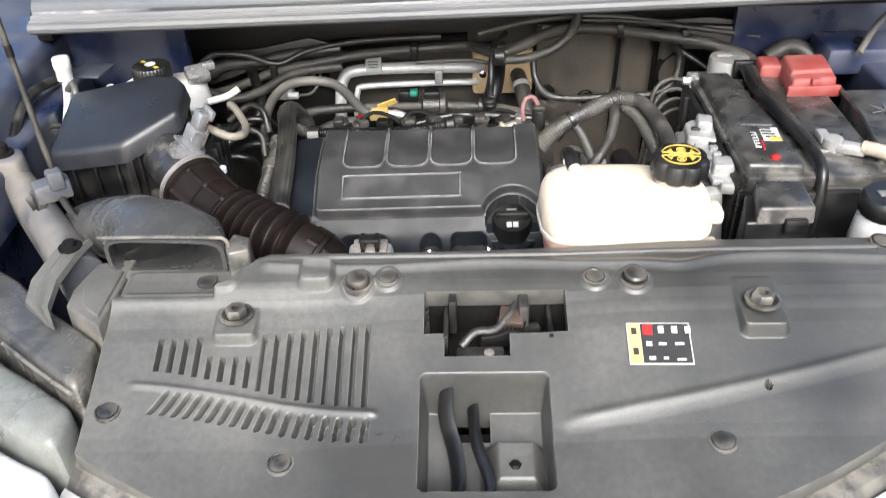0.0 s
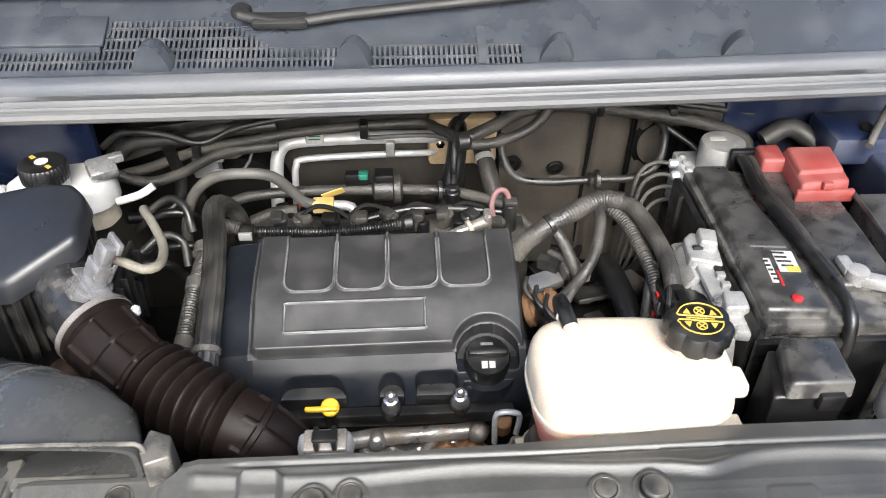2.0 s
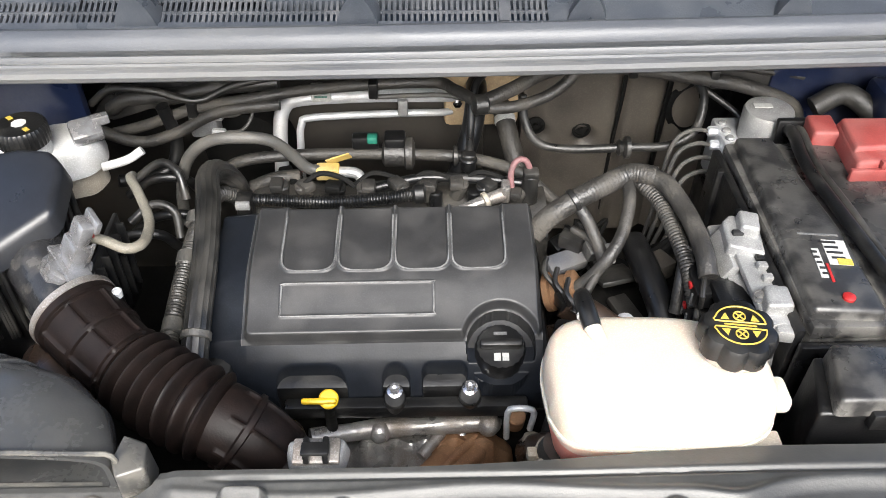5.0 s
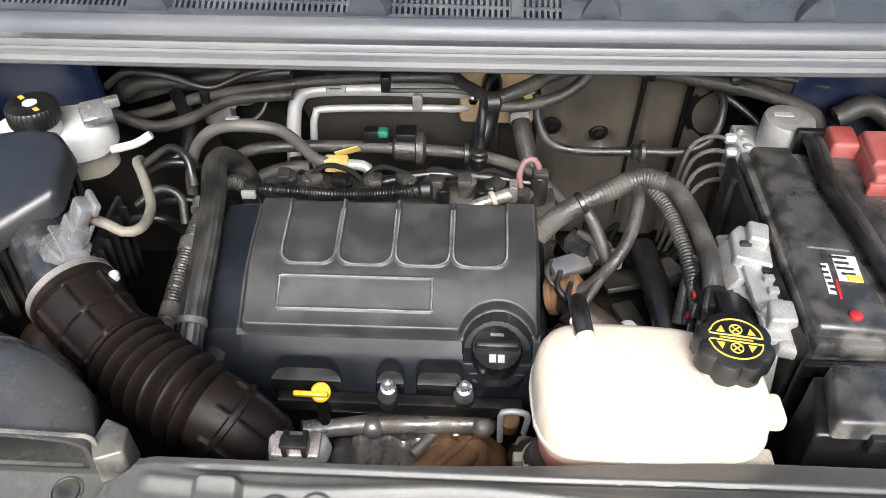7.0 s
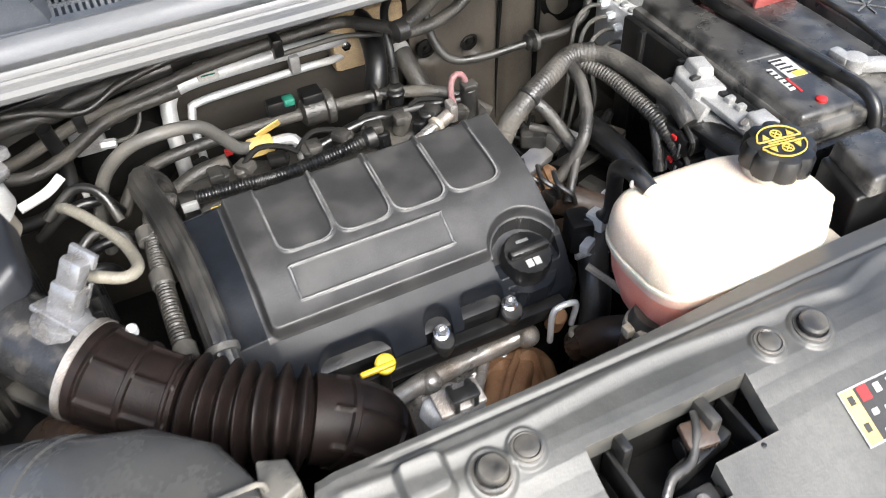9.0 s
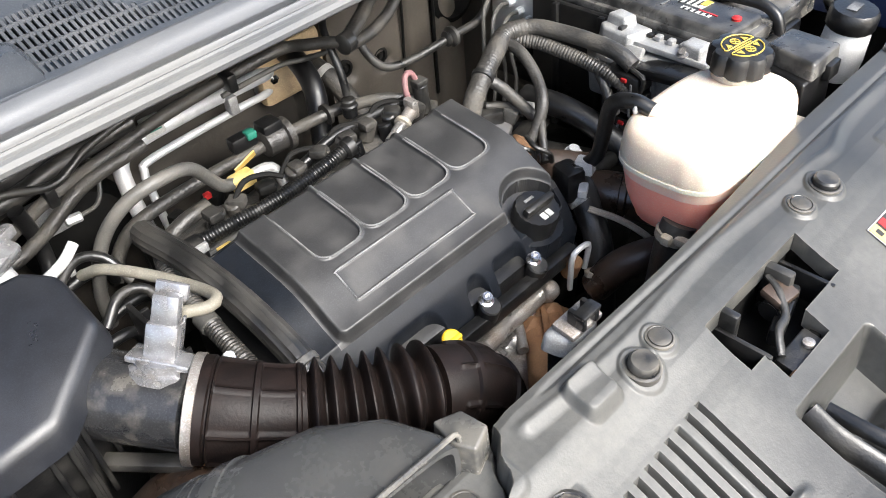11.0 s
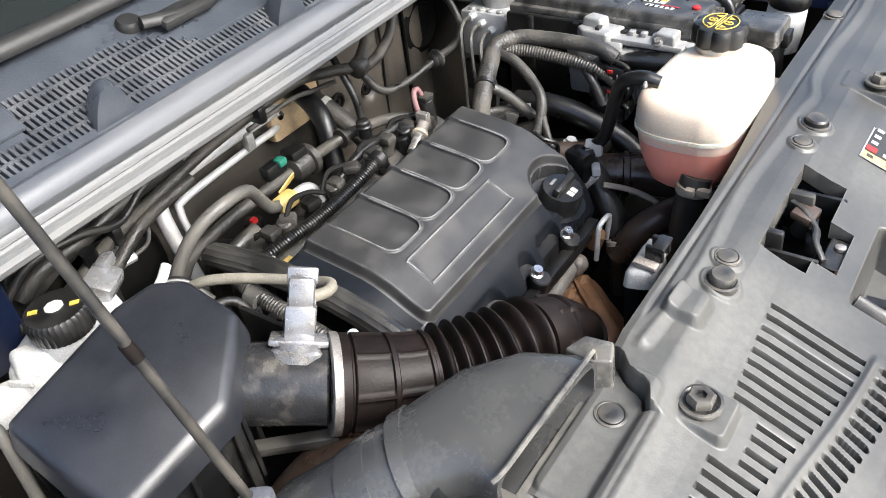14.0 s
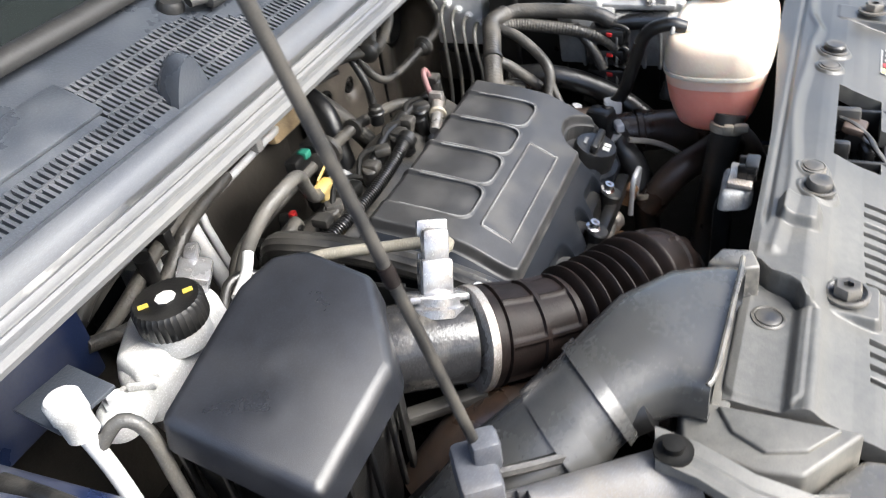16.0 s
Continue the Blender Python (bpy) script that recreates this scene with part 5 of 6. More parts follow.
part("lug", prism([(-0.590, 1.285), (-0.592, 1.315), (-0.612, 1.326), (-0.634, 1.320), (-0.645, 1.302), (-0.638, 1.284), (-0.618, 1.276)], 0.962, 0.984, 0.006, 0.003), M_WHITE, brake)
for k in range(3):
    part("rib", box((-0.598 + 0.010 * k, 1.290 + 0.004 * k, 0.988), (0.004, 0.026, 0.008), 0.0015, rz=25), M_WHITE, brake)
part("lug_bolt", lathe([(0.011, 0), (0.011, 0.003), (0.007, 0.004), (0.007, 0.011)], (-0.618, 1.304, 0.984), (0, -0.15, 1), 6), M_ALU, brake)
part("level_sensor", joined(box((-0.470, 1.325, 1.003), (0.040, 0.034, 0.020), 0.005, rx=22, rz=30), box((-0.452, 1.336, 1.014), (0.022, 0.014, 0.014), 0.003, rz=30)), M_PLUG, brake, "clear grey level sensor plug")
bplate = single("bracket_plate", box((-0.648, 1.315, 1.018), (0.055, 0.06, 0.004), 0.001, rz=-8), M_COWL, "dull grey steel bracket plate beside the reservoir", "bracket")
port = thing("service_port", "white capped air conditioning service port and pipe", "pipe", (-0.67, 1.26, 0.9))
part("port_cap", lathe([(0.013, 0), (0.013, 0.018), (0.0145, 0.02), (0.0145, 0.036), (0.012, 0.039)], (-0.674, 1.268, 1.022), (0, 0.1, 1), 20), M_WHITE, port)
part("pipe", tube([(-0.674, 1.268, 1.02), (-0.676, 1.255, 0.985), (-0.684, 1.235, 0.94), (-0.69, 1.22, 0.88)], 0.007), M_ALU, port)
part("branch_pipe", tube([(-0.674, 1.262, 1.005), (-0.655, 1.250, 1.020), (-0.648, 1.235, 1.005), (-0.652, 1.225, 0.96), (-0.66, 1.21, 0.90)], 0.006), M_HOSEG, port)


# ================= hoses, looms and pipes behind the engine =================
braided = thing("braided_hose", "thick fluted grey-black braided hose", "hose", (-0.31, 1.2, 0.85))
part("hose", tube([(-0.300, 1.045, 0.860), (-0.300, 1.10, 0.888), (-0.303, 1.18, 0.910), (-0.312, 1.26, 0.925), (-0.322, 1.315, 0.930), (-0.318, 1.350, 0.918), (-0.305, 1.375, 0.88), (-0.30, 1.39, 0.83)], 0.0165, 28, flute=14), M_HOSE, braided)
part("clamp", lathe([(0.017, -0.005), (0.0185, -0.004), (0.0185, 0.004), (0.017, 0.005)], (-0.300, 1.075, 0.876), (0, 1, 0.5), 22), M_HOSEG, braided)
thin = thing("corrugated_hose", "thin dusty corrugated hose with tape wraps", "hose", (-0.34, 1.2, 0.84))
part("hose", tube([(-0.335, 1.03, 0.840), (-0.337, 1.10, 0.865), (-0.335, 1.20, 0.885), (-0.328, 1.28, 0.895), (-0.315, 1.325, 0.895), (-0.295, 1.345, 0.875)], 0.0115, 14, 0.0012, rib=(0.0045, 0.0016)), M_LOOM, thin)
for wy, wz in ((1.10, 0.865), (1.20, 0.885), (1.27, 0.894)):
    part("tape_wrap", lathe([(0.0118, -0.010), (0.013, -0.009), (0.013, 0.009), (0.0118, 0.010)], (-0.336, wy, wz), (0, 1, 0.2), 16), M_HOSEG, thin)

fuel = thing("fuel_line", "grey fuel line with a yellow tag and white end fitting", "hose", (-0.25, 1.37, 0.88))
part("hose", tube([(-0.390, 1.38, 0.80), (-0.385, 1.375, 0.86), (-0.362, 1.365, 0.925), (-0.325, 1.352, 0.965), (-0.280, 1.345, 0.977), (-0.238, 1.355, 0.965), (-0.212, 1.368, 0.930), (-0.195, 1.373, 0.905), (-0.170, 1.376, 0.895)], 0.0085, 14), M_HOSEG, fuel)
part("tag", box((-0.166, 1.376, 0.896), (0.034, 0.020, 0.020), 0.003), M_TAG, fuel, "yellow paper tag")
part("tag_tail", box((-0.150, 1.385, 0.912), (0.036, 0.002, 0.014), 0, rx=30, ry=-20), M_TAG, fuel)
part("end_fitting", tube([(-0.150, 1.376, 0.895), (-0.128, 1.374, 0.895), (-0.118, 1.370, 0.888), (-0.116, 1.355, 0.87)], 0.008), M_CAST, fuel)
part("white_tab", box((-0.395, 1.425, 0.862), (0.008, 0.004, 0.02), 0.001), M_LABEL, fuel)

rail = thing("vacuum_line", "dusty grey vacuum line with a purge valve", "pipe", (-0.1, 1.46, 0.84))
part("line", tube([(-0.36, 1.42, 0.82), (-0.33, 1.44, 0.85), (-0.28, 1.455, 0.862), (-0.15, 1.465, 0.862), (0.0, 1.462, 0.860), (0.06, 1.445, 0.862), (0.12, 1.42, 0.855), (0.17, 1.38, 0.83)], 0.009), M_LOOM, rail)
part("valve_body", lathe([(0.014, 0), (0.020, 0.004), (0.020, 0.034), (0.025, 0.036), (0.025, 0.046), (0.016, 0.050)], (-0.09, 1.465, 0.862), (1, 0, 0), 20), M_LOOM, rail)
part("valve_head", box((-0.070, 1.470, 0.880), (0.032, 0.030, 0.026), 0.004), M_BLACK, rail)
part("connector", box((-0.115, 1.470, 0.882), (0.04, 0.02, 0.022), 0.004), M_BLACK, rail)
part("green_seal", box((-0.104, 1.464, 0.890), (0.016, 0.016, 0.012), 0.003), M_GREEN, rail)
part("collar", lathe([(0.010, -0.004), (0.016, -0.003), (0.016, 0.003), (0.010, 0.004)], (0.022, 1.458, 0.861), (1, 0, 0), 18), M_LOOM, rail)

rail.location += Vector((0.0, -0.022, 0.018))

corr = thing("corrugated_conduit", "black corrugated conduit along the cover's rear edge", "conduit", (-0.15, 1.31, 0.86))
part("conduit", tube([(-0.27, 1.325, 0.885), (-0.22, 1.318, 0.888), (-0.15, 1.312, 0.890), (-0.08, 1.312, 0.896), (-0.035, 1.315, 0.902)], 0.0095, 14, 0.001, rib=(0.0042, 0.0018)), M_BLACK, corr)
part("end_cap", lathe([(0.010, 0), (0.014, 0.004), (0.014, 0.016), (0.009, 0.018)], (-0.042, 1.315, 0.900), (1, 0, 0.1), 18), M_BLACK, corr)
part("latch_plate", box((-0.278, 1.315, 0.880), (0.022, 0.024, 0.04), 0.003), M_BLACK, corr)
part("metal_pin", box((-0.278, 1.300, 0.894), (0.020, 0.006, 0.012), 0.001), M_CAST, corr)
part("pipe", tube([(-0.285, 1.40, 0.85), (-0.25, 1.40, 0.865), (-0.21, 1.40, 0.87)], 0.011), M_LOOM, corr)
part("orange_pin", box((-0.245, 1.31, 0.868), (0.02, 0.008, 0.008), 0.001), M_TAG, corr)

intake = thing("intake_manifold", "dusty grey-black plastic intake manifold", "manifold", (0.0, 1.36, 0.75))
part("plenum", field(np.linspace(-0.28, 0.15, 120), np.linspace(1.285, 1.43, 50),
                     lambda x, y: 0.862 + 0.012 * np.abs(np.sin((x + 0.28) * 24)) ** 0.6 * step(1.30, 1.34, y) - 2.0 * (y - 1.345) ** 2 * 2.5, None, 0.12), M_LOOM, intake)
part("rail", tube([(-0.10, 1.345, 0.888), (-0.03, 1.35, 0.902), (0.05, 1.35, 0.900), (0.12, 1.345, 0.895)], 0.007), M_BLACK, intake)
for ix in (-0.01, 0.045):
    part("injector", cyl((ix, 1.325, 0.865), (0, 0.2, 1), 0.010, 0.028), M_BLACK, intake)
for ix, iy, iz in ((-0.22, 1.40, 0.86), (-0.19, 1.43, 0.85), (-0.24, 1.44, 0.84), (-0.13, 1.42, 0.85)):
    part("plug", box((ix, iy, iz), (0.026, 0.022, 0.026), 0.004, rz=ix * 300), M_DEEP, intake)
part("red_lock", box((-0.205, 1.408, 0.878), (0.010, 0.008, 0.008), 0.001), M_REDS, intake)
fit1 = thing("breather_fitting", "pale aluminium breather fitting with a faded pink loop", "fitting", (0.07, 1.31, 0.88))
part("body", tube([(0.025, 1.297, 0.885), (0.055, 1.305, 0.893), (0.085, 1.316, 0.898)], 0.010, 14, taper=lambda s: 0.8 + 0.2 * s), M_SHEET, fit1)
part("collar", lathe([(0.010, -0.004), (0.013, -0.003), (0.013, 0.003), (0.010, 0.004)], (0.060, 1.3065, 0.894), (0.9, 0.3, 0.2), 18), M_CREAM, fit1)
part("flange", box((0.088, 1.318, 0.902), (0.012, 0.022, 0.028), 0.003), M_SHEET, fit1)
part("pink_loop", tube([(0.100, 1.330, 0.890), (0.096, 1.335, 0.918), (0.103, 1.342, 0.936), (0.116, 1.345, 0.936), (0.124, 1.343, 0.918), (0.122, 1.338, 0.892)], 0.0045), M_PINK, fit1)
cable = thing("sensor_cable", "black sensor cable with plug running up to the cowl", "cable", (0.04, 1.37, 0.88))
part("wire", tube([(0.045, 1.352, 0.915), (0.046, 1.358, 0.945), (0.048, 1.375, 0.98), (0.055, 1.395, 1.002), (0.075, 1.42, 1.01)], 0.006), M_BLACK, cable)
part("plug", joined(cyl((0.044, 1.350, 0.880), (0, 0, 1), 0.011, 0.03), cyl((0.044, 1.350, 0.896), (0, 0, 1), 0.013, 0.006)), M_BLACK, cable)

cable.location += Vector((-0.004, 0.050, 0.0))

ac = thing("air_conditioning_pipes", "two bare aluminium air conditioning pipes on the firewall", "pipe", (-0.1, 1.56, 0.8))
part("suction_pipe", tube([(0.030, 1.592, 0.898), (0.018, 1.580, 0.900), (-0.02, 1.575, 0.903), (-0.12, 1.568, 0.907), (-0.225, 1.556, 0.908), (-0.252, 1.548, 0.895), (-0.260, 1.535, 0.860), (-0.262, 1.515, 0.80), (-0.265, 1.49, 0.72)], 0.0118, 18, 0.005), M_ALU, ac)
part("liquid_pipe", tube([(0.020, 1.582, 0.868), (0.0, 1.572, 0.871), (-0.05, 1.568, 0.873), (-0.205, 1.552, 0.876), (-0.226, 1.546, 0.866), (-0.230, 1.535, 0.83), (-0.232, 1.51, 0.74)], 0.0062, 14, 0.005), M_ALU, ac)
part("label", box((-0.190, 1.553, 0.922), (0.032, 0.014, 0.030), 0.003), M_LABEL, ac, "white paper label")
part("label_print", joined(*[box((-0.190, 1.5455, 0.930 - 0.006 * i), (0.020, 0.001, 0.002), 0) for i in range(3)]), M_GREEN, ac)
part("valve_block", box((0.030, 1.600, 0.885), (0.045, 0.03, 0.06), 0.006), M_CAST, ac)
part("foam_seal", box((0.070, 1.592, 0.888), (0.125, 0.030, 0.098), 0.010), M_TAN, ac)
part("stud", lathe([(0.008, 0), (0.008, 0.010), (0.004, 0.012)], (0.03, 1.585, 0.885), (0, -1, 0), 6), M_STEEL, ac)
part("clip", box((-0.06, 1.562, 0.890), (0.016, 0.02, 0.03), 0.003), M_CAST, ac)

heater = thing("heater_hose", "black heater hoses with a white band at the firewall", "hose", (0.05, 1.5, 0.8))
part("hose", tube([(0.060, 1.59, 0.92), (0.058, 1.545, 0.918), (0.050, 1.50, 0.885), (0.028, 1.47, 0.82), (0.01, 1.45, 0.76)], 0.017, 16), M_BLACK, heater)
part("hose", tube([(0.100, 1.59, 0.885), (0.108, 1.545, 0.868), (0.125, 1.50, 0.815), (0.14, 1.47, 0.76)], 0.016, 16), M_LOOM, heater)
part("band", lathe([(0.0165, -0.006), (0.0175, -0.005), (0.0175, 0.005), (0.0165, 0.006)], (0.107, 1.550, 0.870), (0.1, -0.8, -0.5), 20), M_LABEL, heater)

shield = thing("firewall_insulation", "brown dusty moulded insulation on the firewall", "insulation", (0.27, 1.6, 0.62))
part("pad", field(np.linspace(0.14, 0.46, 80), np.linspace(0.62, 0.985, 80),
                  lambda x, y: -(1.585 - 0.018 * step(0.14, 0.18, x) * (1 - step(0.40, 0.46, x)) + 0.012 * np.exp(-((x - 0.30) / 0.008) ** 2) + 0.012 * np.exp(-((x - 0.375) / 0.01) ** 2)
                             + 0.02 * np.exp(-(((x - 0.168) / 0.014) ** 2 + ((y - 0.833) / 0.014) ** 2)) + 0.025 * np.exp(-(((x - 0.245) / 0.016) ** 2 + ((y - 0.823) / 0.014) ** 2))), None, 0.03,
                  Matrix(((1, 0, 0, 0), (0, 0, -1, 0), (0, 1, 0, 0), (0, 0, 0, 1)))), M_SHIELD, shield)
for hx, hz in ((0.162, 0.846), (0.240, 0.837)):
    part("plug_hole", lathe([(0.016, 0), (0.016, 0.004), (0.011, 0.005), (0.010, -0.004), (0.004, -0.004), (0.004, 0.006)], (hx, 1.572, hz), (0, -1, 0), 18), M_DEEP, shield)
part("strap", tube([(0.302, 1.572, 0.985), (0.300, 1.568, 0.90), (0.296, 1.572, 0.80), (0.292, 1.575, 0.66)], 0.005, squash=0.5), M_DEEP, shield)
part("strap", tube([(0.378, 1.575, 0.985), (0.376, 1.572, 0.90), (0.372, 1.575, 0.70)], 0.008, squash=0.5), M_DEEP, shield)
shield2 = thing("firewall_trim", "dark dusty moulded insulation round the pipes", "insulation", (-0.2, 1.6, 0.62))
part("pad", box((-0.12, 1.618, 0.80), (0.40, 0.02, 0.28), 0.015), M_FIRE, shield2)
part("rim", tube([(-0.30, 1.60, 0.70), (-0.30, 1.595, 0.90), (-0.285, 1.59, 0.945), (-0.22, 1.585, 0.955), (0.0, 1.585, 0.96)], 0.012), M_DEEP, shield2)
part("bulge", lathe([(0.07, 0), (0.085, 0.02), (0.07, 0.05), (0.03, 0.06)], (-0.33, 1.62, 0.80), (0, -1, 0), 28), M_DEEP, shield2)
booster = thing("brake_pipe_block", "metal brake pipe block with unions", "pipe block", (-0.39, 1.5, 0.85))
part("block", box((-0.385, 1.53, 0.865), (0.045, 0.03, 0.045), 0.005), M_CAST, booster)
for bz in (0.855, 0.885):
    part("union", cyl((-0.372, 1.515, bz), (1, -0.2, 0), 0.007, 0.022, 6), M_ALU, booster)
    part("line", tube([(-0.352, 1.512, bz), (-0.325, 1.515, bz + 0.003), (-0.308, 1.53, bz + 0.025), (-0.305, 1.55, bz + 0.07)], 0.003, 8), M_HOSEG, booster)
part("hose", tube([(-0.425, 1.47, 0.93), (-0.418, 1.475, 0.87), (-0.428, 1.46, 0.83), (-0.46, 1.44, 0.82), (-0.50, 1.42, 0.83)], 0.010), M_BLACK, booster)
booster.location += Vector((0.012, -0.010, 0.026))
for k, (hx, hy, hz) in enumerate(((-0.42, 1.37, 0.88), (-0.40, 1.31, 0.86), (-0.44, 1.28, 0.85))):
    part("loose_hose", tube([(hx - 0.04, hy, hz - 0.02), (hx, hy - 0.005, hz + 0.012), (hx + 0.045, hy, hz + 0.01), (hx + 0.06, hy + 0.02, hz - 0.03)], 0.007), M_BLACK, booster)

# the harness under the cowl
harness = thing("wiring_harness", "taped wiring harness clipped under the cowl", "wiring harness", (0, 1.48, 0.9))
part("left_run", tube([(-0.50, 1.475, 0.900), (-0.45, 1.472, 0.915), (-0.37, 1.470, 0.945), (-0.28, 1.47, 0.962), (-0.18, 1.475, 0.975), (-0.02, 1.475, 0.985), (0.02, 1.44, 0.992), (0.052, 1.40, 0.995)], 0.0085), M_LOOM, harness)
part("boot_cover", tube([(-0.50, 1.485, 0.935), (-0.47, 1.482, 0.955), (-0.40, 1.48, 0.962), (-0.34, 1.478, 0.975), (-0.24, 1.478, 0.985)], 0.011), M_HOSE, harness)
part("right_run", tube([(0.055, 1.40, 0.995), (0.10, 1.42, 1.005), (0.16, 1.45, 1.018), (0.25, 1.465, 1.015), (0.35, 1.465, 1.000), (0.44, 1.462, 0.985), (0.52, 1.455, 0.958), (0.54, 1.45, 0.93)], 0.0105), M_LOOM, harness)
part("loop_run", tube([(0.055, 1.398, 0.988), (0.10, 1.405, 0.985), (0.15, 1.415, 0.997), (0.185, 1.43, 1.02), (0.20, 1.45, 1.05), (0.205, 1.47, 1.075)], 0.0085), M_LOOM, harness)
part("upper_run", tube([(0.20, 1.475, 1.03), (0.32, 1.478, 1.022), (0.44, 1.478, 1.005), (0.54, 1.475, 0.99)], 0.006), M_HOSE, harness)
part("tape_knot", lathe([(0.010, -0.012), (0.015, -0.008), (0.015, 0.008), (0.010, 0.012)], (0.054, 1.399, 0.993), (1, 0.2, 0), 16), M_HOSE, harness)
part("white_clip", box((0.145, 1.455, 1.020), (0.016, 0.012, 0.012), 0.002), M_LABEL, harness)
for cx, cz in ((-0.37, 0.950), (0.28, 1.012), (0.40, 0.998), (-0.10, 0.980)):
    part("clip", box((cx, 1.468, cz), (0.014, 0.026, 0.026), 0.003), M_BLACK, harness)
part("black_cover", box((0.50, 1.485, 0.985), (0.20, 0.02, 0.05), 0.01, ry=4), M_HOSE, harness)

bpipe = thing("brake_servo_pipe", "dark vacuum pipe with a grommet across the firewall", "pipe", (0.27, 1.43, 0.85))
part("pipe", tube([(0.122, 1.47, 0.965), (0.128, 1.455, 0.925), (0.150, 1.44, 0.898), (0.20, 1.432, 0.893), (0.277, 1.427, 0.899), (0.345, 1.43, 0.900), (0.385, 1.445, 0.918), (0.398, 1.475, 0.955), (0.385, 1.50, 0.975), (0.34, 1.52, 0.985)], 0.0068), M_HOSE, bpipe)
part("grommet", lathe([(0.008, -0.010), (0.013, -0.006), (0.010, 0.0), (0.017, 0.004), (0.017, 0.010), (0.008, 0.013)], (0.274, 1.427, 0.899), (1, 0, 0), 18), M_HOSE, bpipe)

# ================= brake unit, battery, boxes =================
absu = thing("brake_control_unit", "silver brake control unit with a motor can and steel lines", "brake unit", (0.46, 1.42, 0.8))
part("motor", lathe([(0.036, 0), (0.036, 0.082), (0.034, 0.087), (0.010, 0.088)], (0.470, 1.405, 0.892), (0, 0, 1), 36), M_CAST, absu)
part("motor_label", box((0.462, 1.412, 0.9805), (0.026, 0.010, 0.001), 0), M_LABEL, absu)
part("valve_block", box((0.452, 1.412, 0.888), (0.082, 0.095, 0.088), 0.005), M_ALU, absu)
for k in range(4):
    part("port", cyl((0.422, 1.38 + 0.020 * k, 0.930), (0, 0, 1), 0.007, 0.006, 10), M_CAST, absu)
part("control_box", box((0.470, 1.415, 0.80), (0.12, 0.10, 0.06), 0.006), M_BLACK, absu)
for k in range(4):
    y0, z0 = 1.430 - 0.020 * k, 0.925 - 0.011 * k
    part("union", cyl((0.398, y0, z0), (1, 0, 0), 0.0075, 0.016, 6), M_ALU, absu)
    part("line", tube([(0.400, y0, z0), (0.378, y0 - 0.004, z0 + 0.006), (0.354, y0 - 0.010, z0 - 0.002), (0.342, y0 - 0.016, z0 - 0.03), (0.336 + 0.004 * k, y0 - 0.020, 0.81), (0.33, y0 - 0.02, 0.74)], 0.0034, 8), M_HOSEG, absu)

battery = thing("car_battery", "black car battery with red dot and label", "battery", (0.47, 1.13, 0.75))
part("case", box((0.485, 1.165, 0.865), (0.19, 0.34, 0.18), 0.006), M_BATTERY, battery)
part("lid", box((0.487, 1.165, 0.958), (0.200, 0.345, 0.020), 0.005), M_BATTERY, battery)
part("lid_step", prism([(0.388, 1.005), (0.468, 1.000), (0.470, 1.14), (0.448, 1.335), (0.398, 1.335)], 0.966, 0.982, 0.006, 0.003), M_BATTERY, battery)
part("lid_half", prism([(0.505, 1.05), (0.580, 1.05), (0.588, 1.335), (0.488, 1.335), (0.486, 1.19)], 0.966, 0.978, 0.005, 0.003), M_BATTERY, battery)
part("red_dot", lathe([(0.007, 0), (0.007, 0.004), (0.004, 0.006)], (0.431, 1.022, 0.981), (0, 0, 1), 14), M_REDS, battery)
part("label", box((0.446, 1.095, 0.9825), (0.026, 0.042, 0.001), 0, rz=-6), M_LABEL, battery, "white and yellow warning label")
part("label_print", box((0.449, 1.078, 0.9835), (0.016, 0.010, 0.001), 0, rz=-6), M_PRINT, battery)
part("label_print", box((0.420, 1.078, 0.9825), (0.008, 0.048, 0.001), 0, rz=-6), M_LABEL, battery)
part("label_print", box((0.426, 1.062, 0.9825), (0.003, 0.03, 0.001), 0, rz=-6), M_REDS, battery)
part("label_print", box((0.435, 1.127, 0.9825), (0.046, 0.0025, 0.001), 0, rz=-6), M_EDGE, battery)
for k in range(4):
    part("label_print", box((0.441 + 0.001 * k, 1.112 - 0.009 * k, 0.9835), (0.018 - 0.003 * (k % 2), 0.003, 0.001), 0, rz=-6), M_PLAIN_BLACK, battery)
for k in range(5):
    part("label_print", box((0.4195, 1.096 - 0.009 * k, 0.9835), (0.006, 0.003, 0.001), 0, rz=-6), M_PLAIN_BLACK, battery)
hold = thing("battery_strap", "black plastic hold-down strap over the battery", "strap", (0.49, 1.15, 0.9))
part("strap", tube([(0.485, 1.375, 0.955), (0.477, 1.34, 0.984), (0.470, 1.26, 0.984), (0.478, 1.16, 0.984), (0.487, 1.06, 0.984), (0.489, 1.005, 0.980), (0.487, 0.983, 0.95), (0.485, 0.976, 0.86)], 0.008), M_BLACK, hold)
part("cable", tube([(0.497, 1.375, 0.955), (0.490, 1.34, 0.984), (0.483, 1.26, 0.984), (0.491, 1.16, 0.984), (0.500, 1.06, 0.980)], 0.006), M_HOSE, hold)
part("bracket", box((0.487, 1.362, 0.965), (0.045, 0.012, 0.05), 0.004), M_BLACK, hold)
redbox = thing("terminal_cover", "faded red plastic positive terminal cover", "terminal cover", (0.56, 1.28, 0.97))
part("cover", prism([(0.520, 1.236), (0.598, 1.244), (0.612, 1.340), (0.530, 1.340)], 0.972, 1.004, 0.006, 0.004), M_RED, redbox)
part("rear_cover", prism([(0.495, 1.315), (0.535, 1.312), (0.538, 1.365), (0.500, 1.365)], 0.972, 0.998, 0.005, 0.003), M_RED, redbox)
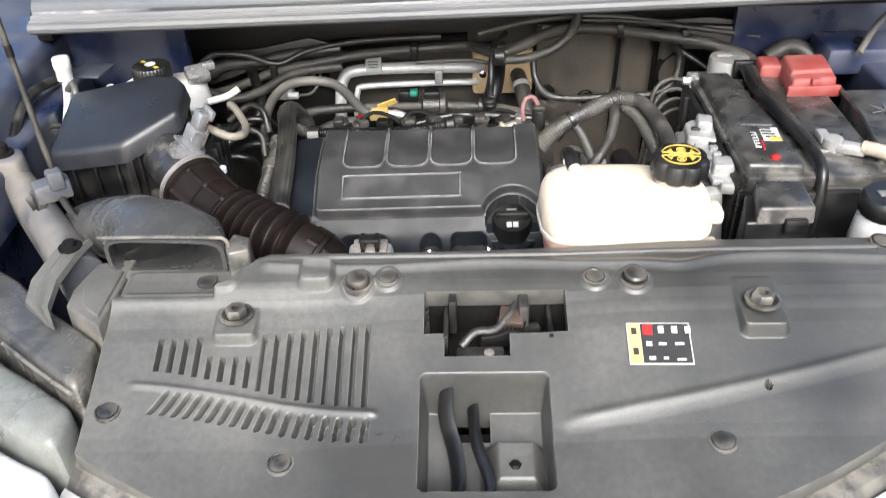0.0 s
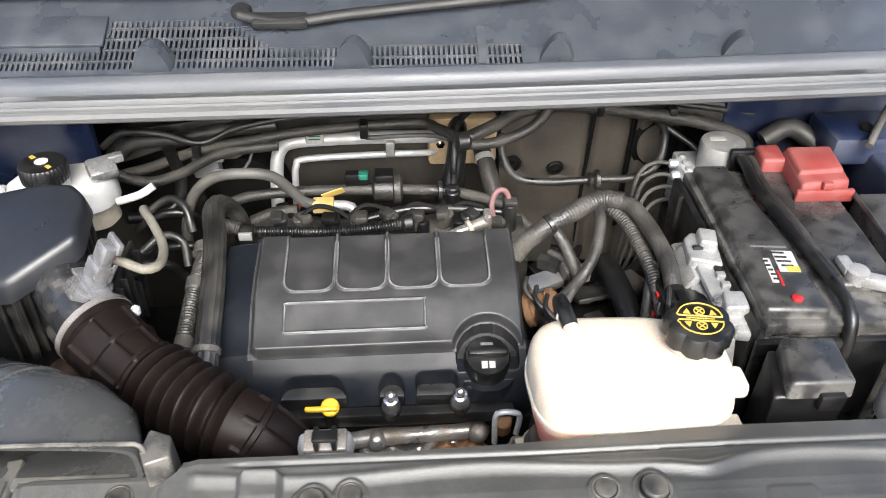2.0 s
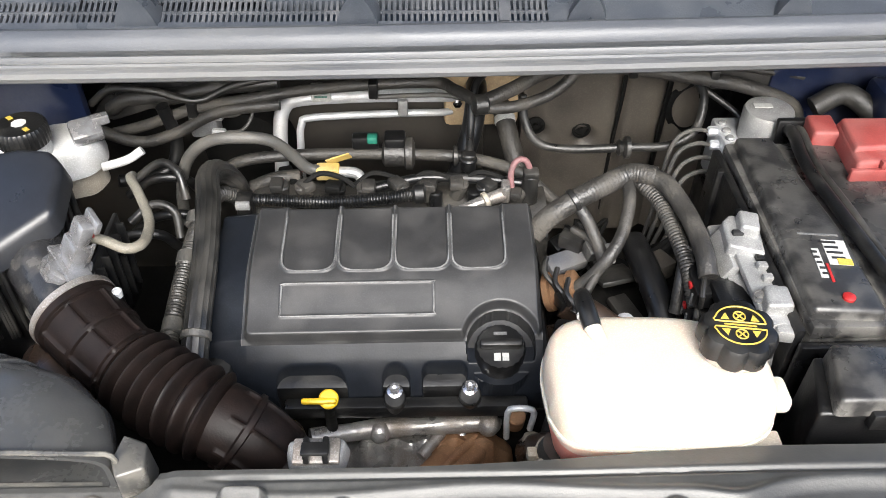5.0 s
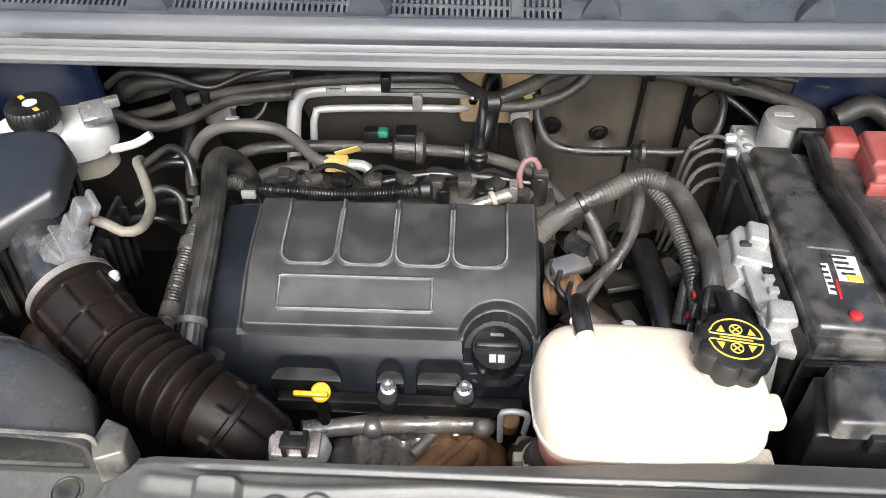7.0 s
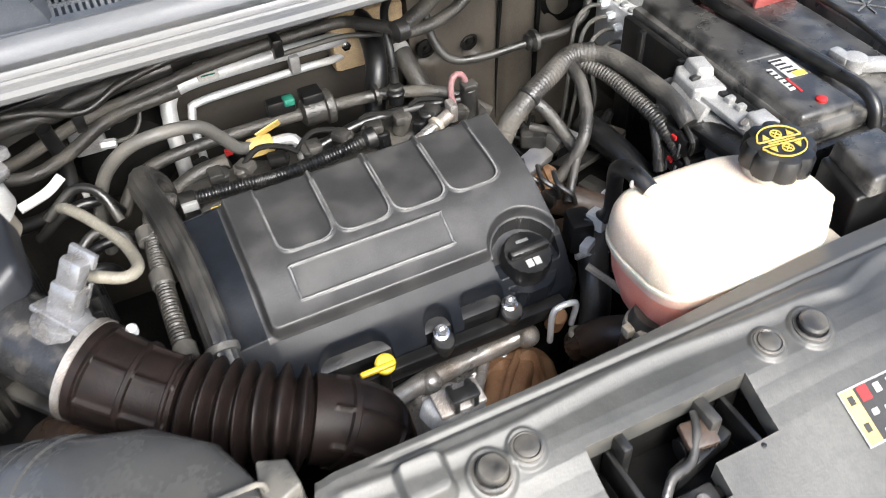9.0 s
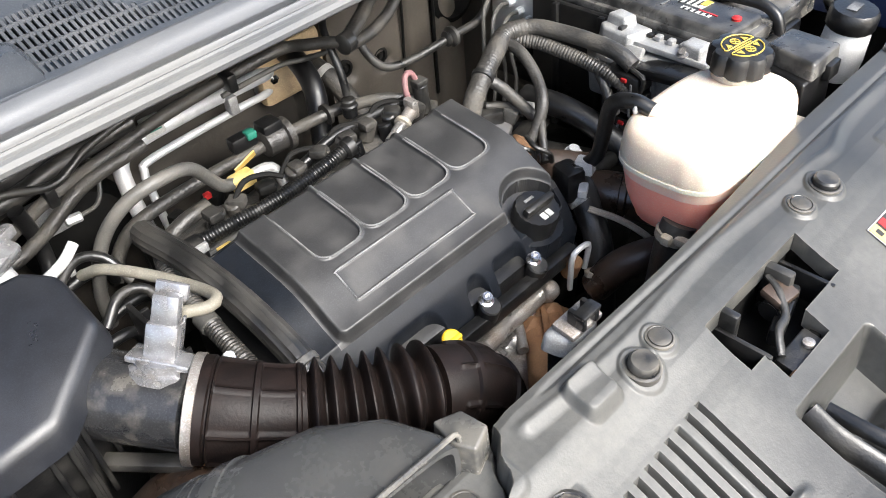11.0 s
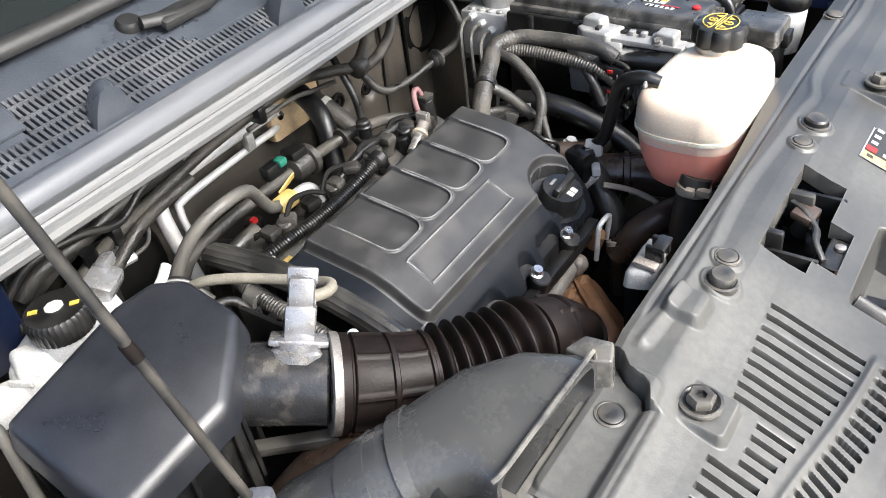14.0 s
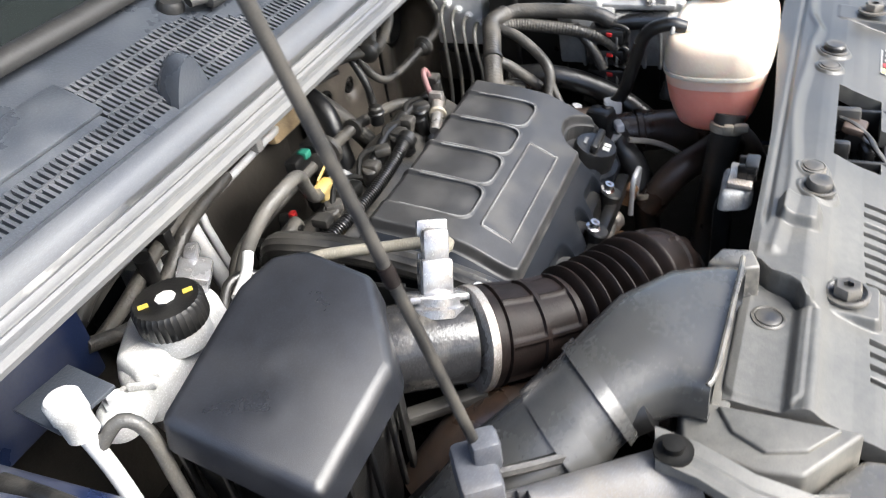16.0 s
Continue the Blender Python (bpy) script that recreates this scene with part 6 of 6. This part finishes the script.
part("lid_step", prism([(0.526, 1.262), (0.596, 1.268), (0.604, 1.336), (0.534, 1.336)], 1.002, 1.010, 0.004, 0.003), M_RED, redbox)
part("latch", box((0.560, 1.240, 1.000), (0.016, 0.010, 0.012), 0.003), M_RED, redbox)
part("lip", box((0.558, 1.238, 0.985), (0.085, 0.008, 0.02), 0.003), M_RED, redbox)
tray = thing("battery_tray", "black plastic battery tray and side wall", "battery tray", (0.4, 1.15, 0.7))
part("side_wall", box((0.378, 1.165, 0.85), (0.012, 0.34, 0.22), 0.004), M_BLACK, tray)
part("front_wall", box((0.46, 0.985, 0.85), (0.17, 0.012, 0.20), 0.004), M_BLACK, tray)
for k in range(4):
    part("wall_rib", box((0.37, 1.03 + 0.085 * k, 0.87), (0.010, 0.010, 0.18), 0.002), M_BLACK, tray)
neg = thing("negative_terminal", "dull metal negative battery clamp with white cable end", "battery clamp", (0.54, 1.01, 0.97))
part("clamp", joined(lathe([(0.014, 0), (0.014, 0.018), (0.009, 0.02)], (0.530, 1.020, 0.972), (0, 0, 1), 18), box((0.548, 1.008, 0.980), (0.05, 0.018, 0.016), 0.004, rz=-25), box((0.522, 1.035, 0.985), (0.016, 0.03, 0.012), 0.003)), M_CAST, neg)
part("cable_end", tube([(0.565, 1.000, 0.984), (0.585, 0.985, 0.985), (0.60, 0.972, 0.982)], 0.010), M_CREAM, neg)
part("cable", tube([(0.60, 0.972, 0.982), (0.63, 0.95, 0.965), (0.655, 0.935, 0.92)], 0.007), M_HOSE, neg)
neg.location += Vector((-0.005, 0.045, 0))
wing = thing("fuse_box", "black plastic fuse box lid beside the battery", "fuse box", (0.64, 1.13, 0.8))
part("lid", prism([(0.575, 1.02), (0.70, 1.02), (0.71, 1.25), (0.605, 1.25)], 0.90, 0.985, 0.008, 0.006), M_BATTERY, wing)
part("lid_scores", joined(*[box((0.64, 1.16, 0.9862), (0.05, 0.0025, 0.0012), 0, rz=a) for a in (20, 75, 130)]), M_EDGE, wing)
part("edge_rod", tube([(0.580, 1.04, 0.985), (0.592, 1.14, 0.99), (0.603, 1.25, 0.985)], 0.004), M_HOSE, wing)

relay = thing("relay_box", "small black plastic relay box with a hinged lid", "relay box", (0.40, 0.92, 0.85))
part("body", prism([(0.352, 0.882), (0.438, 0.882), (0.444, 0.955), (0.372, 0.957)], 0.83, 0.945, 0.004, 0.002), M_BLACK, relay)
part("lid", prism([(0.366, 0.880), (0.440, 0.880), (0.444, 0.952), (0.382, 0.955)], 0.945, 0.968, 0.005, 0.002), M_BATTERY, relay)
part("latch", box((0.415, 0.878, 0.942), (0.028, 0.010, 0.022), 0.002), M_BLACK, relay)
relay.location.z += 0.020
ecu = thing("engine_control_unit", "dusty cast aluminium control unit bracket", "control unit", (0.35, 1.08, 0.8))
part("housing", box((0.352, 1.10, 0.895), (0.028, 0.20, 0.09), 0.006, ry=-8), M_CAST, ecu)
part("ledge", box((0.362, 1.085, 0.950), (0.034, 0.150, 0.010), 0.003), M_CAST, ecu)
part("head", prism([(0.334, 1.128), (0.378, 1.112), (0.388, 1.180), (0.352, 1.192), (0.338, 1.178)], 0.938, 0.964, 0.004, 0.004), M_CAST, ecu)
part("head_cap", prism([(0.352, 1.148), (0.376, 1.140), (0.384, 1.176), (0.358, 1.184)], 0.962, 0.978, 0.004, 0.003), M_CAST, ecu)
part("slope_face", box((0.335, 1.140, 0.935), (0.012, 0.070, 0.034), 0.003, ry=28), M_CAST, ecu)
# Solid black block painted for the shaded inside of a slot.
part("slot", box((0.352, 1.150, 0.966), (0.014, 0.008, 0.006), 0.002), M_PLAIN_BLACK, ecu)
for k in range(3):
    part("rib", box((0.368, 1.060 + 0.020 * k, 0.957), (0.012, 0.010, 0.010), 0.002), M_CAST, ecu)
part("tab_bolt", lathe([(0.009, 0), (0.009, 0.004), (0.005, 0.005), (0.005, 0.009)], (0.352, 1.050, 0.956), (-0.6, 0, 0.8), 14), M_SHEET, ecu)
part("clamp", prism([(0.346, 1.022), (0.380, 1.022), (0.382, 1.058), (0.352, 1.060)], 0.946, 0.970, 0.004, 0.003), M_CAST, ecu)
part("clamp_foot", box((0.372, 1.012, 0.945), (0.030, 0.030, 0.018), 0.005, rz=-12), M_CAST, ecu)
for k in range(6):
    part("cooling_fin", box((0.335, 1.03 + 0.025 * k, 0.89), (0.012, 0.005, 0.08), 0.001, ry=-8), M_CAST, ecu)
plugs = thing("control_unit_plugs", "black multi-pin plugs with red locks", "plug", (0.31, 1.1, 0.8))
for k in range(3):
    part("plug", box((0.313, 1.115, 0.908 - 0.034 * k), (0.05, 0.060, 0.026), 0.004), M_BLACK, plugs)
    part("red_lock", box((0.287, 1.108, 0.914 - 0.034 * k), (0.004, 0.009, 0.006), 0.001), M_REDS, plugs)
for k in range(3):
    for q in range(3):
        part("plug_rib", box((0.2875, 1.096 + 0.017 * q, 0.902 - 0.034 * k), (0.003, 0.003, 0.018), 0.0006), M_EDGE, plugs)
    part("lever", tube([(0.296, 1.085, 0.900 - 0.034 * k), (0.292, 1.080, 0.922 - 0.034 * k), (0.300, 1.105, 0.926 - 0.034 * k), (0.310, 1.135, 0.924 - 0.034 * k)], 0.0035, 8), M_HOSE, plugs)
part("cover", box((0.326, 1.065, 0.922), (0.04, 0.08, 0.016), 0.005, rx=-6), M_BLACK, plugs)

plugs.location += Vector((0.004, -0.006, 0.012))

loom = thing("engine_loom", "thick dusty taped engine loom with branches", "wiring loom", (0.25, 1.25, 0.85))
part("trunk", tube([(0.118, 1.232, 0.895), (0.140, 1.243, 0.917), (0.175, 1.256, 0.935), (0.215, 1.270, 0.949), (0.250, 1.281, 0.958), (0.280, 1.268, 0.962)], 0.0145, 16, 0.0016, rib=(0.0052, 0.0007)), M_LOOM, loom)
part("tail", tube([(0.255, 1.281, 0.958), (0.286, 1.258, 0.962), (0.300, 1.215, 0.960), (0.307, 1.165, 0.957), (0.309, 1.125, 0.952), (0.309, 1.100, 0.940)], 0.0120, 14), M_LOOM, loom)
part("tail", tube([(0.262, 1.274, 0.948), (0.280, 1.242, 0.944), (0.288, 1.200, 0.938), (0.294, 1.155, 0.930), (0.297, 1.115, 0.918), (0.300, 1.09, 0.90)], 0.0105, 14, 0.0013, rib=(0.0048, 0.0013)), M_LOOM, loom)
part("branch", tube([(0.245, 1.270, 0.950), (0.242, 1.240, 0.942), (0.230, 1.205, 0.922), (0.210, 1.178, 0.902), (0.188, 1.172, 0.872), (0.160, 1.172, 0.842)], 0.0085), M_LOOM, loom)
part("branch", tube([(0.214, 1.184, 0.905), (0.195, 1.168, 0.880), (0.178, 1.150, 0.858), (0.165, 1.135, 0.845)], 0.0060), M_LOOM, loom)
part("branch", tube([(0.175, 1.254, 0.930), (0.190, 1.236, 0.915), (0.205, 1.212, 0.888), (0.212, 1.195, 0.870)], 0.0085), M_LOOM, loom)
part("branch", tube([(0.300, 1.16, 0.935), (0.290, 1.13, 0.905), (0.285, 1.11, 0.87)], 0.008), M_LOOM, loom)
part("tape_band", lathe([(0.0148, -0.004), (0.0165, -0.003), (0.0165, 0.003), (0.0148, 0.004)], (0.172, 1.255, 0.934), (0.88, 0.33, 0.4), 20), M_HOSE, loom)
part("end_plug", box((0.160, 1.165, 0.838), (0.028, 0.026, 0.022), 0.004, rz=20), M_BLACK, loom)

therm = thing("thermostat_housing", "rusty brown cast housing with plugs beside the engine", "housing", (0.17, 1.18, 0.75))
part("body", lathe([(0.020, 0), (0.027, 0.004), (0.027, 0.012), (0.021, 0.014), (0.021, 0.034), (0.025, 0.036), (0.025, 0.044), (0.016, 0.050)], (0.135, 1.19, 0.828), (0.8, -0.2, 0.35), 22), M_RUST, therm, "rust-brown housing")
part("flange", box((0.165, 1.225, 0.85), (0.06, 0.03, 0.022), 0.006, rz=25, rx=15), M_DUSTY, therm)
part("outlet_neck", tube([(0.16, 1.17, 0.83), (0.20, 1.15, 0.815), (0.24, 1.12, 0.80)], 0.022, 16), M_BROWN, therm)
part("plug", box((0.175, 1.245, 0.872), (0.034, 0.022, 0.022), 0.004, rz=-30), M_HOSE, therm)
part("plug", box((0.205, 1.232, 0.868), (0.030, 0.024, 0.024), 0.004, rz=20, rx=20), M_HOSEG, therm)
part("plug_lock", box((0.222, 1.218, 0.872), (0.010, 0.022, 0.020), 0.002, rz=20), M_CAST, therm)
part("pipe_stub", tube([(0.175, 1.255, 0.885), (0.198, 1.235, 0.882), (0.212, 1.215, 0.87)], 0.006), M_LOOM, therm)
for k in range(3):
    part("cable_tie", tube([(0.135 + 0.012 * k, 1.205 - 0.02 * k, 0.878), (0.130 + 0.012 * k, 1.185 - 0.02 * k, 0.872), (0.142 + 0.012 * k, 1.170 - 0.02 * k, 0.862), (0.150 + 0.012 * k, 1.172 - 0.02 * k, 0.842)], 0.0035, 8), M_HOSE, therm)
gear = thing("gear_selector", "black greasy selector bracket, breather hose and bolts on the gearbox", "bracket", (0.27, 1.15, 0.7))
part("breather_hose", tube([(0.262, 1.255, 0.86), (0.268, 1.20, 0.862), (0.280, 1.14, 0.845), (0.285, 1.08, 0.815), (0.28, 1.03, 0.78)], 0.0185, 16), M_BLACK, gear)
part("plate", box((0.235, 1.225, 0.825), (0.055, 0.05, 0.008), 0.002, rx=-20, rz=15), M_HOSE, gear)
part("arm", box((0.255, 1.16, 0.80), (0.03, 0.10, 0.012), 0.004, rz=20), M_HOSE, gear)
part("boss", lathe([(0.024, 0), (0.026, 0.012), (0.018, 0.020), (0.010, 0.022)], (0.235, 1.13, 0.79), (0, 0, 1), 20), M_HOSE, gear)
part("bolt", lathe([(0.013, 0), (0.013, 0.004), (0.008, 0.005), (0.008, 0.012)], (0.238, 1.145, 0.815), (0, -0.2, 1), 12), M_ALU, gear)
part("bracket", box((0.295, 1.235, 0.83), (0.045, 0.035, 0.03), 0.005, rz=30), M_SHIELD, gear)
part("lever", tube([(0.22, 1.10, 0.80), (0.25, 1.095, 0.815), (0.28, 1.10, 0.805)], 0.012), M_DEEP, gear)

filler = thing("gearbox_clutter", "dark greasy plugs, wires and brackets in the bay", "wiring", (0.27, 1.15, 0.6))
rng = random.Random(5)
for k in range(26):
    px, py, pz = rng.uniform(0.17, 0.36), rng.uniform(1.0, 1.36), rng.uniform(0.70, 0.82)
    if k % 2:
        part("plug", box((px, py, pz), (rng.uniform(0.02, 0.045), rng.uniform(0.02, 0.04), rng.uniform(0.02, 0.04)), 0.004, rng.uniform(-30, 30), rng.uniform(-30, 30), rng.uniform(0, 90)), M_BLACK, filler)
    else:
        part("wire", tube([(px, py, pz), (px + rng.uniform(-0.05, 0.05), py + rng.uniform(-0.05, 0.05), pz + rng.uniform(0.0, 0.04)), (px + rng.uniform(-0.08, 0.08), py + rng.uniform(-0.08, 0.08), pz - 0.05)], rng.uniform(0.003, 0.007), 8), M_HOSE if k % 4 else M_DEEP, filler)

washer = thing("washer_filler", "white washer bottle neck with a black cap", "washer bottle", (0.575, 0.93, 0.85))
part("neck", lathe([(0.030, 0), (0.032, 0.03), (0.030, 0.07), (0.026, 0.075)], (0.570, 0.935, 0.895), (0, -0.1, 1), 28), M_WHITE, washer)
part("cap", lathe([(0.031, 0), (0.033, 0.003), (0.033, 0.022), (0.029, 0.027), (0.010, 0.028)], (0.570, 0.928, 0.968), (0, -0.1, 1), 40, 20, 0.001), M_BLACK, washer)
part("cap_print", box((0.570, 0.927, 0.9965), (0.026, 0.014, 0.001), 0.0), M_EDGE, washer)

washer.location += Vector((-0.030, -0.016, -0.008))

# ================= more cables and small parts =================
cab = thing("cable_bundle", "loose grey and black cables below the cowl", "cable", (-0.35, 1.48, 0.9))
for pts, r, m in (
        ([(-0.52, 1.47, 0.955), (-0.48, 1.46, 0.985), (-0.42, 1.455, 0.985), (-0.36, 1.46, 0.965), (-0.30, 1.47, 0.985), (-0.20, 1.475, 1.000), (-0.05, 1.475, 1.005)], 0.0055, M_HOSE),
        ([(-0.53, 1.45, 0.93), (-0.46, 1.45, 0.90), (-0.40, 1.455, 0.912), (-0.33, 1.46, 0.945), (-0.24, 1.465, 0.955)], 0.009, M_LOOM),
        ([(0.02, 1.47, 1.01), (0.12, 1.475, 1.03), (0.24, 1.48, 1.035), (0.36, 1.48, 1.02), (0.47, 1.48, 0.995)], 0.005, M_HOSEG),
        ([(0.39, 1.50, 0.965), (0.43, 1.48, 0.945), (0.455, 1.46, 0.93), (0.462, 1.45, 0.91)], 0.005, M_HOSE),
        ([(0.40, 1.52, 0.985), (0.45, 1.50, 0.965), (0.50, 1.47, 0.955), (0.53, 1.45, 0.935)], 0.006, M_HOSE),
        ([(-0.10, 1.50, 0.945), (0.00, 1.505, 0.945), (0.04, 1.50, 0.94), (0.07, 1.47, 0.95)], 0.004, M_HOSEG),
        ([(0.66, 1.33, 1.01), (0.70, 1.38, 1.035), (0.745, 1.43, 1.045), (0.77, 1.46, 1.05)], 0.006, M_HOSEG),
        ([(-0.70, 1.05, 0.93), (-0.72, 1.16, 0.99), (-0.725, 1.24, 1.01), (-0.72, 1.32, 1.0)], 0.008, M_HOSE),
        ([(-0.72, 1.12, 0.94), (-0.70, 1.17, 0.965), (-0.695, 1.22, 0.96), (-0.70, 1.26, 0.93)], 0.007, M_HOSEG),
        ([(-0.44, 1.35, 0.90), (-0.40, 1.36, 0.925), (-0.372, 1.345, 0.92), (-0.36, 1.32, 0.89)], 0.006, M_HOSE),
        ([(-0.42, 1.26, 0.90), (-0.39, 1.275, 0.918), (-0.362, 1.27, 0.91), (-0.355, 1.25, 0.88)], 0.006, M_HOSE)):
    part("cable", tube(pts, r, 10), m, cab)
gasket = thing("cowl_gasket", "flat black rubber cowl gaskets on the firewall rim", "gasket", (0, 1.5, 0.95))
part("left_gasket", prism([(-0.53, 0.925), (-0.50, 0.975), (-0.40, 0.985), (-0.30, 1.005), (-0.24, 0.985), (-0.33, 0.955), (-0.44, 0.935), (-0.50, 0.915)], 0, 0.006, 0.002), M_HOSE, gasket)
part("right_gasket", prism([(0.34, 1.02), (0.45, 1.025), (0.55, 1.01), (0.585, 0.99), (0.58, 0.965), (0.50, 0.965), (0.42, 0.98)], 0, 0.006, 0.002), M_HOSE, gasket)
for child in gasket.children:
    child.data.transform(Matrix(((1, 0, 0, 0), (0, 0, -1, 1.492), (0, 1, 0, 0), (0, 0, 0, 1))))
ductl = thing("air_guide", "dark plastic guide and duct pieces beside the battery", "duct", (0.55, 1.38, 0.85))
part("round_duct", lathe([(0.050, 0), (0.055, 0.01), (0.055, 0.03), (0.045, 0.034), (0.038, 0.02)], (0.43, 1.60, 0.88), (0, -1, 0), 30), M_DEEP, ductl)
part("coolant_pipe", tube([(0.545, 1.43, 0.965), (0.585, 1.435, 0.985), (0.62, 1.42, 0.97), (0.65, 1.40, 0.94)], 0.016), M_HOSE, ductl)
sensor = thing("map_sensor_plug", "grey sensor plug on the intake manifold", "plug", (0.12, 1.34, 0.88))
part("plug", joined(cyl((0.125, 1.335, 0.87), (0, 0.1, 1), 0.012, 0.045), box((0.125, 1.338, 0.918), (0.022, 0.018, 0.012), 0.003)), M_HOSE, sensor)
hanger = thing("hose_bracket", "black ribbed bracket behind the filter box", "bracket", (-0.40, 1.15, 0.85))
part("plate", box((-0.405, 1.14, 0.905), (0.006, 0.11, 0.13), 0.002), M_BLACK, hanger)
for k in range(5):
    part("rib", box((-0.398, 1.10 + 0.02 * k, 0.915), (0.012, 0.004, 0.10), 0.001), M_BLACK, hanger)
rail2 = thing("ignition_rail", "dusty plugs and connectors along the rear of the engine", "plug", (0, 1.34, 0.86))
for k, (px, py, pz, m) in enumerate(((-0.235, 1.345, 0.892, M_HOSE), (-0.195, 1.352, 0.885, M_LOOM), (-0.155, 1.345, 0.888, M_DEEP), (-0.105, 1.340, 0.892, M_LOOM), (-0.065, 1.345, 0.893, M_HOSE),
                                     (-0.020, 1.338, 0.895, M_LOOM), (0.020, 1.345, 0.893, M_LOOM), (0.065, 1.340, 0.892, M_HOSE), (0.100, 1.330, 0.885, M_LOOM))):
    part("connector", joined(cyl((px, py, pz - 0.02), (0.25 * (-1) ** k, -0.2, 1), 0.011, 0.032), box((px, py - 0.006, pz + 0.008), (0.020, 0.024, 0.014), 0.004, rz=40 * (k % 3))), m, rail2)
for k in range(4):
    x0 = -0.20 + 0.075 * k
    part("wire", tube([(x0, 1.345, 0.895), (x0 + 0.025, 1.352, 0.910), (x0 + 0.055, 1.348, 0.906), (x0 + 0.075, 1.342, 0.894)], 0.0038, 8), M_DEEP, rail2)
